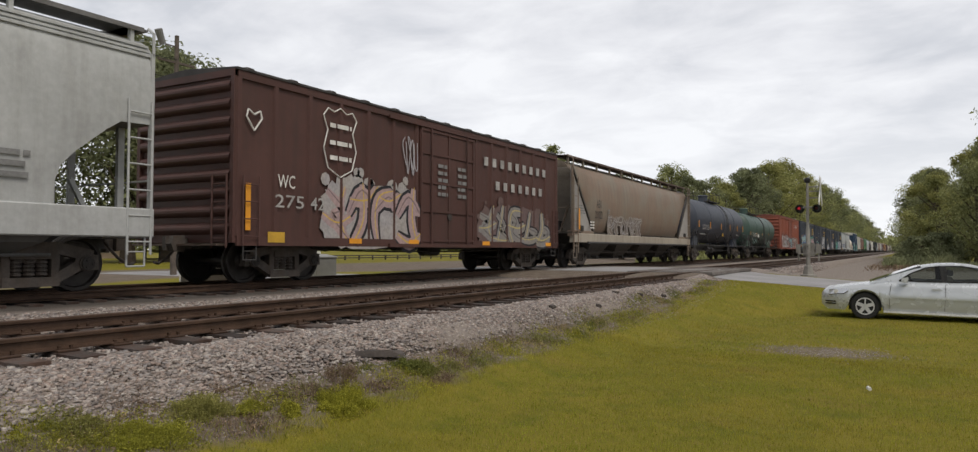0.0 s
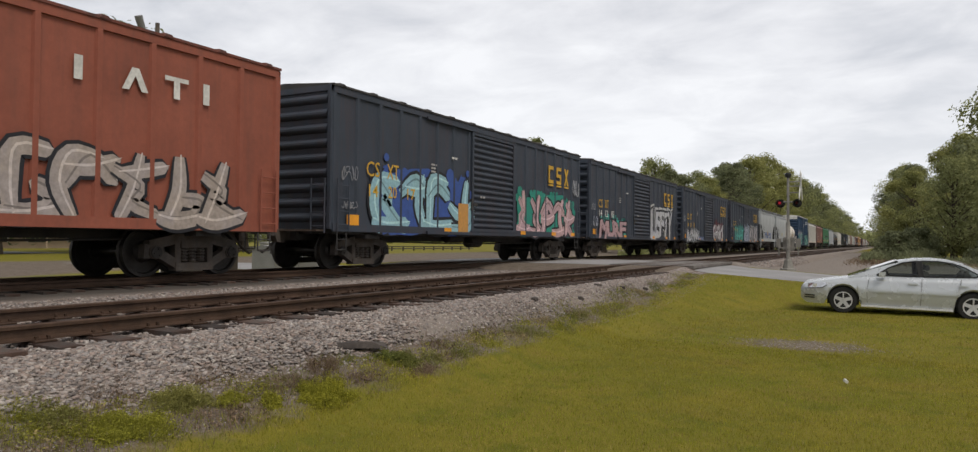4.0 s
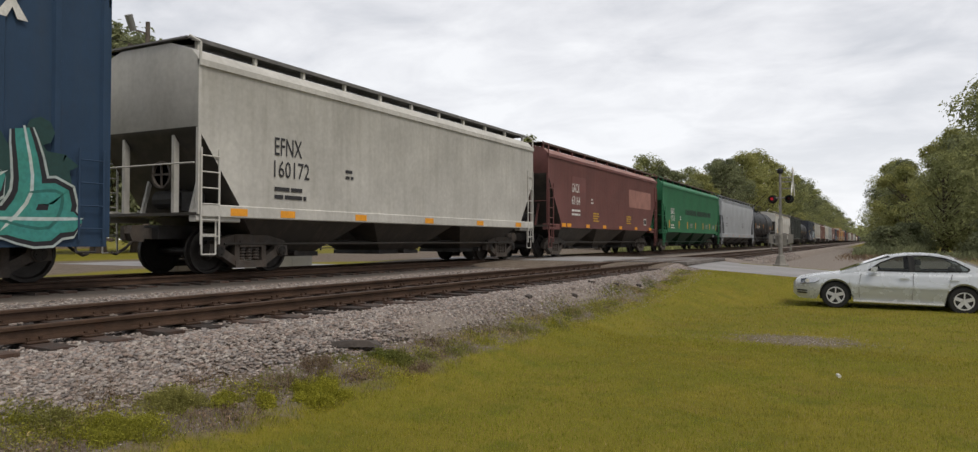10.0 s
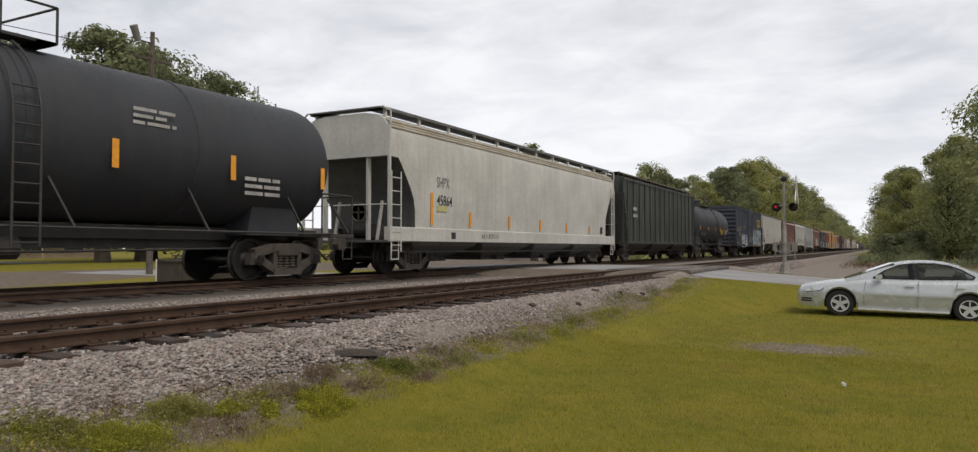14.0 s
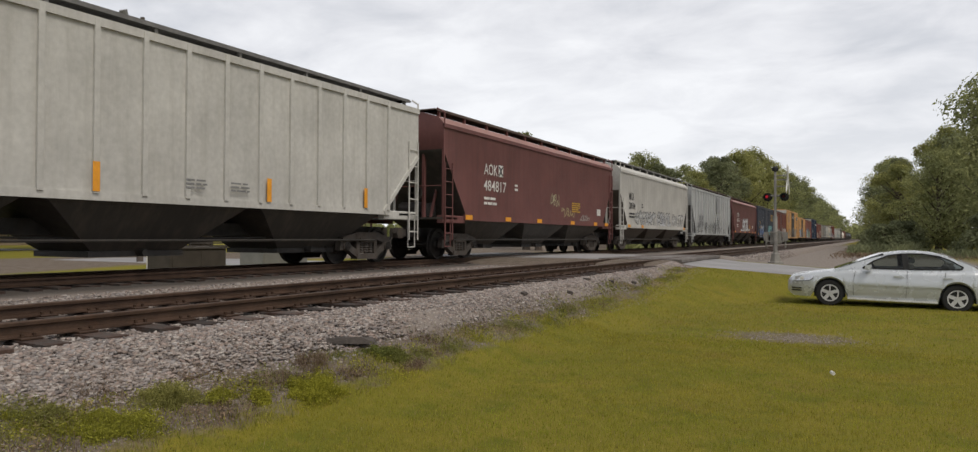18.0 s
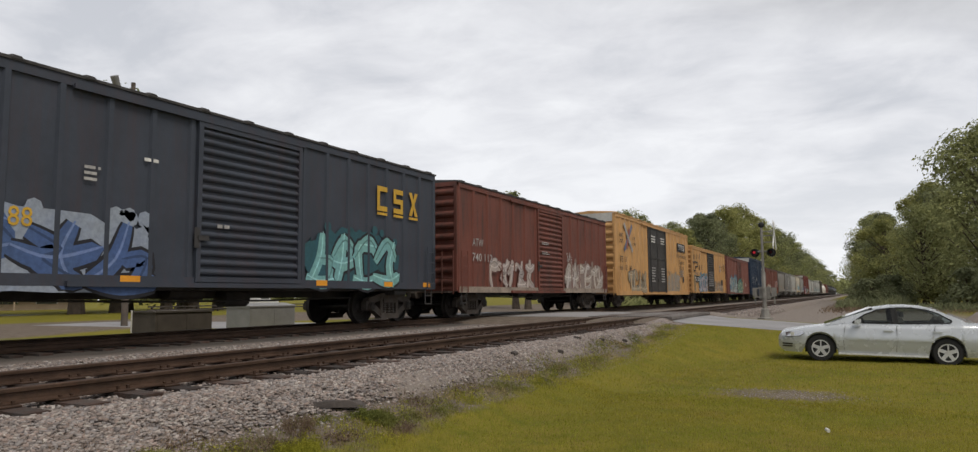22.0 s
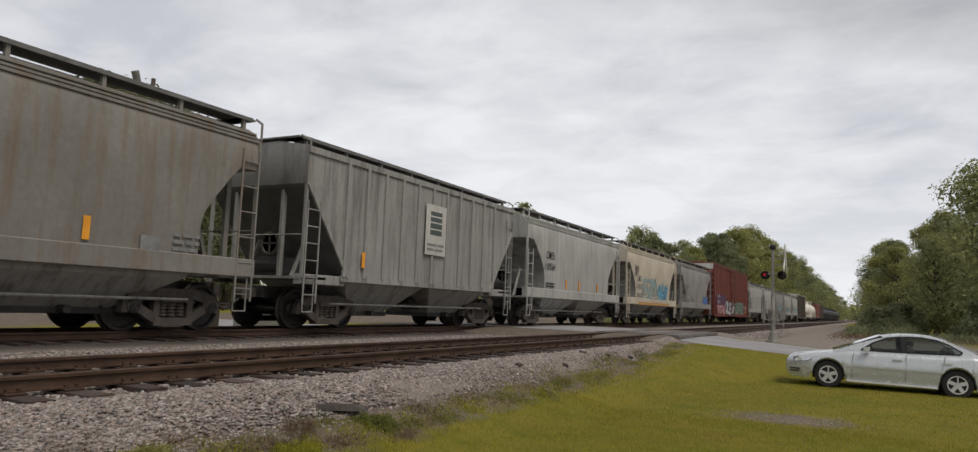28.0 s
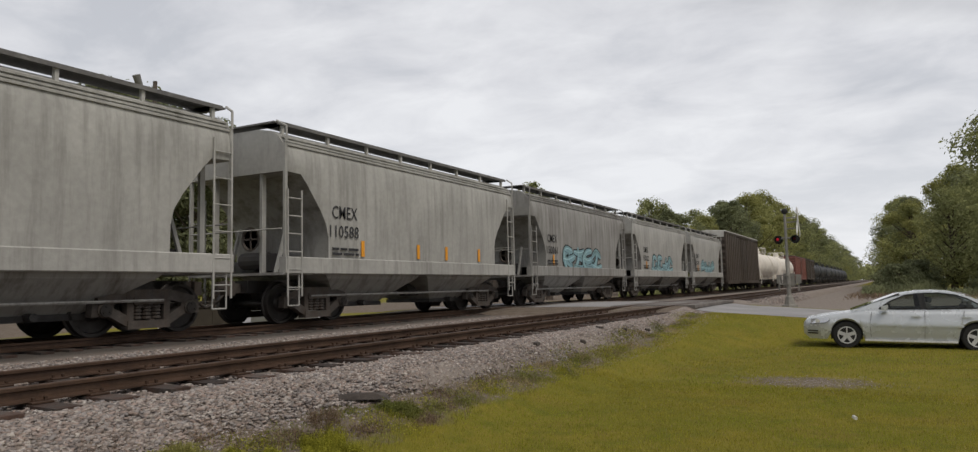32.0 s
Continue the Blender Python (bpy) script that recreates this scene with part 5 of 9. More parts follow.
c = grain_hopper("bright green four-bay covered hopper car", 269.12, 18.25, GREEN, "BRIX", "97716", WHITE, 4, 4.0, (), 3, (2.4, 1.95), 1.3, 3.2, RUSTBOARD, paint("dark_green_bay_paint", (0.014, 0.06, 0.032), amount=0.4), 0.9, 1.0, -7.1)
for start, count in ((-3.15, 9), (0.55, 10), (4.45, 3)):
    for k in range(count):
        glyph_blocks(c, start + k * 0.375, 2.42, 0.43, 0.46, "#", BLACKINK, x=1.548)
for y in (-7.6, -5.0, -2.55, 0.02, 2.6, 5.1, 7.6):
    strip(c, y, 1.52, 0.15, 0.46, x=1.545)
for y in (-1.6, 3.6, 6.2):
    bars(c, y, 1.6, 0.8, 0.3, 3, DIMWHITE, x=1.545)
c = run(hopper("pale blue-grey covered hopper car with clean sides", 18.25, PALE_GREY, "curve", 4.1, 4, (0.98, 1.32), 1.35, end_z=2.9, board_posts=12), 288.55)
lettering(c, "SHPX", -7.2, 2.45, 0.9, 0.34, GREYINK, x=1.545)
bars(c, -7.2, 1.9, 0.9, 0.4, 2, GREYINK, x=1.545)
bars(c, 1.4, 1.9, 1.0, 0.5, 4, GREYINK, x=1.545)
for y in (-7.0, -3.6, -0.2, 2.4, 5.5):
    strip(c, y, 1.08, 0.4, 0.11, material("faded_orange_strip", (0.55, 0.33, 0.2), 0.6), x=1.565)

# black tank, white hopper
c = run(tank("sooty black tank car with white lettering", 16.1, SOOT_BLACK, BLACK, 1.48, 2.66, platform=(-1.6, 1.4), dome_at=-0.5), 307.5)
lettering(c, "GATX 225038", -6.8, 2.05, 2.1, 0.32, WHITE, x=1.49)
for y in (-7.7, -4.6, -1.4, 2.0, 4.6, 7.3):
    strip(c, y, 2.1, 0.13, 0.5, x=1.482)
bars(c, 2.4, 2.9, 0.9, 0.36, 3, DIMWHITE, x=1.47)
bars(c, 5.0, 1.8, 1.0, 0.45, 3, DIMWHITE, x=1.45)
c = run(hopper("clean white covered hopper car with rust along its roof", 18.71, OFFWHITE, "curve", 4.05, 4, (0.9, 1.3), 1.25, end_z=3.2, board_posts=12, roof_mat=CREAM), 326.81)
lettering(c, "SHPX", -7.0, 2.51, 0.72, 0.35, GREYINK, x=1.545)
lettering(c, "45864", -6.99, 1.98, 0.86, 0.34, BLACKINK, x=1.545)
strip(c, -6.98, 1.81, 0.54, 0.16, ink(0.55, 0.5, 0.2), "painted_patch", 1.545)
glyph_blocks(c, -4.3, 1.04, 1.3, 0.14, "AIIZTIFI", BLACKINK, x=1.57)
strip(c, -6.2, 1.0, 0.25, 0.2, BLACKINK, "data_panel", 1.566)
strip(c, 7.3, 1.4, 0.3, 0.3, BLACKINK, "data_panel", 1.545)
for y, hh in ((-7.34, 0.94), (-5.06, 0.46), (-2.28, 0.44), (0.4, 0.4), (3.1, 0.35), (5.8, 0.3)):
    strip(c, y, 1.4, 0.14, hh, x=1.545)
c = run(hopper("dark green ribbed hopper car, rust-streaked", 16.27, MOSS, "ribbed", 4.15, 3, (1.0, 1.1), 0.9, RUSTBOARD, 15, SHADE_UNDER, 3.6), 345.74)
bars(c, -6.6, 2.3, 0.8, 0.7, 2, DIMWHITE, x=1.6)
c = run(tank("grimy black tank car with a yellow placard", 12.6, SOOT_BLACK, BLACK, 1.45, 2.6, platform=(-1.4, 1.1), dome_at=-0.3), 361.7)
strip(c, 2.5, 1.9, 0.8, 0.3, YELLOWINK, "warning_placard", 1.432)
bars(c, 2.55, 1.94, 0.7, 0.22, 2, BLACKINK, x=1.436)
for y in (-5.4, -2.6, 0.2, 2.3, 5.6):
    strip(c, y, 2.1, 0.13, 0.5, x=1.432)
bars(c, 4.2, 1.9, 0.9, 0.4, 4, DIMWHITE, x=1.42)
scrawl(c, -4.4, 1.6, 1.6, 0.5, (0.2, 0.2, 0.2), 4, 2, 1.3)
c = black_boxcar("black boxcar with silver and blue graffiti", 379.01, ("~~~~~", -5.2, 3.5, 0.85, 1.2), ("~~~~~", 1.75, 5.8, 1.65), ("13", "60", "11"), (0.46, 0.50, 0.56), (0.30, 0.37, 0.39), (0.04, 0.07, 0.13), (0.10, 0.11, 0.12), 15.66, 35, eave=4.52)
scrawl(c, -1.2, 1.3, 2.6, 0.6, (0.34, 0.36, 0.38), 8, 19, 1.6)
strip(c, -3.6, 2.5, 0.3, 0.35, GREYINK, "data_panel")

# ribbed white hopper, two maroon hoppers, white hoppers
c = run(hopper("off-white ribbed covered hopper car", 16.99, OFFWHITE, "ribbed", 4.15, 3, (1.32, 1.42), 1.7, RUNBOARD, 16, SHADE_UNDER, 3.0), 396.89)
lettering(c, "VT GX", -5.87, 2.6, 1.3, 0.32, BLACKINK, x=1.592)
lettering(c, "55 01 91", -5.87, 2.1, 1.6, 0.32, BLACKINK, x=1.592)
for y in (-6.9, -1.47, 2.5, 5.9):
    strip(c, y, 1.45, 0.13, 0.5, x=1.592)
for y in (0.4, 1.5):
    bars(c, y, 1.6, 0.5, 0.22, 3, GREYINK, x=1.592)
c = grain_hopper("maroon covered hopper car with yellow scrawled tags", 415.02, 16.45, MAROON, "AOK", "484817", WHITE, 3, 4.0, (-6.9, -4.0, -1.2, 2.4, 5.4, 7.0), 5, (2.82, 2.28), 1.5, 3.4, RUSTBOARD, SHADE_UNDER, 1.0, 1.7)
strip(c, -4.52, 2.82, 0.34, 0.4, WHITE, "company_mark", 1.545)
part("company_mark", Geo().bar((1.549, -4.48, 2.85), (1.549, -4.22, 3.18), 0.003, 0.07).bar((1.552, -4.48, 3.18), (1.552, -4.22, 2.85), 0.003, 0.07), BLACKINK, c)
scrawl(c, 0.2, 2.0, 1.0, 0.5, (0.50, 0.46, 0.28), 4, 31, 1.548)
scrawl(c, 1.4, 1.6, 1.5, 0.35, (0.50, 0.42, 0.22), 6, 32, 1.548)
scrawl(c, 3.6, 1.45, 1.2, 0.25, (0.42, 0.38, 0.34), 5, 33, 1.548)
bars(c, 2.6, 1.8, 1.0, 0.45, 5, YELLOWINK, x=1.545)
strip(c, 5.9, 1.75, 0.5, 0.3, WHITE, "data_panel", 1.542)
c = grain_hopper("off-white covered hopper car with black graffiti along the sill", 432.5, 15.85, OFFWHITE, "MULX", "200184", BLACKINK, 3, 4.1, (-6.6, -4.0, 6.5), 6, (2.76, 2.27), 1.4, 3.2, RUNBOARD, paint("brown_grey_bay_paint", (0.10, 0.085, 0.07), amount=0.5), 0.9, 1.16, -6.3)
graffiti(c, "~~~~~~", -5.2, 1.4, 4.2, 0.75, (0.42, 0.42, 0.40), seed=61, x=1.56)
graffiti(c, "~~~~~", -0.4, 1.4, 3.2, 0.85, (0.46, 0.46, 0.45), seed=62, x=1.56)
graffiti(c, "~~~~", 3.4, 1.4, 3.0, 0.85, (0.46, 0.45, 0.42), seed=63, x=1.56)
c = run(hopper("light grey ribbed covered hopper car with black sprayed figures", 16.57, LIGHT_GREY, "ribbed", 4.2, 4, (0.98, 1.08), 1.6, RUSTBOARD, 15, SHADE_UNDER, 3.1), 450.12)
PATCHG = material("grey_patched_paint", (0.27, 0.275, 0.28), 0.6)
for y, a, b in ((-5.9, "KL", "475"), (-4.98, "RX", "292")):
    strip(c, y, 1.62, 0.84, 0.86, PATCHG, "painted_patch", 1.59)
    lettering(c, a, y + 0.15, 2.1, 0.5, 0.3, BLACKINK, x=1.594)
    lettering(c, b, y + 0.1, 1.7, 0.62, 0.3, BLACKINK, x=1.594)
strip(c, 1.4, 2.85, 1.4, 1.25, PATCHG, "painted_patch", 1.59)
for y, w2, hh, s in ((-6.8, 1.0, 1.0, 41), (-5.4, 1.0, 0.5, 42), (-3.7, 0.9, 0.9, 43), (-2.3, 1.6, 0.8, 44), (-0.3, 0.6, 0.9, 45), (0.6, 0.7, 1.1, 46), (1.6, 0.9, 1.4, 47), (2.2, 1.6, 0.5, 48), (4.4, 1.0, 0.4, 49)):
    scrawl(c, y, 1.1, w2, hh, (0.03, 0.03, 0.03), 4, s, 1.594, 0.03)
c = grain_hopper("maroon covered hopper car with white block graffiti", 467.98, 16.36, MAROON, "AOK", "484785", WHITE, 3, 4.0, (-6.9, -3.8, -0.6, 2.4, 5.0, 6.9), 7, (2.82, 2.28), 1.5, 3.4, RUSTBOARD, SHADE_UNDER, 1.0, 1.75)
strip(c, -4.52, 2.82, 0.34, 0.4, WHITE, "company_mark", 1.545)
part("company_mark", Geo().bar((1.549, -4.48, 2.85), (1.549, -4.22, 3.18), 0.003, 0.07).bar((1.552, -4.48, 3.18), (1.552, -4.22, 2.85), 0.003, 0.07), BLACKINK, c)
graffiti(c, "~~~~", -2.0, 1.35, 3.8, 1.35, (0.60, 0.60, 0.59), edge=(0.10, 0.05, 0.05), seed=71, x=1.56)
graffiti(c, "~~~~~~", -3.2, 1.32, 6.2, 0.32, (0.58, 0.58, 0.57), edge=(0.12, 0.06, 0.06), seed=72, x=1.563)
strip(c, 4.9, 1.75, 0.5, 0.3, WHITE, "data_panel", 1.542)
bars(c, 2.8, 1.7, 0.8, 0.45, 4, YELLOWINK, x=1.545)

# boxcars
c = black_boxcar("dark blue boxcar with blue and teal graffiti", 485.39, ("~~~", -6.0, 3.6, 0.85, 1.2), ("~~~~", 1.9, 3.7, 1.3), ("14", "12", "88"), (0.07, 0.12, 0.26), (0.20, 0.42, 0.40), (0.30, 0.34, 0.40), (0.03, 0.10, 0.12), 15.38, 36, paint("blue_black_car_paint", (0.048, 0.056, 0.074), (0.08, 0.045, 0.045), 0.35))
c = run(boxcar("weathered red boxcar with whitewashed graffiti blocks", 15.66, 4.45, RED_OXIDE, BLACK_ROOF, "louver", None, (-1.25, 1.55), 0.9, 6), 502.43)
lettering(c, "ATW", -6.9, 2.4, 0.8, 0.3, DIMWHITE)
lettering(c, "740 112", -6.9, 1.9, 1.5, 0.3, DIMWHITE)
graffiti(c, "~~~~~~", 1.9, 0.95, 5.2, 1.15, (0.42, 0.37, 0.32), edge=(0.22, 0.14, 0.11), cloud=(0.26, 0.20, 0.17), seed=81)
graffiti(c, "~~~~~", -5.6, 0.95, 3.9, 1.1, (0.40, 0.34, 0.30), edge=(0.14, 0.06, 0.05), seed=82)
strip(c, -7.8, 0.84, 15.6, 0.2, material("chalky_grime", (0.27, 0.22, 0.18), 0.9, var=0.35), "chalky_sill_stain", 1.552)
scrawl(c, 2.0, 2.2, 0.7, 0.4, (0.5, 0.47, 0.45), 4, 6)
for z in (2.8, 2.4):
    bars(c, -0.9, z, 0.8, 0.14, 2, DIMWHITE, x=1.6)
c = run(boxcar("tall yellow boxcar with black plug doors", 18.9, 5.15, YELLOW, YELLOW, "plugblack", BLACK, (-2.65, 2.2), 0.82, 7, OFFWHITE, 9, 0.05), 521.47)
BLUEINK, REDINK = material("faded_blue_mark", (0.12, 0.15, 0.24), 0.6), material("faded_red_mark", (0.30, 0.10, 0.07), 0.6)
for a, b, m in (((-7.85, 3.2), (-6.2, 4.7), BLUEINK), ((-7.85, 4.7), (-6.2, 3.2), DIMWHITE), ((-7.35, 3.35), (-6.75, 4.5), REDINK)):
    k9 = 1.556 + (0.006 if m is DIMWHITE else 0.003 if m is REDINK else 0)
    part("crossed_mark", Geo().bar((k9, *a), (k9, *b), 0.004, 0.26), m, c)
lettering(c, "next", -8.7, 3.93, 0.66, 0.26, BLACKINK)
lettering(c, "load", -8.7, 3.62, 0.62, 0.28, BLACKINK)
lettering(c, "any", -6.05, 3.86, 0.5, 0.22, BLACKINK)
lettering(c, "road", -6.05, 3.58, 0.6, 0.24, BLACKINK)
lettering(c, "TB", -8.72, 2.55, 0.55, 0.34, BLACKINK)
lettering(c, "OX", -7.85, 2.55, 0.5, 0.34, BLACKINK)
for y, s in ((-8.72, "66"), (-7.8, "10"), (-6.85, "68")):
    lettering(c, s, y, 2.08, 0.46, 0.34, BLACKINK)
strip(c, 5.7, 3.83, 2.6, 0.6, BLACKINK, "company_panel", 1.556)
glyph_blocks(c, 5.95, 3.93, 2.1, 0.4, "TTX", WHITE, x=1.562)
lettering(c, "Railcar Pooling", 5.4, 3.3, 3.2, 0.38, BLACKINK)
lettering(c, "Experts", 6.22, 2.86, 1.62, 0.38, BLACKINK)
glyph_blocks(c, 6.24, 2.5, 1.56, 0.26, "TTXI[ZI", BLACKINK)
graffiti(c, "~~~~", -7.1, 0.9, 3.9, 1.2, (0.34, 0.28, 0.19), edge=(0.12, 0.11, 0.10), seed=91)
graffiti(c, "~~~~", 2.5, 0.95, 3.6, 1.1, (0.34, 0.28, 0.21), edge=(0.28, 0.24, 0.2), cloud=(0.36, 0.29, 0.2), shine=(0.31, 0.30, 0.29), seed=92)
for y in (-1.9, 0.6):
    bars(c, y, 4.0, 1.0, 0.5, 3, WHITE, x=1.58)
    bars(c, y, 1.5, 0.9, 1.0, 6, DIMWHITE, x=1.58)
strip(c, 7.3, 1.6, 0.4, 0.4, BLACKINK, "data_panel")
bars(c, 6.2, 2.0, 1.4, 0.5, 4, GREYINK)
c = run(boxcar("older yellow boxcar with a black door and bright graffiti", 15.8, 4.5, YELLOW, YELLOW, "louver", BLACK, (-1.54, 1.55), 0.9, 6, None), 540.51)
g = Geo()
for a, b in (((-7.6, 2.6), (-7.6, 3.3)), ((-7.6, 3.3), (-5.9, 3.3)), ((-5.9, 3.3), (-5.9, 2.95)), ((-7.6, 2.6), (-6.9, 2.6)), ((-6.9, 2.6), (-6.9, 2.95)), ((-6.9, 2.95), (-5.9, 2.95))):
    g.bar((1.556, *a), (1.556, *b), 0.004, 0.1)
part("line_mark", g, BLACKINK, c)
for y, z in ((-7.3, 3.5), (-6.2, 3.55), (-5.1, 3.6), (-5.2, 2.7), (-4.2, 2.75)):
    strip(c, y, z, 0.18, 0.42, BLACKINK, "line_mark")
strip(c, -7.2, 1.72, 1.85, 0.5, BLACKINK, "painted_patch")
lettering(c, "52", -7.1, 1.8, 0.5, 0.33, WHITE, x=1.56)
lettering(c, "321", -6.2, 1.8, 0.7, 0.33, WHITE, x=1.56)
lettering(c, "AB OX", -7.05, 2.26, 1.3, 0.28, GREYINK)
graffiti(c, "~~~~", -5.4, 0.95, 3.6, 1.3, (0.42, 0.36, 0.36), cloud=(0.12, 0.24, 0.30), shine=(0.30, 0.40, 0.55), seed=95, x=1.568)
strip(c, -7.4, 0.95, 0.5, 1.3, ink(0.04, 0.22, 0.24), "graffiti")
graffiti(c, "~~~~~", 1.9, 0.95, 4.2, 0.9, (0.32, 0.25, 0.18), edge=(0.22, 0.18, 0.16), seed=96)
part("crossed_mark", Geo().bar((1.556, 4.65, 2.8), (1.556, 5.2, 3.4), 0.004, 0.14), BLUEINK, c)
part("crossed_mark", Geo().bar((1.562, 4.65, 3.4), (1.562, 5.2, 2.8), 0.004, 0.14), DIMWHITE, c)
lettering(c, "any", 5.62, 3.16, 0.4, 0.18, BLACKINK)
lettering(c, "road", 5.58, 2.94, 0.5, 0.2, BLACKINK)
scrawl(c, 6.6, 2.85, 1.05, 0.75, (0.04, 0.035, 0.03), 5, 12)
bars(c, -1.2, 1.4, 2.3, 1.3, 7, GREYINK, x=1.6)
strip(c, 5.4, 1.55, 0.8, 0.5, BLACKINK, "data_panel")
c = run(boxcar("faded red boxcar with yellow-green graffiti", 15.64, 4.45, FADED_RED, RED_OXIDE, "louver", RED_OXIDE, (-1.4, 1.55), 0.8, 6), 557.88)
lettering(c, "LRS", -6.6, 2.06, 0.75, 0.3, WHITE)
lettering(c, "16629", -6.65, 1.7, 0.95, 0.28, WHITE)
graffiti(c, "~~~~~", -6.3, 0.85, 4.7, 1.6, (0.38, 0.42, 0.40), cloud=(0.09, 0.25, 0.36), shine=(0.55, 0.58, 0.5), halo=(0.14, 0.38, 0.36), seed=101)
graffiti(c, "~~~~~~", -1.35, 0.85, 3.6, 1.25, (0.34, 0.42, 0.27), cloud=(0.05, 0.22, 0.20), shine=(0.52, 0.52, 0.36), seed=102, x=1.6)
strip(c, 4.9, 1.6, 0.35, 0.3, WHITE, "data_panel")
strip(c, 2.7, 1.3, 0.8, 1.1, ink(0.33, 0.2, 0.12), "primer_patch")
c = run(boxcar("tall blue boxcar with white end band and a ribbed outside frame", 15.27, 5.06, DARK_BLUE, DARK_BLUE, "plug", None, (-1.7, 1.5), 0.75, 7, OFFWHITE, 7, 0.1), 575.57)
for s in (-7.6, 1.6):
    for z in (1.9, 3.0, 4.1):
        part("horizontal_rib", Geo().box(1.5, 1.545, s, s + 5.9, z, z + 0.07), DARK_BLUE, c)
glyph_blocks(c, 3.45, 3.6, 3.2, 0.52, "[ATX", WHITE)
for y, s in ((-6.05, "LR"), (-4.9, "S")):
    lettering(c, s, y, 2.56, 0.5 if len(s) > 1 else 0.24, 0.3, WHITE)
for y, s in ((-6.05, "10"), (-5.1, "03"), (-4.2, "26")):
    lettering(c, s, y, 2.1, 0.44, 0.3, WHITE)
for y, z in ((-2.4, 2.4), (-1.2, 3.9), (-0.9, 1.7), (-2.9, 2.3)):
    bars(c, y, z, 0.6, 0.5, 4, DIMWHITE, x=1.59)
c = run(boxcar("rusty red boxcar with chalky paint along its sill", 16.35, 4.4, RED_OXIDE, BLACK_ROOF, "plug", FADED_RED, (-1.4, 1.9), 0.85, 6), 593.08)
graffiti(c, "~~~~", -7.0, 0.9, 4.6, 1.2, (0.40, 0.34, 0.26), edge=(0.2, 0.1, 0.08), seed=111)
graffiti(c, "~~~", 3.6, 0.9, 4.0, 1.6, (0.30, 0.14, 0.11), edge=(0.55, 0.55, 0.55), seed=112)
strip(c, 6.9, 0.9, 0.5, 0.16, ORANGE, "placard")


def cement_hopper(label, at, length, mat, number, style="curve", tint=GREYINK, strips=(-1.8, -0.2, 2.3), seed=1, posts=0, sill=(1.12, 1.5), marks="CMEX", cut=1.8, y0=-3.7, dz=0.0):
    # CEMENT_DARK below: soot, with the shade of the end recesses painted in
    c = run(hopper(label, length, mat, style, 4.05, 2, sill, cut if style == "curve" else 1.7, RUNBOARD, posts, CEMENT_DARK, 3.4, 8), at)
    xx = 1.595 if posts else 1.55
    if marks:
        lettering(c, marks, y0, 2.45 + dz, 0.95, 0.34, tint, x=xx)
        lettering(c, number, y0 - 0.08, 2.0 + dz, 1.08, 0.32, tint, x=xx)
        bars(c, y0, 1.55, 1.0, 0.24, 2, tint, x=xx)
    for y in strips:
        strip(c, y, 1.56, 0.13, 0.4, x=xx)
    placards(c, (-4.6, 3.6), 1.22, ORANGE, 0.5, 0.14) if style == "curve" else None
    return c


c = cement_hopper("grey cement hopper car with brown streaks", 608.56, 11.92, CEMENT_RUST, "150043", strips=(-3.4, -0.6, 2.1), cut=1.45)
strip(c, 3.2, 1.45, 0.4, 0.3, GREYINK, "data_panel", 1.55)
bars(c, 3.9, 1.5, 0.6, 0.4, 3, GREYINK, x=1.55)
c = cement_hopper("grey ribbed cement hopper car with a white signboard", 621.56, 11.11, CEMENT_DARK, "", "ribbed", posts=11, sill=(1.2, 1.3), marks="", strips=(-3.4,))
strip(c, -0.45, 2.15, 1.15, 1.5, OFFWHITE, "signboard", 1.60)
strip(c, -0.2, 2.75, 0.65, 0.7, material("slate_green_mark", (0.07, 0.09, 0.085), 0.6), "signboard_mark", 1.605)
for z in (2.9, 3.1, 3.28):
    strip(c, -0.2, z, 0.65, 0.04, OFFWHITE, "signboard_line", 1.607)
bars(c, -0.35, 2.25, 0.95, 0.28, 2, GREYINK, x=1.606)
cement_hopper("pale grey cement hopper car with rounded end openings", 634.36, 11.72, CEMENT, "110564", tint=BLACKINK, y0=-4.0, dz=0.26)
c = cement_hopper("cream cement hopper car with blue graffiti and rust stains", 647.34, 11.47, CREAM, "150587", strips=())
graffiti(c, "~~~~", -2.6, 1.4, 3.3, 1.15, (0.36, 0.34, 0.28), edge=(0.16, 0.2, 0.2), cloud=(0.25, 0.38, 0.38), seed=121, x=1.562)
graffiti(c, "~~~", 0.9, 1.4, 2.3, 0.95, (0.10, 0.30, 0.42), cloud=(0.30, 0.38, 0.40), seed=122, x=1.562)
strip(c, -3.6, 1.12, 7.4, 0.16, ink(0.5, 0.28, 0.1), "graffiti", 1.566)
scrawl(c, -4.2, 2.7, 0.8, 0.7, (0.06, 0.06, 0.06), 4, 51, 1.55)
c = cement_hopper("sooty grey cement hopper car with blue spray marks", 660.02, 11.04, CEMENT_DARK, "130092", strips=())
graffiti(c, "~~~~~", 2.3, 1.35, 1.9, 0.7, (0.08, 0.20, 0.42), edge=(0.10, 0.16, 0.3), seed=123, x=1.56)
scrawl(c, -2.2, 1.6, 0.9, 0.35, (0.07, 0.07, 0.07), 4, 52, 1.55)
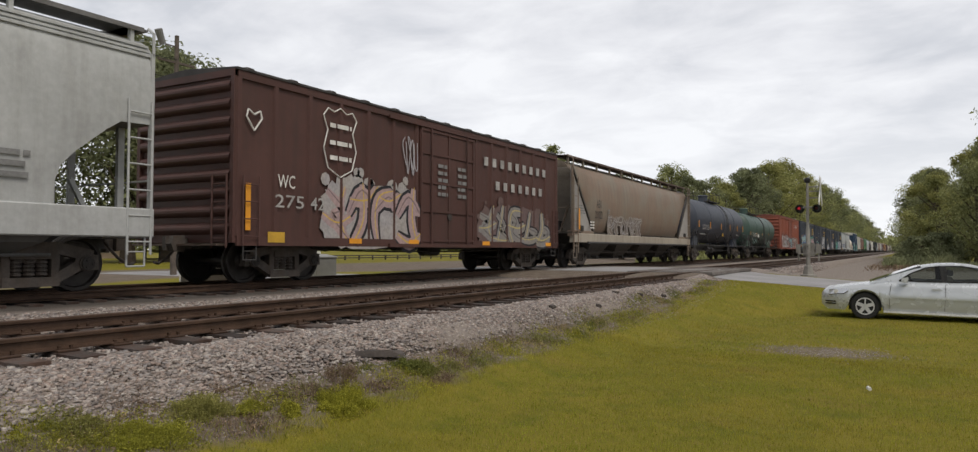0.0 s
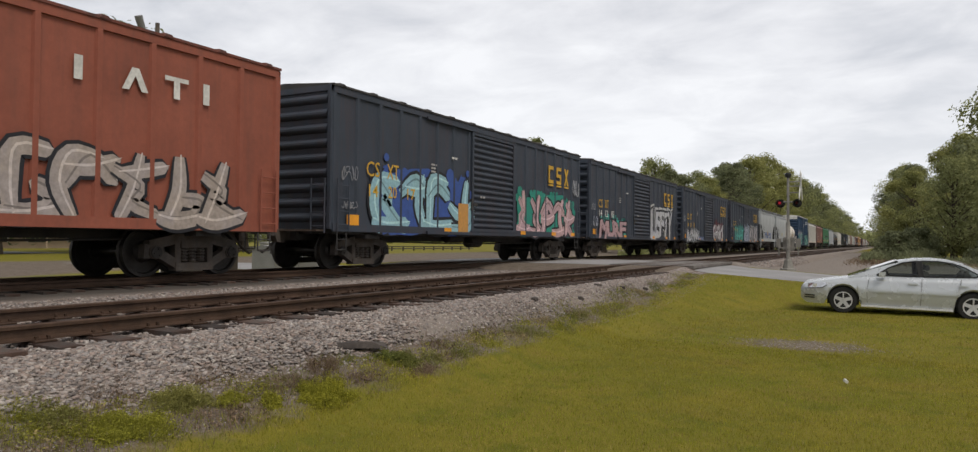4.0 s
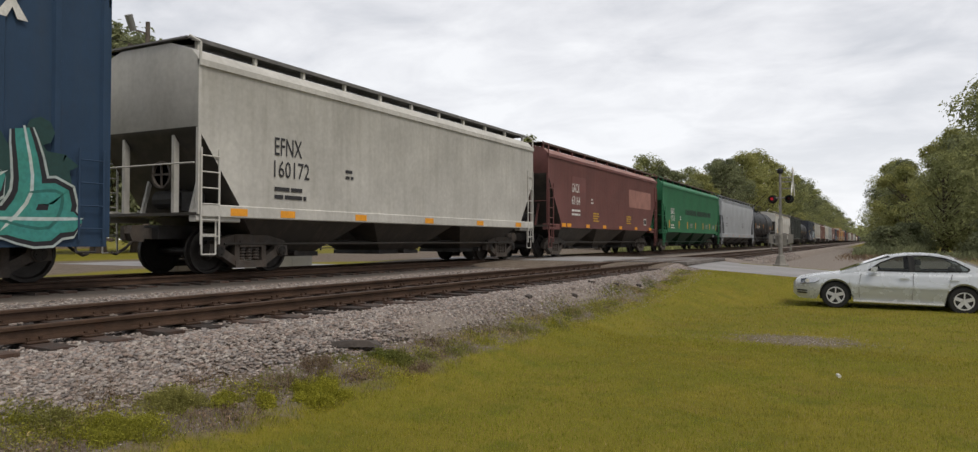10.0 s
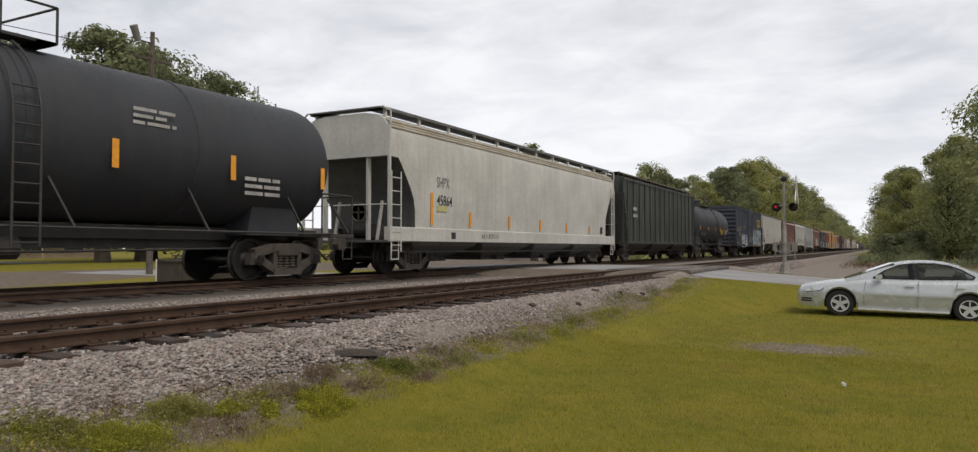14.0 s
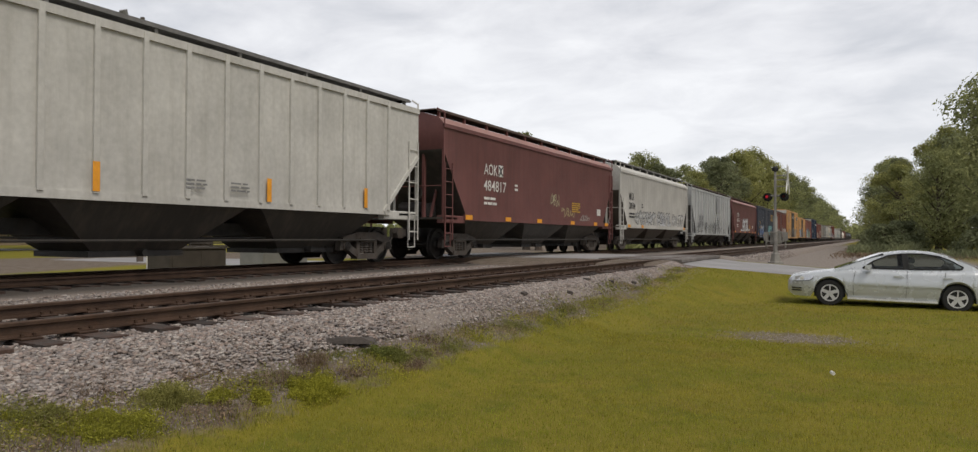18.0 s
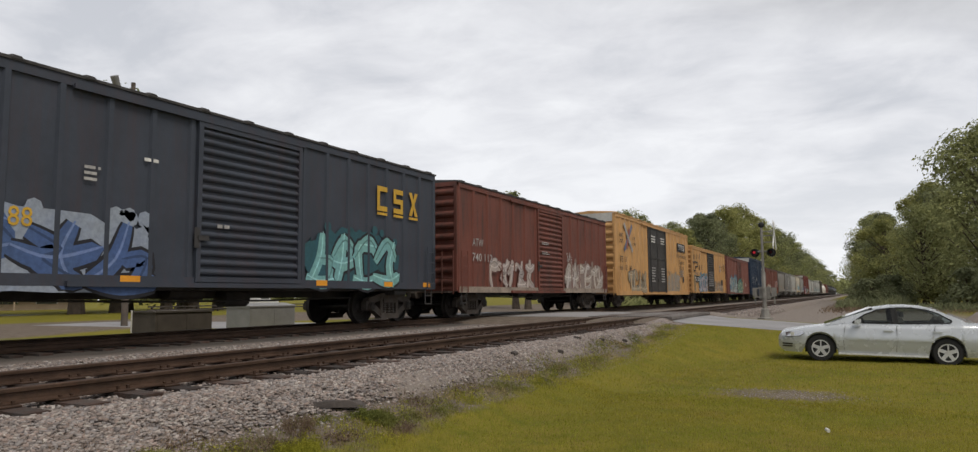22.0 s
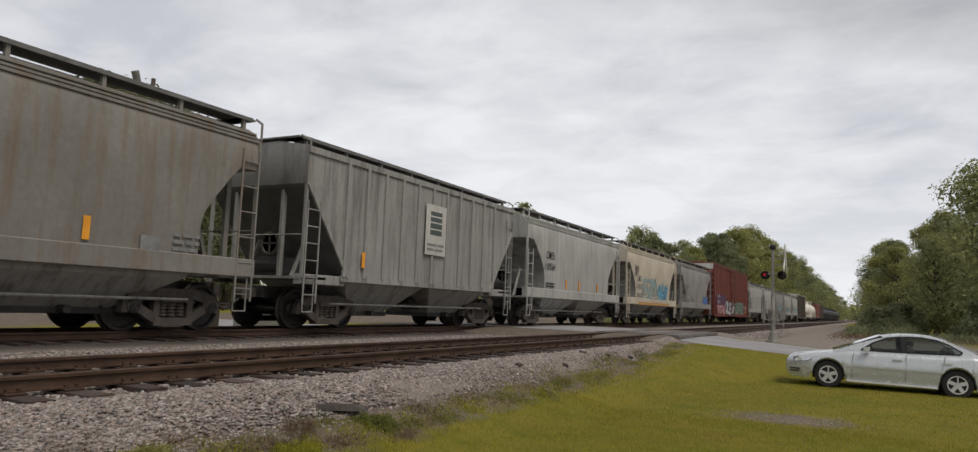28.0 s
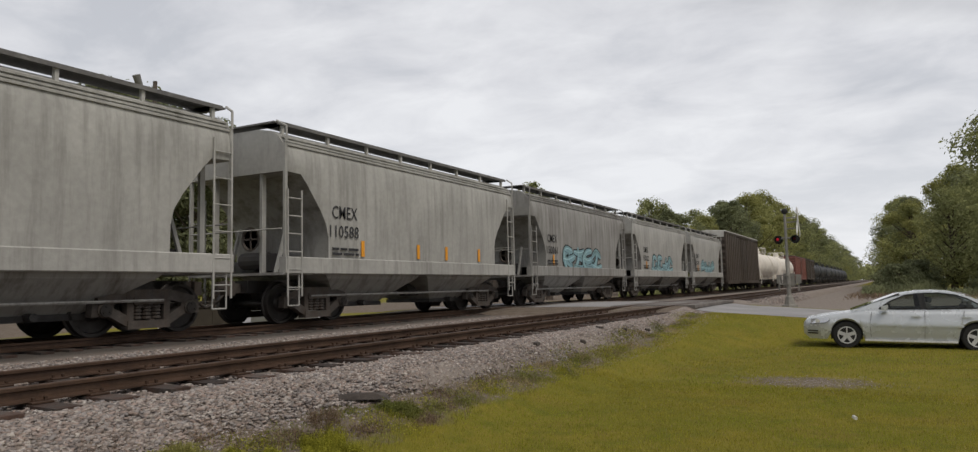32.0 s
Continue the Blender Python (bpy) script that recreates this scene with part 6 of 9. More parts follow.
c = run(boxcar("tall dark red boxcar with pink, silver and green graffiti", 19.14, 5.05, DEEP_RED, DEEP_RED, "plug", None, (-1.75, 1.1), 0.72, 8, OFFWHITE, 7, 0.1), 676.99)
for y, s, z in ((-8.43, "TI", 2.2), (-7.6, "MX", 2.2), (-8.31, "45", 1.72), (-7.5, "756", 1.72)):
    lettering(c, s, y, z, 0.5, 0.28, WHITE)
strip(c, -9.0, 1.55, 5.0, 0.9, ink(0.10, 0.045, 0.09), "graffiti", 1.549)
graffiti(c, "~~~~~~", -8.9, 0.75, 4.3, 0.95, (0.55, 0.27, 0.30), edge=(0.10, 0.02, 0.03), shine=(0.65, 0.45, 0.3), seed=131)
graffiti(c, "OLEUM", -4.4, 0.72, 5.0, 1.3, (0.50, 0.50, 0.51), seed=132, x=1.58)
graffiti(c, "DATSUN", 0.9, 0.75, 5.2, 1.15, (0.05, 0.12, 0.06), edge=(0.42, 0.45, 0.44), cloud=(0.04, 0.07, 0.045), shine=(0.5, 0.5, 0.5), seed=133)
lettering(c, "CLOSE AND LOCK DOORS", -0.85, 4.05, 1.5, 0.11, DIMWHITE, x=1.582)
lettering(c, "BEFORE MOVING CAR", -0.75, 3.88, 1.3, 0.11, DIMWHITE, x=1.582)
strip(c, 7.6, 1.3, 0.5, 0.4, OFFWHITE, "data_panel")
strip(c, 7.6, 0.95, 0.5, 0.2, YELLOWINK, "data_panel")
for at, length, num, m in ((693.87, 11.73, "150039", CEMENT), (706.85, 11.3, "110588", CEMENT), (719.56, 11.32, "150061", CEMENT_DARK), (732.56, 11.91, "150322", CEMENT), (745.26, 10.73, "130084", CEMENT)):
    c = cement_hopper("pale grey cement hopper car with dark end openings", at, length, m, num, tint=BLACKINK, strips=(-3.0, -0.5, 1.0, 3.0) if num == "110588" else (-3.6,), cut=1.45, y0=-4.1)
    if num in ("150322", "130084", "150061"):
        graffiti(c, "~~~~", -2.5, 1.4, 4.5, 0.9, (0.22, 0.36, 0.38), seed=int(num) % 97, x=1.56)
run(boxcar("tall dark brown boxcar with a pale end band", 17.6, 5.0, UMBER, OFFWHITE, "plug", None, (-1.7, 1.6), 0.75, 8, OFFWHITE, 7, 0.1), 761.6)
# the tail: tank cars and a few boxcars in the distance
at = 771.4
for k in range(12):
    if k in (2, 3):
        length = 15.6
        c = boxcar("distant brown boxcar with weathered sides", length, 4.4, (FADED_RED, UMBER)[k - 2], BLACK_ROOF, "louver", None, (-1.4, 1.6), 0.95, 6)
        gap = 1.7
    else:
        length = (15.5, 15.0, 0, 0, 14.8)[k] if k < 5 else 15.2
        c = tank("distant white tank car" if k < 2 else "distant black tank car", length, TANK_WHITE if k < 2 else SOOT_BLACK, TANK_WHITE if k < 2 else BLACK)
        gap = 2.6
    run(c, at + length / 2 + 1.0)
    at += length + gap


# ---- ground ----
def smooth(a, b, t):
    t = min(1.0, max(0.0, (t - a) / (b - a)))
    return t * t * (3 - 2 * t)


ROAD0, ROAD1 = 24.5, 31.6


def road_z(x):
    """The road climbs to the tracks and falls off on both sides."""
    if x > -5.3:
        return max(-0.15, 0.27 - 0.068 * x) if x > -5.6 else 0.65
    if x > -15.5:
        return 0.63 + (RAIL - 0.03 - 0.63) * smooth(-5.3, -5.9, x)
    return RAIL - 0.03 - 0.6 * smooth(-15.5, -24, x)


def ground_z(x, y):
    lawn = -0.006 * max(0.0, y - 2) - 0.012 * max(0, x)
    lawn = max(lawn, -0.16)
    lawn += 0.025 * noise.noise(Vector((x * 0.35, y * 0.35, 0))) + 0.01 * noise.noise(Vector((x * 1.6, y * 1.6, 3)))
    if x < -3.7:
        lawn += 0.36 * min(1.0, max(0.0, (-3.7 - x) / 1.3)) ** 1.2
    if x < -15.6:
        far = 0.05 - 0.06 * smooth(-27, -31, x) + 0.35 * smooth(-33, -46, x)
        lawn = 0.42 + (far - 0.42) * smooth(-15.6, -19, x)
    begin = 15.0 + 6.8 * smooth(-4.5, -1.5, x)
    near_road = smooth(begin, ROAD0 - 0.2, y) * (1 - smooth(ROAD1 + 0.2, 48.0, y))
    rz = road_z(x) - 0.004
    if x < -4.6:
        return lawn + (rz - lawn) * near_road
    z = lawn + (rz - lawn) * near_road
    if y > ROAD1:
        z = z + (0.32 - z) * smooth(ROAD1, ROAD1 + 6, y) * (1 - smooth(6, 16, x))
    return z


def ground_material():
    m = bpy.data.materials.new("grass_and_dirt_ground")
    m.use_nodes = True
    n, l = m.node_tree.nodes, m.node_tree.links
    b = n["Principled BSDF"]
    b.inputs["Roughness"].default_value, b.inputs["Specular IOR Level"].default_value = 0.95, 0.1
    co = n.new("ShaderNodeTexCoord").outputs["Object"]
    sp = n.new("ShaderNodeSeparateXYZ")
    l.new(co, sp.inputs[0])

    def nz(s, d=5.0, r=0.6):
        t = n.new("ShaderNodeTexNoise")
        t.inputs["Scale"].default_value, t.inputs["Detail"].default_value, t.inputs["Roughness"].default_value = s, d, r
        l.new(co, t.inputs["Vector"])
        return t.outputs["Fac"]

    def mp(f, a, b2, lo=0.0, hi=1.0):
        r = n.new("ShaderNodeMapRange")
        for k, v in enumerate((a, b2, lo, hi)):
            r.inputs[k + 1].default_value = v
        l.new(f, r.inputs[0])
        return r.outputs[0]

    def op(o, a, b2):
        x = n.new("ShaderNodeMath")
        x.operation = o
        for k, v in ((0, a), (1, b2)):
            if isinstance(v, (int, float)):
                x.inputs[k].default_value = v
            else:
                l.new(v, x.inputs[k])
        return x.outputs[0]

    def mx(f, a, b2):
        x = n.new("ShaderNodeMix")
        x.data_type = "RGBA"
        for k, v in ((0, f), (6, a), (7, b2)):
            if isinstance(v, tuple):
                x.inputs[k].default_value = (*v, 1)
            elif isinstance(v, (int, float)):
                x.inputs[k].default_value = v
            else:
                l.new(v, x.inputs[k])
        return x.outputs[2]

    grass = mx(mp(nz(0.5), 0.35, 0.65), (0.148, 0.142, 0.018), (0.21, 0.175, 0.027))
    grass = mx(mp(nz(1.7, 7.0), 0.5, 0.68, 0, 0.75), grass, (0.105, 0.118, 0.015))
    grass = mx(mp(nz(7.0), 0.52, 0.7, 0, 0.55), grass, (0.235, 0.185, 0.035))
    grass = mx(mp(nz(0.8, 6.0), 0.56, 0.68, 0, 0.5), grass, (0.205, 0.145, 0.04))
    grass = mx(mp(nz(55.0), 0.5, 0.7, 0, 0.6), grass, (0.085, 0.09, 0.014))
    dirt = mx(mp(nz(3.0), 0.4, 0.62), (0.115, 0.09, 0.07), (0.165, 0.135, 0.108))
    dirt = mx(mp(nz(30.0), 0.5, 0.7, 0, 0.8), dirt, (0.24, 0.21, 0.185))
    # worn shoulder beside the ballast, ditch beyond the line, bare patch on the lawn, gravel past the road
    wob = mp(nz(0.9, 6.0), 0.0, 1.0, -0.9, 0.9)
    wob2 = mp(nz(2.2, 6.0), 0.0, 1.0, -0.45, 0.45)
    shoulder = mp(op("ADD", op("ADD", sp.outputs[0], wob2), op("MULTIPLY", op("MINIMUM", op("MAXIMUM", op("SUBTRACT", sp.outputs[1], 4.0), 0.0), 18.0), 0.036)), -4.2, -4.42)
    shoulder = op("MULTIPLY", shoulder, mp(sp.outputs[0], -16.6, -15.8))
    ditch = op("MULTIPLY", mp(op("ADD", sp.outputs[0], wob), -29.5, -31.0), mp(op("ADD", sp.outputs[0], wob), -45.0, -43.5))
    px, py = op("DIVIDE", op("ADD", sp.outputs[0], 1.15), 1.0), op("DIVIDE", op("SUBTRACT", sp.outputs[1], 12.9), 0.75)
    d = op("ADD", op("MULTIPLY", px, px), op("MULTIPLY", py, py))
    patch = mp(op("ADD", d, mp(nz(2.5, 6.0), 0.0, 1.0, -1.6, 1.6)), 1.2, 0.35, 0.0, 0.85)
    gravel = op("MULTIPLY", mp(sp.outputs[1], 31.8, 32.6), mp(op("ADD", sp.outputs[0], wob), 6.0, 4.0))
    gravel = op("MULTIPLY", gravel, mp(sp.outputs[1], 190.0, 120.0))
    gravel = op("MULTIPLY", gravel, mp(sp.outputs[0], -16.6, -15.8))
    dirt = mx(gravel, dirt, mx(mp(nz(9.0), 0.4, 0.65), (0.19, 0.16, 0.14), (0.27, 0.24, 0.215)))
    f = op("MAXIMUM", op("MAXIMUM", shoulder, ditch), op("MAXIMUM", patch, gravel))
    col = mx(f, grass, dirt)
    l.new(col, b.inputs["Base Color"])
    bp = n.new("ShaderNodeBump")
    bp.inputs["Strength"].default_value, bp.inputs["Distance"].default_value = 0.7, 0.03
    l.new(nz(45.0, 4.0), bp.inputs["Height"])
    l.new(bp.outputs[0], b.inputs["Normal"])
    return m


def sheet(xs, ys, fz, name, mat):
    v = [(x, y, fz(x, y)) for y in ys for x in xs]
    nx = len(xs)
    f = [(j * nx + i, j * nx + i + 1, (j + 1) * nx + i + 1, (j + 1) * nx + i) for j in range(len(ys) - 1) for i in range(nx - 1)]
    me = bpy.data.meshes.new(name)
    me.from_pydata(v, [], f)
    me.materials.append(mat)
    me.polygons.foreach_set("use_smooth", [True] * len(f))
    return me


def frange(a, b, s):
    return [a + s * k for k in range(int(round((b - a) / s)) + 1)]


GROUND = ground_material()
xs = [-2500, -900, -400, -200, -120, -85] + frange(-70, -20, 2.5) + frange(-19.5, -8, 0.5) + frange(-7.5, 8, 0.25) + [9, 10, 12, 14, 17, 20, 25, 32, 45, 70, 120, 300, 900, 2500]
ys = [-2500, -800, -300, -120, -60, -30, -15, -8] + frange(-5, 50, 0.5) + [52, 55, 60, 66, 75, 90, 110, 140, 200, 300, 500, 900, 2500]
tagged(new("ground", sheet(xs, ys, ground_z, "ground", GROUND)), "mown grass ground with bare dirt beside the railway", "ground", kind="structure")

# trackbed: one raised ballast bed under both tracks
BED_PROFILE = [(-16.9, 0.30), (-15.9, 0.46), (-14.75, RAIL - 0.18), (-11.3, RAIL - 0.18), (-10.6, RAIL - 0.2), (-9.4, RAIL - 0.2), (-8.6, RAIL - 0.186), (-5.62, RAIL - 0.184), (-5.42, RAIL - 0.25), (-5.2, 0.46), (-5.05, 0.36), (-4.9, 0.12), (-4.5, -0.1)]


def bed_z(x):
    for (a, za), (b, zb) in zip(BED_PROFILE, BED_PROFILE[1:]):
        if a <= x <= b:
            return za + (zb - za) * (x - a) / (b - a)
    return -1.0


bx = frange(-16.9, -4.5, 0.2)
by = [-900, -300, -100, -50] + frange(-25, 60, 0.5) + [65, 70, 80, 100, 150, 250, 400, 700, 1200]
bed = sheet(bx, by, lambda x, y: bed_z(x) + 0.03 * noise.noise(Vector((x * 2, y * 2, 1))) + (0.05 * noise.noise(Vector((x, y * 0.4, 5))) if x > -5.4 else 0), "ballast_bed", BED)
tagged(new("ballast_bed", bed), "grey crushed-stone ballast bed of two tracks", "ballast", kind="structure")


# ---- rails and ties ----
def rail_section():
    return [(-0.07, 0), (0.07, 0), (0.07, 0.012), (0.014, 0.03), (0.010, 0.088), (0.036, 0.098), (0.036, 0.124), (0.028, 0.132), (-0.028, 0.132), (-0.036, 0.124), (-0.036, 0.098), (-0.010, 0.088), (-0.014, 0.03), (-0.07, 0.012)]


tie_mesh = Geo().slab(-1.3, 1.3, -0.115, 0.115, -0.17, 0.0, 0.0).mesh("tie", TIEWOOD)
tie_mesh2 = Geo().add([(x, y + 0.02 * math.sin(3 * x), z) for z in (-0.17, 0) for y in (-0.11, 0.11) for x in (-1.3, -0.4, 0.5, 1.3)],
                      [(0, 4, 5, 1), (1, 5, 6, 2), (2, 6, 7, 3), (8, 9, 13, 12), (9, 10, 14, 13), (10, 11, 15, 14), (0, 1, 9, 8), (1, 2, 10, 9), (2, 3, 11, 10), (4, 12, 13, 5), (5, 13, 14, 6), (6, 14, 15, 7), (0, 8, 12, 4), (3, 7, 15, 11)]).mesh("tie", TIEWOOD)
plate_g = Geo().slab(-0.17, 0.17, -0.09, 0.09, 0, 0.018, 0.004)
for sx in (-0.11, 0.11):
    for sy in (-0.05, 0.05):
        plate_g.box(sx - 0.012, sx + 0.012, sy - 0.012, sy + 0.012, 0.018, 0.05)
plate_mesh = plate_g.mesh("tie_plate", RAILTOP)
rr = random.Random(4)
for label, cx, y0, n in (("near railway track with rusty rails on timber ties", NEAR_X, -6.0, 120), ("railway track that carries the freight train", TRAIN_X, -8.0, 110)):
    track = thing("railway_track", label, "railway track", pose(cx, 0, RAIL - 0.144), kind="structure")
    for s in (-1, 1):
        g = Geo().loft([[(s * 0.753 + x, y, z + 0.012) for x, z in rail_section()] for y in (-900, -30, 0, 30, 1200)])
        part("rail", g, RAILTOP, track)
    for k in range(n):
        y = y0 + k * 0.535 + rr.uniform(-0.04, 0.04)
        if ROAD0 - 0.2 < y < ROAD1 + 0.2:
            continue
        tie = part("tie", tie_mesh if k % 2 else tie_mesh2, None, track, at=pose(rr.uniform(-0.06, 0.06), y, rr.uniform(-0.008, 0.006), 0, rr.uniform(-0.3, 0.3), rr.uniform(-1.6, 1.6)))
        if cx == NEAR_X and k < 60:
            for s in (-1, 1):
                part("tie_plate", plate_mesh, None, tie, at=(s * 0.753, 0, 0.002))
    g = Geo()
    for k in range(900):
        y = y0 + (k + n) * 0.535
        g.box(-1.3 + rr.uniform(-0.05, 0.05), 1.3 + rr.uniform(-0.05, 0.05), y - 0.11, y + 0.11, -0.15, -0.005)
    tagged(part("far_ties", g, TIEWOOD, track), kind="stuff")


# ---- loose stones ----
def stones(name, count, where, size, seed, mat, label):
    r = np.random.RandomState(seed)
    base = np.array([(-1, -1, -1), (1, -1, -1), (1, 1, -1), (-1, 1, -1), (-1, -1, 1), (1, -1, 1), (1, 1, 1), (-1, 1, 1)]) * 0.72
    tri = np.array([(0, 2, 1), (0, 3, 2), (4, 5, 6), (4, 6, 7), (0, 1, 5), (0, 5, 4), (1, 2, 6), (1, 6, 5), (2, 3, 7), (2, 7, 6), (3, 0, 4), (3, 4, 7)])
    pos = where(r, count)
    count = len(pos)
    s = r.uniform(size[0], size[1], (count, 1)) * r.uniform(0.6, 1.3, (count, 3)) * np.array([1, 1, 0.52])
    jit = r.uniform(0.45, 1.35, (count, 8, 3))
    v = base[None] * jit * s[:, None]
    a = r.uniform(0, 2 * np.pi, count)
    c, sn = np.cos(a)[:, None], np.sin(a)[:, None]
    v = np.stack([v[..., 0] * c - v[..., 1] * sn, v[..., 0] * sn + v[..., 1] * c, v[..., 2] + 0.45 * (r.uniform(-1, 1, (count, 1)) * v[..., 0])], -1) + pos[:, None]
    f = (tri[None] + (np.arange(count) * 8)[:, None, None]).reshape(-1, 3)
    me = bpy.data.meshes.new(name)
    me.vertices.add(count * 8)
    me.vertices.foreach_set("co", v.reshape(-1).astype(np.float32))
    me.loops.add(len(f) * 3)
    me.loops.foreach_set("vertex_index", f.reshape(-1).astype(np.int32))
    me.polygons.add(len(f))
    me.polygons.foreach_set("loop_start", (np.arange(len(f)) * 3).astype(np.int32))
    me.materials.append(mat)
    me.update(calc_edges=True)
    return tagged(new(name, me), label, "ballast", kind="stuff")


def along(r, n, x0, x1, y0, y1, power=2.0):
    x = r.uniform(x0, x1, n)
    y = y0 + (y1 - y0) * r.uniform(0, 1, n) ** power
    z = np.array([bed_z(a) for a in x]) + r.uniform(-0.005, 0.012, n)
    keep = (y < ROAD0 - 0.2) | (y > ROAD1 + 0.2)
    return np.stack([x, y, z], 1)[keep]


def shoulder_spot(r, n):
    p = along(r, n, -5.75, -4.7, 1.6, 24.3, 1.35)
    p[:, 2] = np.maximum(p[:, 2], [ground_z(a, b) for a, b in p[:, :2]])
    edge = np.interp(p[:, 1], (2.8, 3.6, 4.9, 6.9, 10, 17), (-5.1, -5.0, -5.02, -5.08, -5.15, -5.25)) - 0.16 + 0.42 * r.uniform(0, 1, len(p)) ** 2.6 + 0.06 * np.sin(p[:, 1] * 2.2)
    return p[p[:, 0] < edge]


stones("ballast_stones", 62000, shoulder_spot, (0.013, 0.031), 1, STONE, "loose grey crushed stones on the ballast shoulder")
stones("ballast_stones", 17000, lambda r, n: along(r, n, -8.4, -5.55, 1.5, 24.3, 1.4), (0.014, 0.03), 2, STONE, "grey crushed stones between the ties")
stones("ballast_stones", 12000, lambda r, n: along(r, n, -10.75, -8.3, 2.0, 24.3, 1.4), (0.014, 0.032), 3, STONE, "grey crushed stones between the two tracks")
stones("ballast_stones", 5000, lambda r, n: along(r, n, -6.0, -4.4, 31.8, 60, 1.4), (0.025, 0.05), 4, STONE, "grey crushed stones past the road crossing")


def shoulder_grit(r, n):
    x = r.uniform(-5.1, -4.4, n)
    y = 1.5 + 22 * r.uniform(0, 1, n) ** 1.3
    return np.stack([x, y, np.array([max(bed_z(a), ground_z(a, b)) for a, b in zip(x, y)])], 1)


stones("grit", 6000, shoulder_grit, (0.005, 0.012), 5, STONE, "scattered grit on the bare dirt beside the ballast")


def patch_grit(r, n):
    x, y = r.normal(-1.1, 0.6, n), r.normal(12.9, 0.45, n)
    return np.stack([x, y, np.array([ground_z(a, b) for a, b in zip(x, y)])], 1)


stones("grit", 1100, patch_grit, (0.006, 0.014), 6, STONE, "pale stones on a bare patch of the lawn")

# ---- road crossing ----
rx = frange(-40, -15.5, 1.0) + frange(-15, 8, 0.5) + [10, 14, 20, 30, 60, 120]
road = sheet(rx, frange(ROAD0, ROAD1, 0.71), lambda x, y: road_z(x) + 0.02 - 0.006 * abs(y - 28) + 0.006 * noise.noise(Vector((x, y, 9))), "road", ASPHALT)
tagged(new("road", road), "worn grey asphalt road that climbs over the tracks", "road", kind="structure")
crossing = thing("level_crossing", "dark timber deck of the level crossing between the rails", "level crossing")
PANEL = material("crossing_timber_panel", (0.14, 0.125, 0.115), 0.9, 0, 0.3, 3, 40, bump=0.4, rnd=0.2)
for cx in (NEAR_X, TRAIN_X):
    for a, b in ((-1.45, -0.83), (-0.66, 0.66), (0.83, 1.45)):
        for k in range(3):
            y0 = ROAD0 + 0.05 + k * (ROAD1 - ROAD0) / 3
            part("crossing_panel", Geo().slab(cx + a, cx + b, y0, y0 + (ROAD1 - ROAD0) / 3 - 0.04, RAIL - 0.12, RAIL - 0.012, 0.01), PANEL, crossing)
road2 = sheet([-86, -80, -74, -68, -64], frange(-400, 600, 20.0), lambda x, y: 0.28, "street", STREET)
tagged(new("street", road2), "pale asphalt street beyond the railway", "road", kind="structure")

# ---- crossing signal ----
SX, SY = -3.84, 36.0
SZ = ground_z(SX, SY)
GALV = material("galvanised_mast_metal", (0.24, 0.23, 0.205), 0.6, 0.2, 0.2, 3, 20, rust=0.08)
BLACKM = material("flat_black_signal_metal", (0.015, 0.015, 0.015), 0.7)
REDLENS = material("lit_red_lens", (0.75, 0.04, 0.06), 0.3, glow=0.22)
DULLLENS = material("unlit_red_lens", (0.12, 0.012, 0.014), 0.3)
sig = thing("crossing_signal", "grey level-crossing signal mast with red lamps and a crossbuck", "signal", pose(SX, SY, SZ))
g = Geo().lathe([(-0.1, 0.36), (0.12, 0.34), (0.14, 0.24), (0.5, 0.16), (0.55, 0.1)], "z", 8)
part("base", g, GALV, sig)
part("mast", Geo().lathe([(0.1, 0.095), (2.2, 0.095), (2.25, 0.065), (4.3, 0.055)], "z", 12), GALV, sig, angle=40)
part("bell", Geo().lathe([(4.28, 0.05), (4.33, 0.13), (4.45, 0.14), (4.52, 0.08), (4.54, 0.02)], "z", 14), BLACKM, sig, angle=40)
g = Geo().tube((-0.5, 0, 3.17), (0.5, 0, 3.17), 0.04, 8)
part("lamp_arm", g, GALV, sig)
for s in (-1, 1):
    head = part("lamp_head", Geo().lathe([(-0.05, 0.17), (-0.03, 0.17), (-0.03, 0.11), (0.18, 0.1)], "y", 18, (s * 0.36, 0, 3.13)), BLACKM, sig)
    part("hood", Geo().lathe([(-0.30, 0.135), (-0.05, 0.13), (-0.05, 0.118), (-0.30, 0.125), (-0.30, 0.135)], "y", 16, (s * 0.36, 0, 3.13), caps=False), BLACKM, head)
    part("lens", Geo().lathe([(-0.075, 0.02), (-0.07, 0.045), (-0.05, 0.068)], "y", 16, (s * 0.36, 0, 3.13)), REDLENS if s < 0 else DULLLENS, head, "glowing red lens" if s < 0 else "dark unlit red lens")
    head2 = part("lamp_head", Geo().lathe([(-0.18, 0.1), (0.03, 0.12), (0.03, 0.2), (0.05, 0.2)], "y", 18, (s * 0.36, 0.32, 3.13)), BLACKM, sig)
cb = material("white_crossbuck_board", (0.62, 0.62, 0.60), 0.6, var=0.2, rust=0.1)
g = Geo().bar((0.52, -0.5, 3.3), (0.52, 0.5, 4.5), 0.03, 0.2)
part("crossbuck_board", g, cb, sig)
g = Geo().bar((0.555, 0.5, 3.3), (0.555, -0.5, 4.5), 0.03, 0.2)
part("crossbuck_board", g, cb, sig)
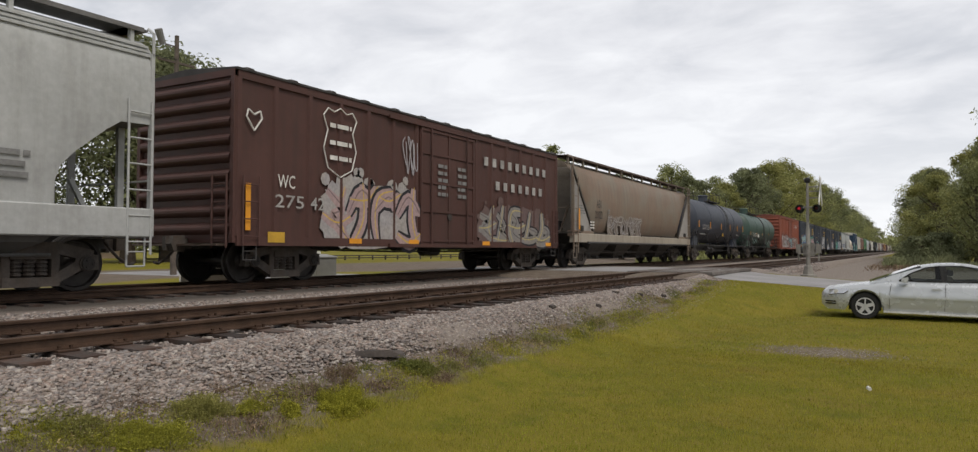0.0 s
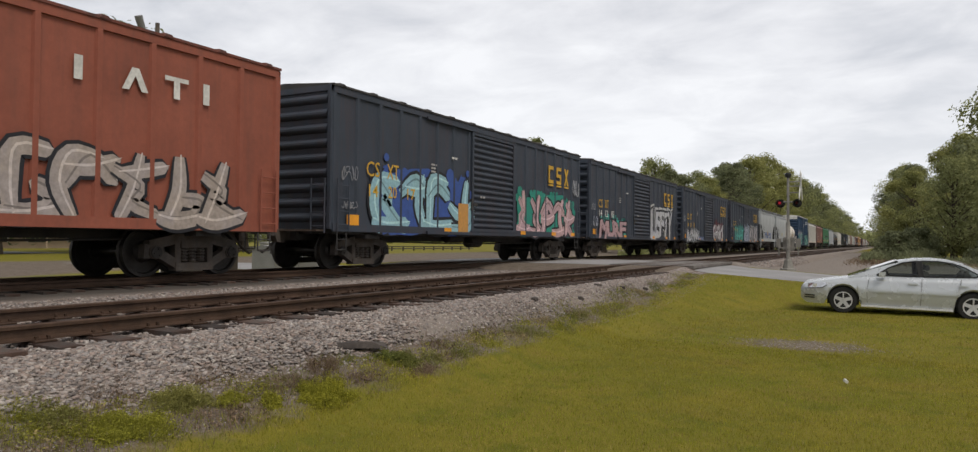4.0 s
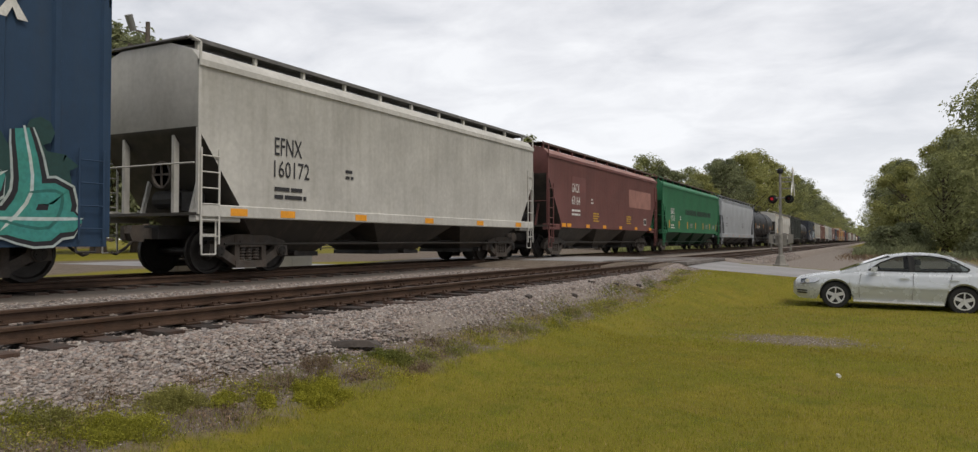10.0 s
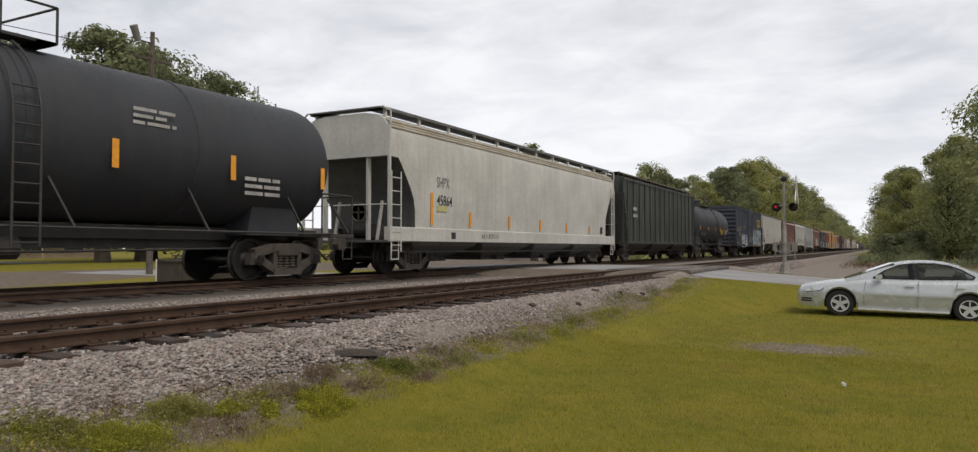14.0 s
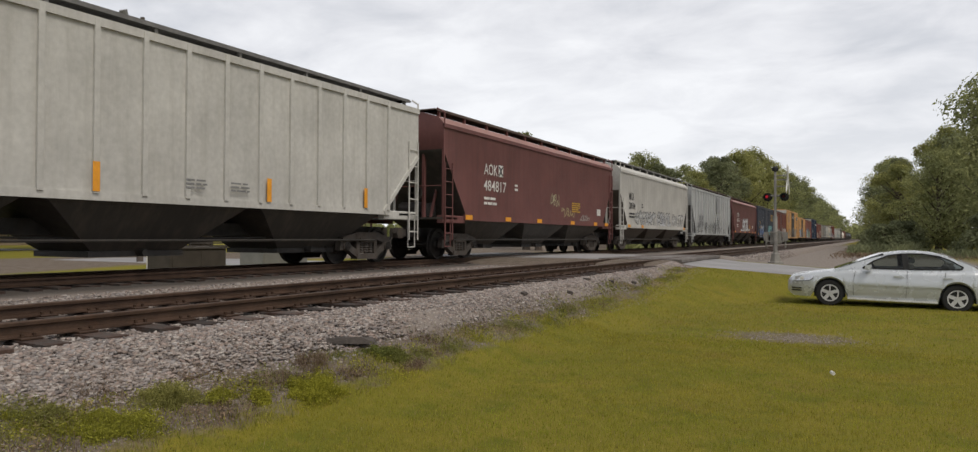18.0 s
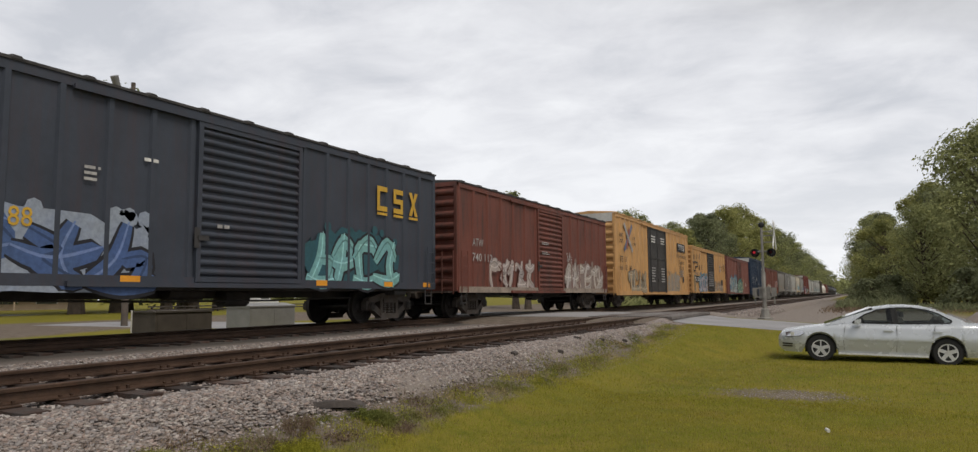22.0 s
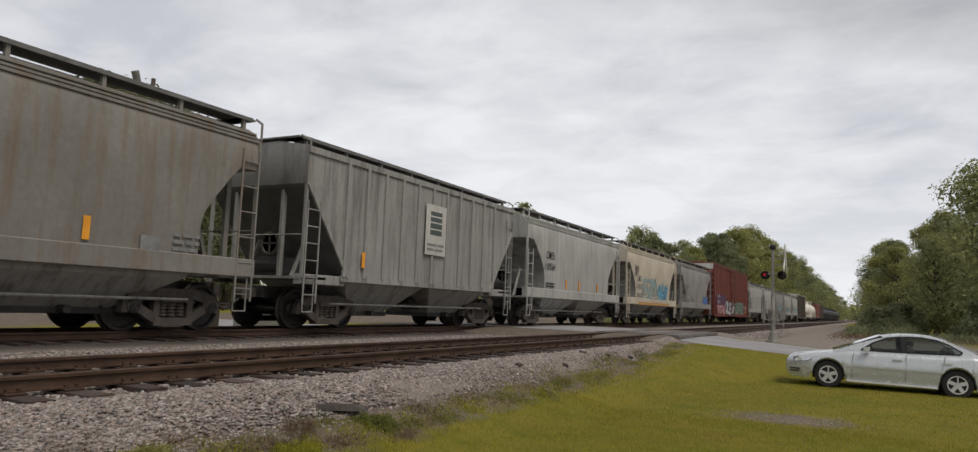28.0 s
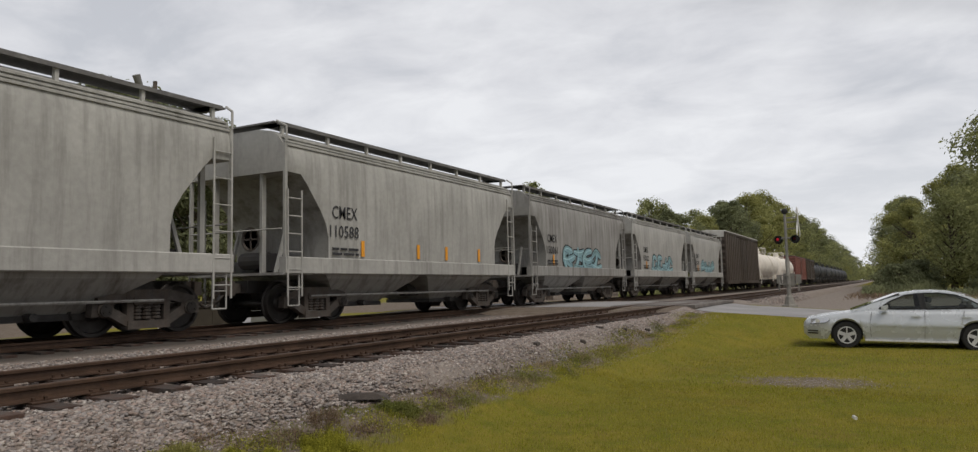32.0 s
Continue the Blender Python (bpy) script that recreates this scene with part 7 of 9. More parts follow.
for z in (3.6, 3.9, 4.1):
    part("crossbuck_bracket", Geo().bar((0, 0, z), (0.5, 0, z), 0.05, 0.05), GALV, sig)
part("gate_mechanism", Geo().slab(-0.24, 0.24, 0.1, 0.45, 0.95, 1.55, 0.03), GALV, sig)
for s in (-1, 1):
    part("counterweight_arm", Geo().bar((s * 0.42, 0.2, 0.75), (s * 0.42, 0.2, 1.5), 0.06, 0.14).box(s * 0.42 - 0.1, s * 0.42 + 0.1, 0.1, 0.3, 1.1, 1.5), GALV, sig)
for q in ((-0.38, 0.38, 1.05, 1.1), (-0.38, 0.38, 1.45, 1.5), (-0.38, -0.33, 1.1, 1.45), (0.33, 0.38, 1.1, 1.45)):
    part("gate_bracket", Geo().box(q[0], q[1], -0.16, -0.12, q[2], q[3]), GALV, sig)

# ---- trees ----
BARK = material("grey_brown_bark", (0.09, 0.07, 0.055), 0.95, 0, 0.3, 3, 30, bump=0.8, bump_scale=20)


def leaf_material(name, a, b, island=0.28):
    m = material(name, a, 0.75, 0, 0.25, 0.45, 3.0, island=island, second=b, spec=0.06)
    nt = m.node_tree
    bsdf = nt.nodes["Principled BSDF"]
    thin = nt.nodes.new("ShaderNodeBsdfTranslucent")
    nt.links.new(bsdf.inputs["Base Color"].links[0].from_socket, thin.inputs[0])
    both = nt.nodes.new("ShaderNodeMixShader")
    both.inputs[0].default_value = 0.5
    nt.links.new(bsdf.outputs[0], both.inputs[1])
    nt.links.new(thin.outputs[0], both.inputs[2])
    nt.links.new(both.outputs[0], nt.nodes["Material Output"].inputs[0])
    return m


LEAF_A = leaf_material("mid_green_leaves", (0.27, 0.29, 0.135), (0.31, 0.32, 0.145))
LEAF_B = leaf_material("yellowish_green_leaves", (0.34, 0.335, 0.125), (0.28, 0.29, 0.12))
LEAF_C = leaf_material("dark_green_leaves", (0.20, 0.22, 0.125), (0.235, 0.25, 0.135))


def tree(name, seed, height, width, leaf, blobs, cards, size, base=0.25, label="", gappy=0.0):
    r = np.random.RandomState(seed)
    t = thing(name, label, "tree")
    g = Geo()
    bend = [(r.uniform(-0.25, 0.25), r.uniform(-0.25, 0.25)) for _ in range(6)]
    rings, r0 = [], height * 0.022 + 0.05
    for k in range(6):
        z = height * 0.78 * k / 5
        rad = r0 * (1 - 0.8 * k / 5) * (1.5 if k == 0 else 1)
        rings.append([(bend[k][0] * k / 5 + rad * math.cos(q * math.pi / 4), bend[k][1] * k / 5 + rad * math.sin(q * math.pi / 4), z - (0.3 if k == 0 else 0)) for q in range(8)])
    g.loft(rings)
    centres = []
    for k in range(blobs):
        u = (k + 0.5) / blobs
        z = height * (base + (0.96 - base) * u)
        spread = width * 0.5 * (math.sin(math.pi * min(1.0, 0.18 + 0.8 * u)) ** 0.7)
        a = r.uniform(0, 2 * np.pi)
        q = spread * r.uniform(0.15, 1.0)
        rad = width * r.uniform(0.09, 0.22) * (1.15 - 0.4 * u)
        centres.append((q * math.cos(a), q * math.sin(a), min(z, height - rad * 0.8), rad))
        g.tube((0, 0, max(0.15 * height, z - 0.22 * height)), (q * math.cos(a), q * math.sin(a), z), r0 * 0.28, 5, r0 * 0.07)
    part("trunk", g, BARK, t)
    per = cards // blobs
    pts, nrm = [], []
    for cx, cy, cz, rad in centres:
        d = r.normal(size=(per, 3))
        d /= np.linalg.norm(d, axis=1)[:, None]
        q = rad * r.uniform(0.55, 1.2, per)[:, None]
        pts.append(d * q * np.array([1, 1, 0.8]) + (cx, cy, cz))
        nrm.append(d)
    p, d = np.concatenate(pts), np.concatenate(nrm)
    p[:, 2] = base * height * 0.6 + (p[:, 2] - p[:, 2].min()) * (height - base * height * 0.6) / (p[:, 2].max() - p[:, 2].min())
    n = len(p)
    d = d + r.normal(scale=0.42, size=(n, 3)) + (0, 0, 0.55)
    d /= np.linalg.norm(d, axis=1)[:, None]
    a = np.cross(d, r.normal(size=(n, 3)))
    a /= np.linalg.norm(a, axis=1)[:, None] + 1e-9
    b = np.cross(d, a)
    s = r.uniform(0.5, 1.2, (n, 1)) * size
    fold = d * s * 0.25
    v = np.stack([p - a * s, p - b * s * 0.55 + fold, p + a * s, p + b * s * 0.55 + fold], 1).reshape(-1, 3)
    me = bpy.data.meshes.new("crown")
    me.from_pydata(v.tolist(), [], np.arange(n * 4).reshape(-1, 4).tolist())
    me.materials.append(leaf)
    part("crown", me, None, t)
    return t


def plant(base, x, y, scale, turn=0.0, z=None, squash=1.0):
    ob = copy_thing(base, pose(x, y, ground_z(x, y) - 0.1 if z is None else z, 0, 0, turn))
    ob.scale = (scale, scale, scale * squash)
    return ob


kinds = [
    tree("tree", 11, 15.0, 10.5, LEAF_A, 46, 12500, 0.185, 0.06, "full leafy mid-green tree beside the railway"),
    tree("tree", 12, 15.0, 9.5, LEAF_B, 42, 11800, 0.18, 0.06, "yellowish-green broadleaf tree beside the railway"),
    tree("tree", 13, 15.0, 10.5, LEAF_C, 46, 12500, 0.185, 0.08, "dark green dense tree beside the railway"),
    tree("tree", 14, 15.0, 8.5, LEAF_A, 38, 10500, 0.18, 0.05, "tall narrow green tree at the edge of the woods"),
]
sparse = tree("tree", 15, 12.0, 8.0, LEAF_A, 16, 1500, 0.24, 0.4, "thin-leaved tree with open twigs beyond the train")
for k, ob in enumerate(kinds):
    x, y = (8.7, 13.0, 17.0, 22.5)[k], (62, 60, 60, 61)[k]
    ob.matrix_basis = pose(x, y, ground_z(x, y) - 0.1, 0, 0, 40 * k)
    ob.scale = ((0.9, 0.9, 0.93), (0.95, 0.95, 1.1), (1, 1, 1.15), (1, 1, 1.15))[k]
rt = random.Random(8)
# woods on the near side of the line
for k, (x, y, s, q) in enumerate(((2.9, 82, 0.72, 0.80), (4.9, 70, 0.62, 0.98), (6.6, 74, 0.8, 0.84), (3.0, 97, 0.8, 0.9), (8.0, 92, 0.95, 0.95), (3.2, 114, 0.9, 0.95), (14.5, 72, 1.2, 1), (20, 70, 1.2, 1), (3.4, 132, 1.0, 0.95), (9.5, 118, 1.1, 1), (3.4, 152, 1.05, 1), (3.4, 177, 1.1, 1),
                                  (3.6, 207, 1.15, 1), (4.0, 242, 1.2, 1), (4.2, 287, 1.25, 1), (4.5, 340, 1.3, 1), (5, 410, 1.35, 1), (5, 500, 1.4, 1), (28, 64, 1.15, 1), (35, 60, 1.15, 1), (44, 58, 1.2, 1), (55, 52, 1.15, 1), (27, 78, 1.25, 1), (13, 84, 1.2, 1))):
    plant(kinds[(k * 3 + 1) % 4], x + rt.uniform(-0.3, 0.3), y, s * rt.uniform(0.97, 1.04), rt.uniform(0, 360), squash=q)
# woods beyond the train
for k, (x, y, s) in enumerate(((-26.5, 103, 0.90), (-31, 108, 0.95), (-25.5, 113, 0.82), (-29, 121, 1.0), (-26, 128, 0.97), (-24.5, 138, 1.10), (-30, 140, 1.18), (-25.5, 148, 1.24), (-24.5, 160, 1.36), (-29, 164, 1.42), (-25, 173, 1.46), (-24.5, 186, 1.56), (-24, 200, 1.58), (-21.5, 216, 1.53),
                               (-21, 234, 1.58), (-21, 254, 1.63), (-21, 276, 1.66), (-21, 300, 1.69), (-21, 328, 1.71), (-21, 360, 1.73), (-21, 398, 1.75), (-21, 445, 1.76), (-21, 500, 1.78), (-21, 570, 1.8), (-21, 650, 1.8), (-38, 108, 0.9), (-43, 122, 1.0), (-36, 134, 1.1))):
    plant(kinds[(2, 0, 1, 2, 1, 2, 3, 2, 1, 2, 1, 1, 1, 0, 2, 0, 2, 3, 0, 2, 1, 0, 2, 3, 0, 2, 0, 3)[k]], x + rt.uniform(-0.8, 0.8), y, s * rt.uniform(0.97, 1.04), rt.uniform(0, 360), squash=(0.92, 1.06, 0.88, 0.9, 0.93, 0.96, 0.91, 0.96, 0.98, 0.95, 0.98, 0.98, 0.97)[k] if k < 13 else float(np.interp(y, (0, 210, 234, 276, 330), (1.06, 0.91, 0.87, 0.81, 0.75))))
# shrubs at the foot of the woods
shrub = tree("shrub", 31, 3.2, 5.2, LEAF_C, 16, 2600, 0.15, 0.0, "dense dark green shrub at the foot of the woods")
tagged(shrub, "dense dark green shrub at the foot of the woods", "shrub", "shrubs below the trees")
shrub.matrix_basis = pose(6.5, 57.5, ground_z(6.5, 57.5) - 0.3)
for k in range(30):
    x, y = (9.5 + 1.9 * k, 57.0 + 2.5 * math.sin(k * 1.7)) if k < 14 else (2.2 + 1.4 * math.sin(k * 2.1), 60 + 5.5 * (k - 14))
    ob = plant(shrub, x, y, rt.uniform(0.7, 1.05), rt.uniform(0, 360), ground_z(x, y) - 0.3, rt.uniform(0.7, 1.1))
# big dark trees behind the street
for x, y, s in ((-62, 42, 1.46), (-66, 50, 1.5), (-60, 53, 1.32), (-62, 46, 1.42), (-59, 49, 1.2), (-64, 60, 1.25), (-72, 62, 1.3), (-65, 34, 1.32), (-78, 30, 1.4)):
    ob = plant(kinds[2], x, y, s, rt.uniform(0, 360), 0.1)
    tagged(ob, "big dark green tree beyond the street")
sparse.matrix_basis = pose(-36.5, 80, 0.1) @ Matrix.Scale(1.2, 4)
plant(sparse, -34.5, 79, 1.05, 120, 0.1)


# far woods that close the horizon
def far_woods():
    r = np.random.RandomState(77)
    pts = []
    for k in range(900):
        side = r.randint(4)
        if side == 0 and k % 3 == 0:
            p = (r.uniform(-40, 25), r.uniform(820, 1000))
        elif side == 0:
            p = (r.uniform(-700, -120), r.uniform(520, 760))
        elif side == 1:
            p = (r.uniform(40, 700), r.uniform(160, 700))
        elif side == 2:
            p = (r.uniform(-420, -220), r.uniform(-300, 600))
        else:
            p = (r.uniform(-400, 500), r.uniform(-260, -160))
        pts.append((*p, r.uniform(9, 14) if p[1] > 800 else r.uniform(6, 11)))
    c = np.array(pts)
    n = 34
    q = np.repeat(c, n, 0)
    d = r.normal(size=(len(q), 3))
    d /= np.linalg.norm(d, axis=1)[:, None]
    pos = np.stack([q[:, 0] + d[:, 0] * q[:, 2] * 0.6, q[:, 1] + d[:, 1] * q[:, 2] * 0.6, q[:, 2] * (0.72 + 0.65 * d[:, 2])], 1)
    a = np.cross(d, r.normal(size=(len(q), 3)))
    a /= np.linalg.norm(a, axis=1)[:, None]
    b = np.cross(d, a)
    s = r.uniform(1.2, 2.6, (len(q), 1))
    v = np.stack([pos - a * s, pos - b * s, pos + a * s, pos + b * s], 1).reshape(-1, 3)
    me = bpy.data.meshes.new("far_woods")
    me.from_pydata(v.tolist(), [], np.arange(len(q) * 4).reshape(-1, 4).tolist())
    me.materials.append(LEAF_A)
    return tagged(new("far_woods", me), "distant green woods on the horizon", "woods", kind="stuff")


far_woods()


# ---- grass, weeds and brush ----
def blades(name, p, hgt, wid, mat, seed, label, lean=0.5):
    r = np.random.RandomState(seed)
    n = len(p)
    a = r.uniform(0, 2 * np.pi, n)
    h = hgt * r.uniform(0.5, 1.25, n)
    w = wid * r.uniform(0.7, 1.3, n)
    ln = h * r.uniform(0, lean, n)
    la = r.uniform(0, 2 * np.pi, n)
    dx, dy = np.cos(a) * w, np.sin(a) * w
    v = np.stack([np.stack([p[:, 0] - dx, p[:, 1] - dy, p[:, 2] - 0.01], 1), np.stack([p[:, 0] + dx, p[:, 1] + dy, p[:, 2] - 0.01], 1),
                  np.stack([p[:, 0] + np.cos(la) * ln, p[:, 1] + np.sin(la) * ln, p[:, 2] + h], 1)], 1).reshape(-1, 3)
    me = bpy.data.meshes.new(name)
    me.vertices.add(n * 3)
    me.vertices.foreach_set("co", v.reshape(-1).astype(np.float32))
    me.loops.add(n * 3)
    me.loops.foreach_set("vertex_index", np.arange(n * 3, dtype=np.int32))
    me.polygons.add(n)
    me.polygons.foreach_set("loop_start", (np.arange(n) * 3).astype(np.int32))
    me.materials.append(mat)
    me.update(calc_edges=True)
    return tagged(new(name, me), label, "grass", kind="stuff")


GRASS_A = leaf_material("yellow_green_grass_blades", (0.35, 0.312, 0.048), (0.235, 0.25, 0.034), 0.38)
GRASS_B = material("straw_coloured_blades", (0.30, 0.235, 0.11), 0.85, 0, 0.3, 0.7, 6, island=0.35, spec=0.1)
WEED = leaf_material("fresh_weed_leaves", (0.38, 0.365, 0.052), (0.28, 0.275, 0.046), 0.5)
WEED_DARK = leaf_material("deep_green_weed_leaves", (0.19, 0.21, 0.06), (0.25, 0.24, 0.08), 0.5)
DRYWEED = material("dry_brownish_weeds", (0.175, 0.125, 0.085), 0.9, 0, 0.3, 2.0, 12, island=0.4, spec=0.1)

r = np.random.RandomState(21)


def lawn_points(n, x0, x1, y0, y1, power):
    x, y = r.uniform(x0, x1, n), y0 + (y1 - y0) * r.uniform(0, 1, n) ** power
    edge = -4.22 - 0.036 * np.maximum(0, y - 4) + 0.14 * np.sin(y * 1.7) * np.cos(y * 0.6 + 1) + r.normal(0, 0.06, n)
    bare = ((x + 1.15) / 1.0) ** 2 + ((y - 12.9) / 0.7) ** 2
    keep = (x > edge) & (bare + r.uniform(-0.8, 0.8, n) > 0.8) & (np.abs(x) < 1.0 * y + 3)
    x, y = x[keep], y[keep]
    return np.stack([x, y, np.array([ground_z(a, b) for a, b in zip(x, y)])], 1)


blades("grass", lawn_points(230000, -5, 5.5, 2.6, 12, 1.3), 0.03, 0.0028, GRASS_A, 1, "short mown yellow-green grass")
blades("grass", lawn_points(60000, -5.5, 9, 11, 24.2, 1.0), 0.036, 0.006, GRASS_A, 2, "short mown yellow-green grass")
blades("dry_grass", lawn_points(34000, -5, 6, 2.6, 20, 1.2), 0.03, 0.003, GRASS_B, 3, "dry straw blades among the lawn")


def weed_clump(x, y, w, h, mat, seed, label, n=900, leaf=0.006, long=1.3):
    """A low ragged clump: thin blades that lean outward and many tiny leaves."""
    q = np.random.RandomState(seed)
    a, rad = q.uniform(0, 2 * np.pi, n), np.sqrt(q.uniform(0, 1, n)) * q.uniform(0.7, 1.25, n)
    lob = 1 + 0.3 * np.sin(2 * a + seed) + 0.2 * np.sin(5 * a + 2 * seed)
    px, py = x + 0.5 * w * rad * np.cos(a) * lob, y + 0.5 * w * long * rad * np.sin(a) * lob
    pz = np.array([max(ground_z(i, j), bed_z(i)) for i, j in zip(px, py)])
    top = h * (1 - 0.55 * rad ** 2).clip(0.15, 1) * (0.7 + 0.3 * np.sin(px * 23 + seed) * np.sin(py * 17 + seed)) * q.uniform(0.3, 1.25, n)
    out = 0.35 * top * q.uniform(0, 1.4, n)
    tip = np.stack([px + out * np.cos(a), py + out * np.sin(a), pz + top], 1)
    b = q.uniform(0, np.pi, n)
    wd = leaf * q.uniform(0.25, 0.6, n)
    side = np.stack([np.cos(b) * wd, np.sin(b) * wd, np.zeros(n)], 1)
    root = np.stack([px, py, pz - 0.01], 1)
    verts = np.stack([root - side, root + side, tip], 1).reshape(-1, 3)
    u = q.normal(size=(n, 3)) * (1, 1, 0.6)
    u /= np.linalg.norm(u, axis=1)[:, None]
    v = np.cross(u, q.normal(size=(n, 3)) * 0.6 + np.stack([np.cos(a) * rad, np.sin(a) * rad, np.ones(n)], 1))
    v /= np.linalg.norm(v, axis=1)[:, None]
    sz = leaf * q.uniform(0.7, 1.9, (n, 1))
    c = root + (tip - root) * q.uniform(0.45, 1.0, (n, 1))
    lv = np.stack([c - u * sz * 1.7, c + v * sz * 0.55, c + u * sz * 1.7, c - v * sz * 0.55], 1).reshape(-1, 3)
    f = np.arange(n * 3).reshape(-1, 3).tolist() + (np.arange(n * 4).reshape(-1, 4) + n * 3).tolist()
    me = bpy.data.meshes.new("weed_clump")
    me.from_pydata(np.concatenate([verts, lv]).tolist(), [], f)
    me.materials.append(mat)
    return tagged(new("weed_clump", me), label, "plant", "weeds beside the ballast", kind="stuff")


DEEP, BRIGHT, MIXED = "deep green leafy weed clump at the edge of the ballast", "bright yellow-green weed clump at the edge of the lawn", "mixed green weeds on the bare shoulder"
DRY = "dry brownish weeds on the dirt shoulder"
for k, (x, y, w, h, mat, label, n, leaf, stretch) in enumerate((
        (-4.66, 6.62, 0.34, 0.2, WEED_DARK, DEEP, 2600, 0.0085, 1.5), (-4.40, 5.1, 0.34, 0.2, WEED, BRIGHT, 4200, 0.0075, 2.0), (-4.5, 4.55, 0.17, 0.15, WEED, BRIGHT, 1500, 0.007, 1.2),
        (-4.66, 4.28, 0.22, 0.13, WEED, BRIGHT, 1500, 0.007, 1.2), (-4.80, 3.9, 0.34, 0.22, WEED_DARK, MIXED, 2600, 0.007, 1.2), (-4.62, 3.3, 0.42, 0.16, WEED, BRIGHT, 3600, 0.007, 1.5),
        (-4.95, 3.0, 0.4, 0.13, WEED_DARK, MIXED, 2000, 0.007, 1.3), (-5.0, 2.75, 0.5, 0.10, WEED, MIXED, 1600, 0.006, 1.3), (-4.86, 5.6, 0.3, 0.22, DRYWEED, DRY, 900, 0.005, 1.8),
        (-4.4, 6.7, 0.25, 0.12, DRYWEED, DRY, 800, 0.005, 1.8), (-4.5, 7.7, 0.25, 0.22, WEED_DARK, MIXED, 900, 0.006, 2.0), (-4.55, 7.4, 0.3, 0.15, DRYWEED, DRY, 900, 0.005, 2.0),
        (-4.55, 8.54, 0.25, 0.2, WEED, MIXED, 900, 0.006, 2.0), (-4.68, 9.8, 0.3, 0.2, WEED_DARK, MIXED, 900, 0.007, 2.2), (-4.64, 10.9, 0.3, 0.2, WEED, MIXED, 900, 0.007, 2.2),
        (-4.78, 12.3, 0.35, 0.2, WEED_DARK, MIXED, 900, 0.008, 2.4), (-4.85, 9.0, 0.35, 0.16, DRYWEED, DRY, 900, 0.006, 2.2), (-4.9, 14.0, 0.4, 0.2, WEED, MIXED, 900, 0.008, 2.6),
        (-4.7, 5.0, 0.3, 0.12, DRYWEED, DRY, 900, 0.005, 2.4), (-5.05, 4.4, 0.3, 0.1, DRYWEED, DRY, 700, 0.005, 2.4), (-5.1, 3.5, 0.35, 0.1, DRYWEED, DRY, 800, 0.005, 1.6))):
    weed_clump(x, y, w, 0.72 * h, mat, k + 1, label, int(1.35 * n) if y < 7 else n // 2, 0.68 * leaf, stretch)
rw = random.Random(5)
for k in range(60):
    y = 2.4 + 21 * (k / 60) ** 1.15 + rw.uniform(-0.2, 0.2)
    x = -4.55 - 0.03 * max(0, y - 4) + rw.uniform(-0.3, 0.15)
    j = (0, 1, 3, 2, 1, 3)[k % 6] if y < 8 else (2, 1, 3, 1)[k % 4]
    weed_clump(x, y, rw.uniform(0.3, 0.6), rw.uniform(0.05, 0.12) if y < 8 else rw.uniform(0.05, 0.09), (DRYWEED, WEED_DARK, GRASS_B, WEED)[j], 100 + k, ("dry brownish weeds on the dirt shoulder", "low green weeds on the dirt shoulder", "straw-coloured weeds on the dirt shoulder", "bright green weeds on the dirt shoulder")[j], 420, 0.006, rw.uniform(1.2, 2.6))
m5 = 9000
sp = np.stack([r.uniform(-5.05, -4.15, m5), 2.2 + 20 * r.uniform(0, 1, m5) ** 1.2, np.zeros(m5)], 1)
sp[:, 0] -= 0.034 * np.maximum(0, sp[:, 1] - 6)
keep = np.array([noise.noise(Vector((a * 2.2, b * 1.1, 7))) for a, b in sp[:, :2]]) > -0.12
sp = sp[keep]
sp[:, 2] = [max(bed_z(a), ground_z(a, b)) for a, b in sp[:, :2]]
blades("tall_grass", sp[::2], 0.075, 0.0022, DRYWEED, 7, "thin dry stalks on the dirt shoulder", 0.9)
blades("tall_grass", sp[1::2], 0.055, 0.003, WEED_DARK, 8, "thin green stalks on the dirt shoulder", 0.9)
m6 = 16000
sq = np.stack([r.uniform(-4.95, -4.1, m6), 2.2 + 21 * r.uniform(0, 1, m6) ** 1.25, np.zeros(m6)], 1)
sq[:, 0] -= 0.036 * np.maximum(0, sq[:, 1] - 4)
keep = np.array([noise.noise(Vector((a * 1.6, b * 0.8, 17))) + (a + 4.45 + 0.036 * max(0, b - 4)) * 0.9 for a, b in sq[:, :2]]) > -0.1
sq = sq[keep]
sq[:, 2] = [max(bed_z(a), ground_z(a, b)) for a, b in sq[:, :2]]
blades("weeds", sq[::2], 0.045, 0.0032, WEED, 27, "low bright green weeds on the dirt shoulder", 1.2)
blades("weeds", sq[1::2], 0.05, 0.0032, GRASS_A, 28, "low yellowish weeds on the dirt shoulder", 1.2)
# brush at the foot of the woods and along the line
def brush(n, x0, x1, y0, y1, h, w, mat, seed, label, power=1.5):
    q = np.random.RandomState(seed)
    y = y0 + (y1 - y0) * q.uniform(0, 1, n) ** power
    x = q.uniform(x0, x1, n)
    p = np.stack([x, y, [ground_z(a, b) for a, b in zip(x, y)]], 1)
    p[:, 2] += q.uniform(0, 0.6, n) * h
    return blades("brush", p, h * 0.6, w, mat, seed, label, 1.6)


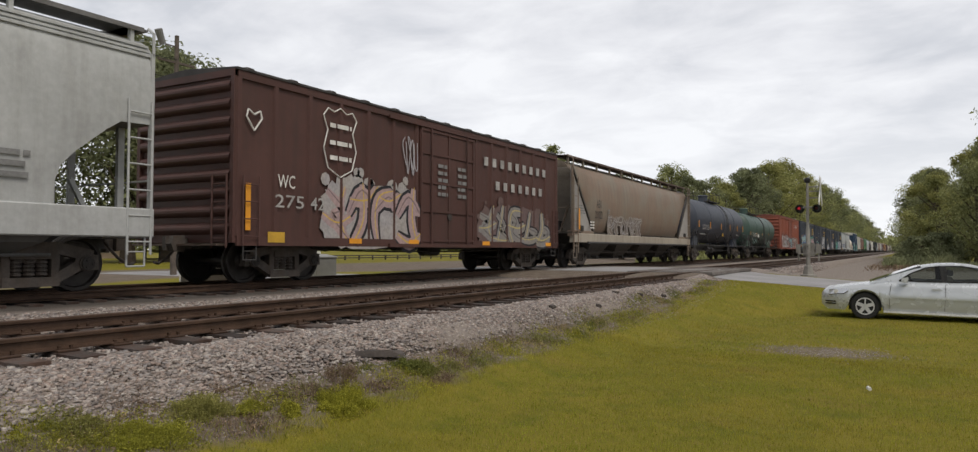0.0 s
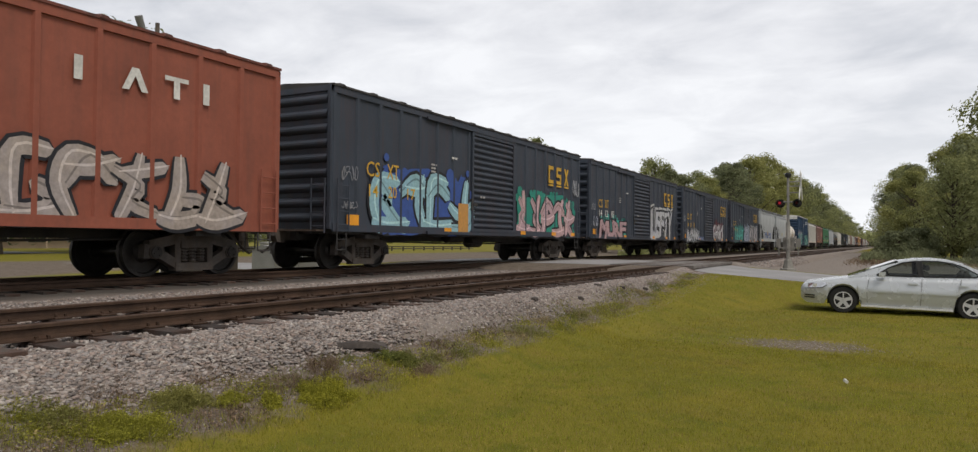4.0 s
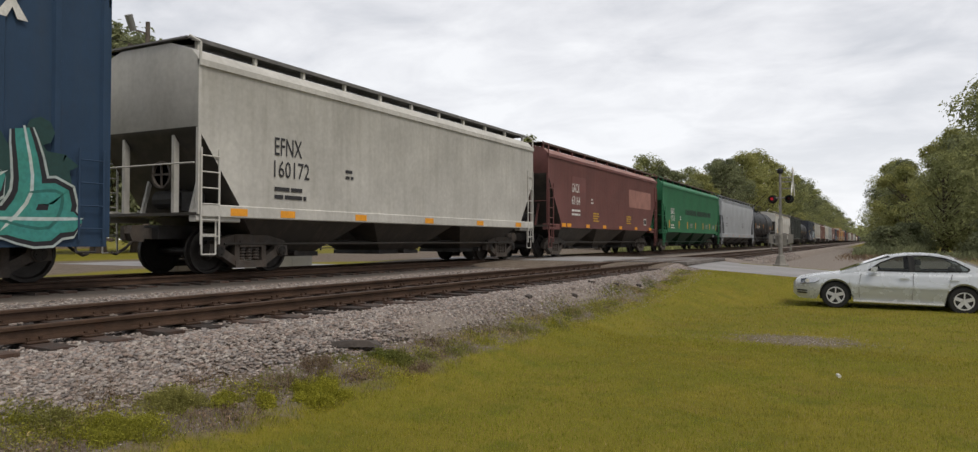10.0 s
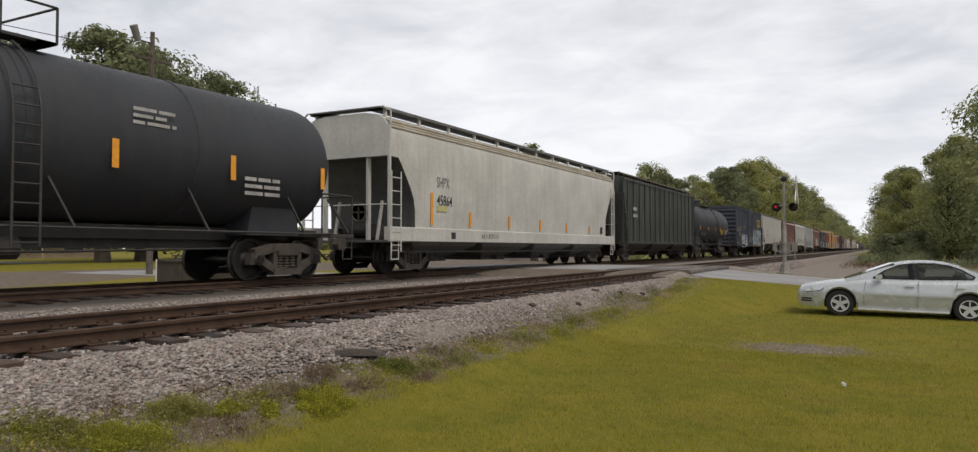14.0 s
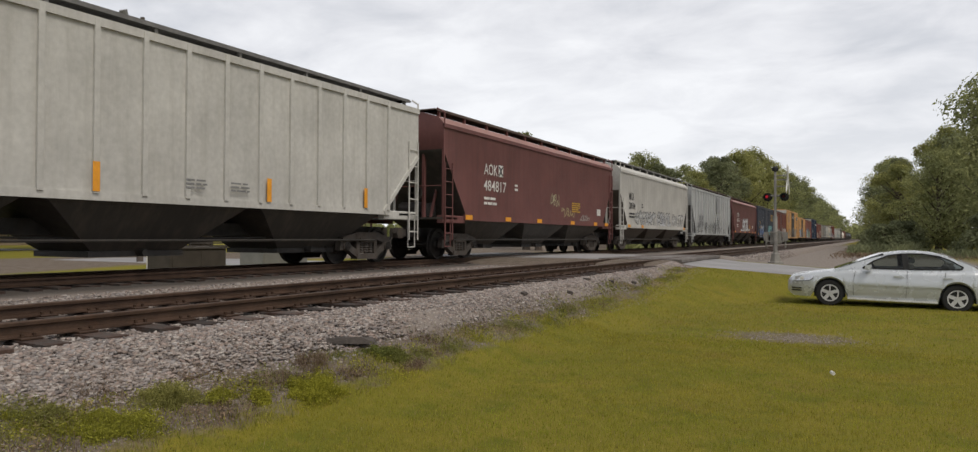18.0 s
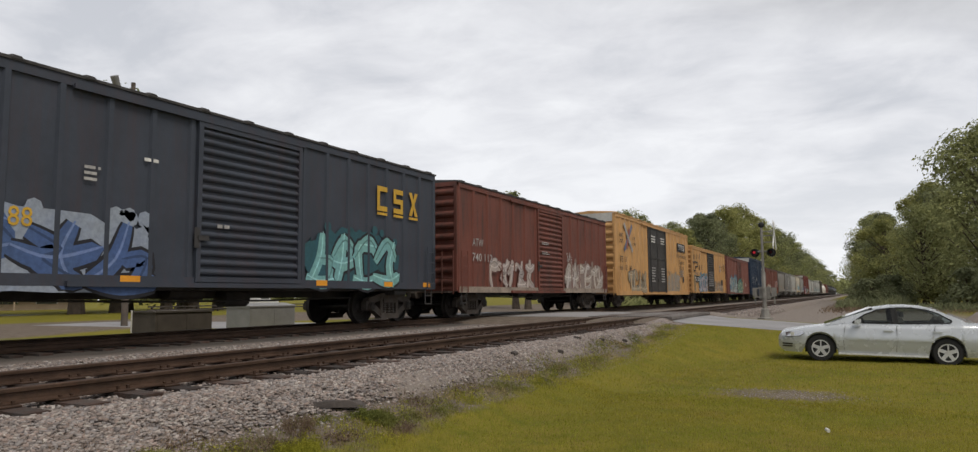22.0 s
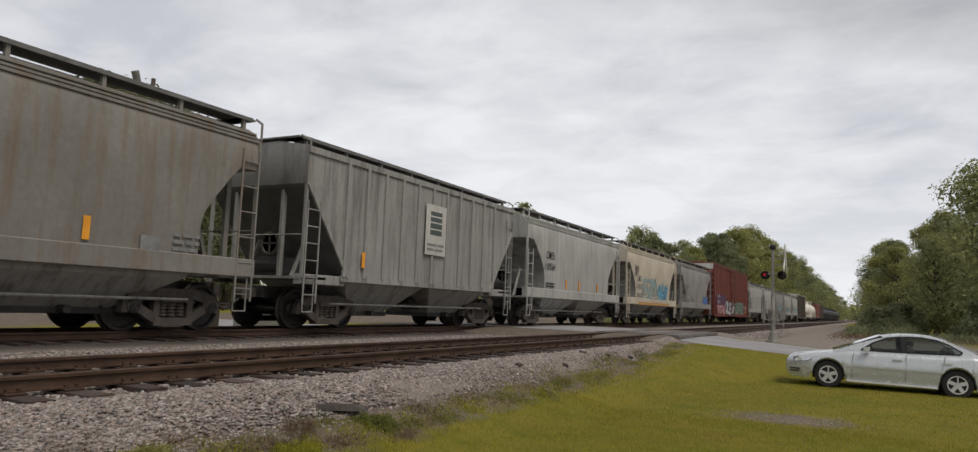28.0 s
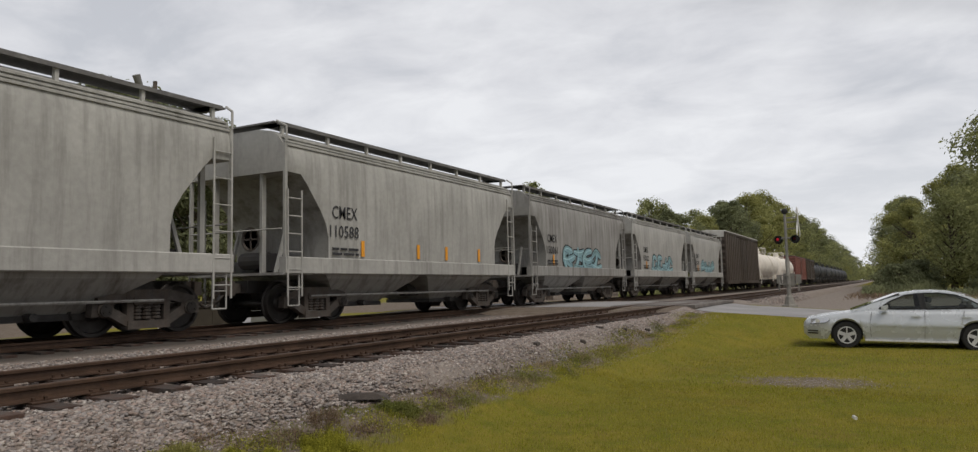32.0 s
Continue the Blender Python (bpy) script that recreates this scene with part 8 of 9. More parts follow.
brush(9000, 0.5, 30, 46, 58, 0.32, 0.016, DRYWEED, 9, "brownish brush at the foot of the woods", 0.5)
brush(7000, 1.0, 30, 50, 60, 0.7, 0.03, LEAF_C, 19, "dark undergrowth at the foot of the woods")
brush(7000, -2.2, 2.0, 46, 130, 0.34, 0.018, DRYWEED, 11, "low dry scrub beside the railway", 0.8)
brush(6000, -1.4, 3, 58, 260, 0.9, 0.05, LEAF_C, 10, "dark undergrowth along the railway")
brush(3000, -20, -18.0, 60, 420, 1.2, 0.10, LEAF_A, 12, "green undergrowth beyond the railway")

# rag of dark scrap and litter
SCRAP = material("dark_scrap_timber", (0.06, 0.05, 0.045), 0.85, 0, 0.35, 6, 40, bump=0.5)
g = Geo().add([(-0.33, -0.08, 0), (0.30, -0.10, 0), (0.36, 0.05, 0), (-0.26, 0.11, 0), (-0.28, -0.05, 0.05), (0.1, -0.07, 0.075), (0.30, 0.03, 0.06), (-0.18, 0.08, 0.06)],
              [(0, 3, 2, 1), (4, 5, 6, 7), (0, 1, 5, 4), (1, 2, 6, 5), (2, 3, 7, 6), (3, 0, 4, 7)])
solid("scrap_timber", g, SCRAP, "dark broken piece of timber lying on the ballast", "debris", m=pose(-5.06, 6.42, max(bed_z(-5.06), ground_z(-5.06, 6.42)) + 0.02, 0, 4, 62))
for k, (x, y) in enumerate(((-5.35, 11.6), (-5.2, 13.4), (-5.5, 15.2), (-5.3, 16.3), (-5.15, 17.6))):
    solid("scrap_lump", Geo().slab(-0.05, 0.06, -0.07, 0.05, -0.02, 0.05, 0.02), SCRAP, "small dark lump of debris on the ballast shoulder", "debris", "debris on the shoulder", m=pose(x, y, bed_z(x), 5, 8, 37 * k))
solid("litter", Geo().slab(-0.018, 0.018, -0.03, 0.03, 0, 0.035, 0.008), WHITE, "small crumpled white scrap of litter on the lawn", "litter", m=pose(-0.39, 9.35, ground_z(-0.39, 9.35) + 0.03, 10, 20, 30))


# ---- parked sedan ----
SILVER = material("silver_car_paint", (0.54, 0.565, 0.59), 0.25, 0.35, 0.015, 1, 3, spec=0.6)
SEAM = material("dark_grey_panel_gap", (0.12, 0.12, 0.12), 0.7)
TYRE = material("black_tyre_rubber", (0.02, 0.02, 0.02), 0.85)
ALLOY = material("bright_alloy_rim", (0.62, 0.62, 0.63), 0.35, 0.35)
CHROME = material("chrome_trim", (0.68, 0.68, 0.69), 0.4, 0.2)
CABIN = material("dark_grey_cabin_trim", (0.05, 0.05, 0.052), 0.8)
SEAT = material("grey_cloth_seat", (0.17, 0.165, 0.155), 0.9)


def pane_material():
    m = bpy.data.materials.new("tinted_car_glass")
    m.use_nodes = True
    n, l = m.node_tree.nodes, m.node_tree.links
    thin, gloss, both, fres = (n.new("ShaderNode" + k) for k in ("BsdfTransparent", "BsdfGlossy", "MixShader", "Fresnel"))
    thin.inputs[0].default_value = (0.55, 0.60, 0.57, 1)
    gloss.inputs["Roughness"].default_value = 0.02
    fres.inputs[0].default_value = 1.5
    l.new(fres.outputs[0], both.inputs[0])
    l.new(thin.outputs[0], both.inputs[1])
    l.new(gloss.outputs[0], both.inputs[2])
    l.new(both.outputs[0], n["Material Output"].inputs[0])
    return m


PANE = pane_material()
CLEAR = material("clear_headlight_plastic", (0.55, 0.56, 0.57), 0.06, 0.9, spec=0.7)


def lerp(table, x):
    for (a, u), (b, v) in zip(table, table[1:]):
        if a <= x <= b:
            return u + (v - u) * (x - a) / (b - a)
    return table[0][1] if x < table[0][0] else table[-1][1]


def sedan(m):
    car = thing("sedan", "silver four-door sedan parked on the grass", "car", m)
    top = [(-2.54, 0.60), (-2.50, 0.68), (-2.38, 0.745), (-2.1, 0.80), (-1.6, 0.885), (-1.1, 0.945), (-0.6, 0.955), (1.0, 0.985), (1.55, 1.02), (1.85, 1.03), (2.3, 1.0), (2.44, 0.96), (2.52, 0.82), (2.55, 0.62)]
    half = [(-2.54, 0.62), (-2.45, 0.74), (-2.25, 0.85), (-1.9, 0.91), (-1.2, 0.93), (1.6, 0.93), (2.2, 0.88), (2.45, 0.80), (2.55, 0.68)]
    under = [(-2.54, 0.34), (-2.4, 0.22), (-1.2, 0.20), (1.0, 0.20), (2.3, 0.25), (2.55, 0.38)]
    xs = sorted(set([round(-2.54 + 5.09 * k / 64, 3) for k in range(65)] + [h0 + 0.374 * math.sin(k * math.pi / 36) for h0 in (-1.53, 1.28) for k in range(-18, 19)]))
    rings = []
    for x in xs:
        zb, zt, w = lerp(under, x), lerp(top, x), lerp(half, x)
        for hx in (-1.53, 1.28):
            if abs(x - hx) < 0.375:
                zb = max(zb, 0.33 + math.sqrt(max(0.0, 0.375 ** 2 - (x - hx) ** 2)))
        z1, z2 = max(0.36, zb + 0.03), max(0.60, zb + 0.05)
        z2 = min(z2, zt - 0.06)
        z1 = min(z1, z2 - 0.01)
        prof = [(w * 0.93, zb), (w * 0.985, z1), (w, z2), (w * 0.985, max(zt - 0.11, z2 + 0.01)), (w * 0.93, zt - 0.03), (w * 0.84, zt), (w * 0.4, zt + 0.015)]
        rings.append([(x, -y, z) for y, z in prof] + [(x, y, z) for y, z in reversed(prof)])
    part("body", Geo().loft(rings), SILVER, car, angle=38)
    roof = [(-1.5, 0.90), (-1.0, 1.10), (-0.62, 1.265), (-0.26, 1.385), (0.1, 1.45), (0.45, 1.465), (0.8, 1.44), (1.1, 1.36), (1.4, 1.235), (1.7, 1.10), (1.92, 1.02)]
    rings = []
    for x, z in [(-0.30, lerp(roof, -0.30))] + roof[3:8] + [(1.04, lerp(roof, 1.04))]:
        k = (z - 0.93) / 0.535
        wt = 0.80 - 0.21 * k
        rim = [(-wt, z - 0.035), (-wt * 0.93, z - 0.008), (-wt * 0.8, z + 0.004), (0, z + 0.012), (wt * 0.8, z + 0.004), (wt * 0.93, z - 0.008), (wt, z - 0.035)]
        rings.append([(x, y, zz) for y, zz in rim] + [(x, y * 0.98, zz - 0.03) for y, zz in reversed(rim)])
    rings.sort(key=lambda ring: ring[0][0])
    part("roof", Geo().loft(rings), SILVER, car, angle=30)
    # cabin seen through the glass
    part("cabin_floor", Geo().box(-1.0, 1.75, -0.76, 0.76, 0.985, 1.0), CABIN, car)
    part("dashboard", Geo().slab(-1.05, -0.72, -0.68, 0.68, 0.99, 1.06, 0.03), CABIN, car)
    for y in (-0.36, 0.36):
        seat = part("front_seat", Geo().slab(0.24, 0.38, y - 0.22, y + 0.22, 0.95, 1.13, 0.03), SEAT, car)
        part("headrest", Geo().slab(0.30, 0.40, y - 0.13, y + 0.13, 1.15, 1.29, 0.03), SEAT, seat)
    bench = part("rear_seat", Geo().slab(1.12, 1.26, -0.62, 0.62, 0.95, 1.12, 0.03), SEAT, car)
    for y in (-0.36, 0.36):
        part("headrest", Geo().slab(1.15, 1.25, y - 0.12, y + 0.12, 1.12, 1.2, 0.03), SEAT, bench)
    g = Geo()
    for k in range(14):
        a, b = 2 * math.pi * k / 14, 2 * math.pi * (k + 1) / 14
        g.bar((-0.5 - 0.07 * math.sin(a), -0.36 + 0.18 * math.cos(a), 1.02 + 0.16 * math.sin(a)), (-0.5 - 0.07 * math.sin(b), -0.36 + 0.18 * math.cos(b), 1.02 + 0.16 * math.sin(b)), 0.025)
    part("steering_wheel", g, BLACKM, car)

    def side(x, z, s, out=0.012):
        zr = lerp(roof, x)
        base = lerp(top, x) - 0.05
        k = (zr - 0.93) / 0.535
        wt = 0.80 - 0.21 * k
        u = min(1.0, max(0.0, (z - base) / max(0.05, zr - base)))
        mid = 0.80 * 0.45 + wt * 0.55
        w = 0.80 + (mid - 0.80) * u * 2 if u < 0.5 else mid + (wt - mid) * (u - 0.5) * 2
        return (x, s * (w + out), z)

    wins = {"front_window": [(-0.78, 1.0), (-0.52, 1.19), (-0.2, 1.335), (0.1, 1.385), (0.15, 1.005)], "rear_window": [(0.24, 1.005), (0.2, 1.39), (0.55, 1.395), (0.88, 1.35), (1.12, 1.265), (1.4, 1.10), (1.36, 1.045)]}
    inner = [(-0.78, 1.0), (-0.52, 1.19), (-0.2, 1.335), (0.1, 1.385), (0.2, 1.39), (0.55, 1.395), (0.88, 1.35), (1.12, 1.265), (1.4, 1.10), (1.36, 1.045), (0.8, 1.02), (0.2, 1.005), (-0.78, 1.0)]
    outer_rim = [(-1.42, 0.915), (-0.9, 1.14), (-0.42, 1.305), (0.1, 1.425), (0.2, 1.43), (0.55, 1.43), (0.88, 1.40), (1.2, 1.305), (1.62, 1.12), (1.8, 0.99), (0.8, 0.95), (0.2, 0.94), (-1.42, 0.90)]
    for s in (-1, 1):
        g = Geo().loft([[side(*a, s, 0.008), side(*b, s, 0.008), side(*b, s, -0.03), side(*a, s, -0.03)] for a, b in zip(inner, outer_rim)], caps=False)
        part("window_surround", g, SILVER, car, angle=35)
        for nm, pts in wins.items():
            g = Geo()
            outer = [side(x, z, s) for x, z in pts]
            cx, cz = sum(p[0] for p in pts) / len(pts), sum(p[1] for p in pts) / len(pts)
            g.add(outer + [side(cx, cz, s)], [(k, (k + 1) % len(pts), len(pts)) for k in range(len(pts))])
            w = part(nm, g, PANE, car, "clear reflective side glass")
            w.visible_shadow = False
            fr = Geo()
            for a, b in zip(pts, pts[1:] + pts[:1]):
                fr.bar(side(*a, s, 0.012), side(*b, s, 0.012), 0.028, 0.03)
            part("window_trim", fr, BLACKM, w)
        part("door_pillar", Geo().add([side(0.13, 0.99, s, 0.011), side(0.26, 0.99, s, 0.011), side(0.22, 1.40, s, 0.011), side(0.09, 1.395, s, 0.011)], [(0, 1, 2, 3)]), BLACKM, car)
        # doors: seams, mouldings and handles
        g = Geo()
        for pts in ([(-0.95, 0.92), (-1.0, 0.6), (-0.98, 0.3)], [(0.2, 0.95), (0.2, 0.6), (0.18, 0.3)], [(1.02, 0.97), (1.0, 0.80)]):
            for a, b in zip(pts, pts[1:]):
                g.bar((a[0], s * 0.925, a[1]), (b[0], s * 0.925, b[1]), 0.012, 0.006)
        part("door_seam", g, SEAM, car)
        part("side_moulding", Geo().box(-0.93, 1.0, min(s * 0.92, s * 0.945), max(s * 0.92, s * 0.945), 0.575, 0.62), SILVER, car)
        part("rocker_trim", Geo().box(-1.12, 0.86, min(s * 0.9, s * 0.94), max(s * 0.9, s * 0.94), 0.2, 0.245), CHROME, car)
        for x in (0.02, 1.08):
            part("door_handle", Geo().box(x - 0.11, x + 0.09, min(s * 0.91, s * 0.95), max(s * 0.91, s * 0.95), 0.80, 0.835), SILVER, car)
        mir = Geo().loft([[(-0.72, s * 0.86, 0.98), (-0.58, s * 0.86, 0.98), (-0.58, s * 0.86, 1.08), (-0.72, s * 0.86, 1.06)], [(-0.74, s * 1.06, 0.97), (-0.60, s * 1.06, 0.97), (-0.6, s * 1.06, 1.1), (-0.74, s * 1.06, 1.08)]])
        part("wing_mirror", mir, SILVER, car)
        g = Geo().loft([[(-2.36, s * 0.815, 0.60), (-2.36, s * 0.80, 0.715)], [(-2.2, s * 0.865, 0.61), (-2.2, s * 0.84, 0.745)], [(-2.02, s * 0.905, 0.64), (-2.02, s * 0.885, 0.765)], [(-1.93, s * 0.918, 0.70), (-1.93, s * 0.905, 0.76)]], closed=False)
        lamp = part("headlight", g, CLEAR, car)
        part("lamp_trim", Geo().bar((-2.37, s * 0.818, 0.595), (-2.02, s * 0.912, 0.632), 0.012, 0.012).bar((-2.02, s * 0.912, 0.632), (-1.92, s * 0.924, 0.70), 0.012, 0.012), BLACKM, lamp)
        part("lamp_reflector", Geo().lathe([(s * 0.858, 0.045), (s * 0.874, 0.05), (s * 0.876, 0.01)], "y", 12, (-2.2, 0, 0.675)), WHITE, lamp)
        g = Geo().box(2.3, 2.47, min(s * 0.80, s * 0.865), max(s * 0.80, s * 0.865), 0.72, 0.93)
        part("tail_light", g, material("red_tail_light", (0.25, 0.01, 0.01), 0.2), car)
        g = Geo()
        for z in (0.36, 0.42):
            g.bar((-2.44, s * 0.755, z), (-2.2, s * 0.875, z), 0.02, 0.03)
        part("bumper_grille", g, BLACKM, car)
        for hx in (-1.53, 1.28):
            arch = Geo()
            pts = [(hx + 0.367 * math.cos(t), 0.33 + 0.367 * math.sin(t)) for t in (math.pi * k / 12 for k in range(13))]
            for a, b in zip(pts, pts[1:]):
                arch.bar((a[0], s * 0.83, a[1]), (b[0], s * 0.83, b[1]), 0.06, 0.016)
            part("wheel_arch", arch, BLACKM, car)
            well = [(hx + 0.372 * math.cos(t), 0.33 + 0.372 * math.sin(t)) for t in (math.pi * k / 12 for k in range(13))] + [(hx - 0.372, 0.21), (hx + 0.372, 0.21)]
            part("wheel_well", Geo().loft([[(x, s * y, z) for x, z in well] for y in (0.56, 0.62)]), BLACKM, car)
            wheel = part("wheel", Geo().lathe([(0.0, 0.2), (0.0, 0.30), (0.0, 0.31)], "y", 8, (hx, s * 0.75, 0.33)).lathe([(s * 0.66, 0.05), (s * 0.66, 0.22), (s * 0.78, 0.23), (s * 0.78, 0.05)], "y", 20, (hx, 0, 0.33)), BLACKM, car)
            part("tyre", Geo().lathe([(s * 0.68, 0.205), (s * 0.68, 0.31), (s * 0.70, 0.335), (s * 0.86, 0.335), (s * 0.89, 0.305), (s * 0.89, 0.222), (s * 0.87, 0.205)], "y", 28, (hx, 0, 0.33)), TYRE, wheel, angle=35)
            rim = Geo().lathe([(s * 0.80, 0.212), (s * 0.885, 0.218), (s * 0.885, 0.192), (s * 0.83, 0.18)], "y", 28, (hx, 0, 0.33)).lathe([(s * 0.82, 0.065), (s * 0.875, 0.055), (s * 0.88, 0.01)], "y", 14, (hx, 0, 0.33))
            for k in range(5):
                t = 2 * math.pi * k / 5 + 0.3
                rim.bar((hx + 0.04 * math.cos(t), s * 0.865, 0.33 + 0.04 * math.sin(t)), (hx + 0.195 * math.cos(t), s * 0.868, 0.33 + 0.195 * math.sin(t)), 0.03, 0.085)
            part("rim", rim, ALLOY, wheel)
    # windscreen and rear glass lie on the slopes
    for nm, a, b in (("windscreen", (-1.42, 0.93), (-0.30, 1.38)), ("rear_screen", (1.86, 1.055), (1.0, 1.405))):
        g = Geo()
        n = 0.02
        v = []
        for (x, z), w in ((a, 0.70), (b, 0.56)):
            v += [(x, -w, z + n), (x, w, z + n)]
        g.add(v, [(0, 1, 3, 2)])
        part(nm, g, PANE, car).visible_shadow = False
    part("antenna", Geo().tube((0.75, 0.0, 1.44), (0.8, 0.0, 1.53), 0.012, 6), BLACKM, car)
    part("number_plate", Geo().box(2.55, 2.565, -0.16, 0.16, 0.55, 0.70), WHITE, car)
    return car


sedan(pose(0.54, 20.927, -0.145, 0, 1.25, 3.0) @ Matrix.Scale(0.96, 4))

# ---- mound of gravel by the road ----
g = Geo()
rg = random.Random(3)
rings = [[(5.9 + (2.6 * (1 - k / 6) + 0.15 * rg.random()) * math.cos(t), 37.5 + (2.4 * (1 - k / 6) + 0.15 * rg.random()) * math.sin(t), -0.2 + 1.25 * (1 - (1 - k / 6) ** 1.6) + 0.05 * rg.random()) for t in (2 * math.pi * j / 20 for j in range(20))] for k in range(7)]
solid("gravel_mound", g.loft(rings), BED, "low grey heap of gravel beyond the road", "gravel heap", angle=60)

# ---- beyond the train ----
CONCRETE = material("grey_weathered_concrete", (0.062, 0.052, 0.043), 0.9, 0, 0.25, 2, 25, (0.05, 0.042, 0.035), 0.5, bump=0.3)
LIGHTBOX = material("light_grey_cabinet_metal", (0.21, 0.208, 0.20), 0.5, 0.2, 0.12, 2, 25, rust=0.06)


def low_cabinet(x, y, w, d, h, mat, label, sloped=0.0):
    c = thing("low_cabinet", label, "utility box", pose(x, y, ground_z(x, y) - 0.05))
    part("box", Geo().slab(-d / 2, d / 2, -w / 2, w / 2, 0, h, 0.015), mat, c)
    part("lid", Geo().loft([[(-d / 2 - 0.04, y2, h + 0.003), (d / 2 + 0.04, y2, h + 0.003), (d / 2 + 0.04, y2, h + 0.06), (0, y2, h + 0.06 + sloped), (-d / 2 - 0.04, y2, h + 0.06)] for y2 in (-w / 2 - 0.04, w / 2 + 0.04)]), mat, c)
    for k in range(2):
        part("door_panel", Geo().box(d / 2, d / 2 + 0.015, -w / 2 + 0.08 + k * w / 2, -0.06 + k * w / 2, 0.08, h - 0.06), mat, c)
    return c


low_cabinet(-20.6, 17.4, 2.3, 1.1, 1.05, CONCRETE, "low brown-grey concrete utility box beyond the tracks")
low_cabinet(-23.0, 24.0, 2.7, 1.3, 1.0, LIGHTBOX, "low light grey metal cabinet beyond the tracks", 0.12)
solid("white_marker_post", Geo().lathe([(0, 0.02), (1.15, 0.02), (1.17, 0.01)], "z", 10), WHITE, "short white marker post beyond the tracks", "post", m=pose(-18.5, 14.2, ground_z(-18.5, 14.2)))

# utility pole
POLE = material("weathered_grey_pole_wood", (0.11, 0.09, 0.075), 0.9, 0, 0.3, 2, 30, bump=0.5)
pole = thing("utility_pole", "weathered wooden utility pole with a tilted lamp and wires", "utility pole", pose(-33.5, 25.3, 0))
part("pole", Geo().lathe([(-0.2, 0.17), (12.9, 0.11)], "z", 12), POLE, pole, angle=40)
part("crossarm", Geo().box(-0.06, 0.06, -1.1, 1.1, 11.4, 11.52), POLE, pole)
part("floodlight", Geo().tube((0.0, -0.85, 12.25), (0.1, -1.2, 12.95), 0.17, 12, 0.2), LIGHTBOX, pole, "tilted grey cylindrical floodlight")
part("lamp_bracket", Geo().bar((0, 0, 12.3), (0.0, -0.85, 12.3), 0.06), POLE, pole)
for k, z in enumerate((11.6, 10.6, 9.6)):
    g = Geo()
    pts = []
    for j in range(13):
        y = -70 + 95.3 * j / 12
        pts.append((0.1, y - 25.3, z - 1.2 * (1 - ((j - 6) / 6) ** 2)))
    g.path(pts, 0.018, 4)
    part("wire", g, BLACKM, pole)
# lattice tower far off
tow = thing("lattice_tower", "thin pale lattice tower in the distance", "tower", pose(-150, 146, 0))
for s in range(3):
    a = 2 * math.pi * s / 3
    part("tower_leg", Geo().tube((math.cos(a) * 0.9, math.sin(a) * 0.9, 0), (math.cos(a) * 0.7, math.sin(a) * 0.7, 46), 0.09, 6), LIGHTBOX, tow)
g = Geo()
for k in range(40):
    z = k * 1.15
    for s in range(3):
        a, b = 2 * math.pi * s / 3, 2 * math.pi * (s + 1) / 3
        g.bar((math.cos(a) * 0.85, math.sin(a) * 0.85, z), (math.cos(b) * 0.85, math.sin(b) * 0.85, z + 1.15), 0.07)
part("tower_bracing", g, LIGHTBOX, tow)

# tan building with a shed roof and posts
WALLTAN = material("tan_rendered_wall", (0.46, 0.36, 0.27), 0.9, 0, 0.1, 0.6, 15, bump=0.2)
b = thing("shop_building", "low tan building with dark windows beyond the street", "building", pose(-92, 46, 0.1))
wb = part("wall", Geo().box(-8, 0, -16, 16, 0, 5.2), WALLTAN, b)
part("roof", Geo().box(-8.4, 0.6, -16.4, 16.4, 5.2, 5.5), BLACK_ROOF, b)
for k in range(6):
    w = part("window", Geo().box(0.0, 0.04, -14 + k * 5, -11.4 + k * 5, 1.0, 3.2), GLASSY, b)
    part("frame", Geo().box(0.0, 0.07, -14.1 + k * 5, -14.0 + k * 5, 0.95, 3.25).box(0.0, 0.07, -11.4 + k * 5, -11.3 + k * 5, 0.95, 3.25).box(0, 0.07, -14 + k * 5, -11.4 + k * 5, 3.2, 3.28), WHITE, w)
part("awning", Geo().box(0, 2.2, -15, 15, 3.6, 3.75), BLACK_ROOF, b)
for k in range(5):
    part("awning_post", Geo().box(2.0, 2.15, -14 + k * 7, -13.85 + k * 7, 0, 3.6), WALLTAN, b)

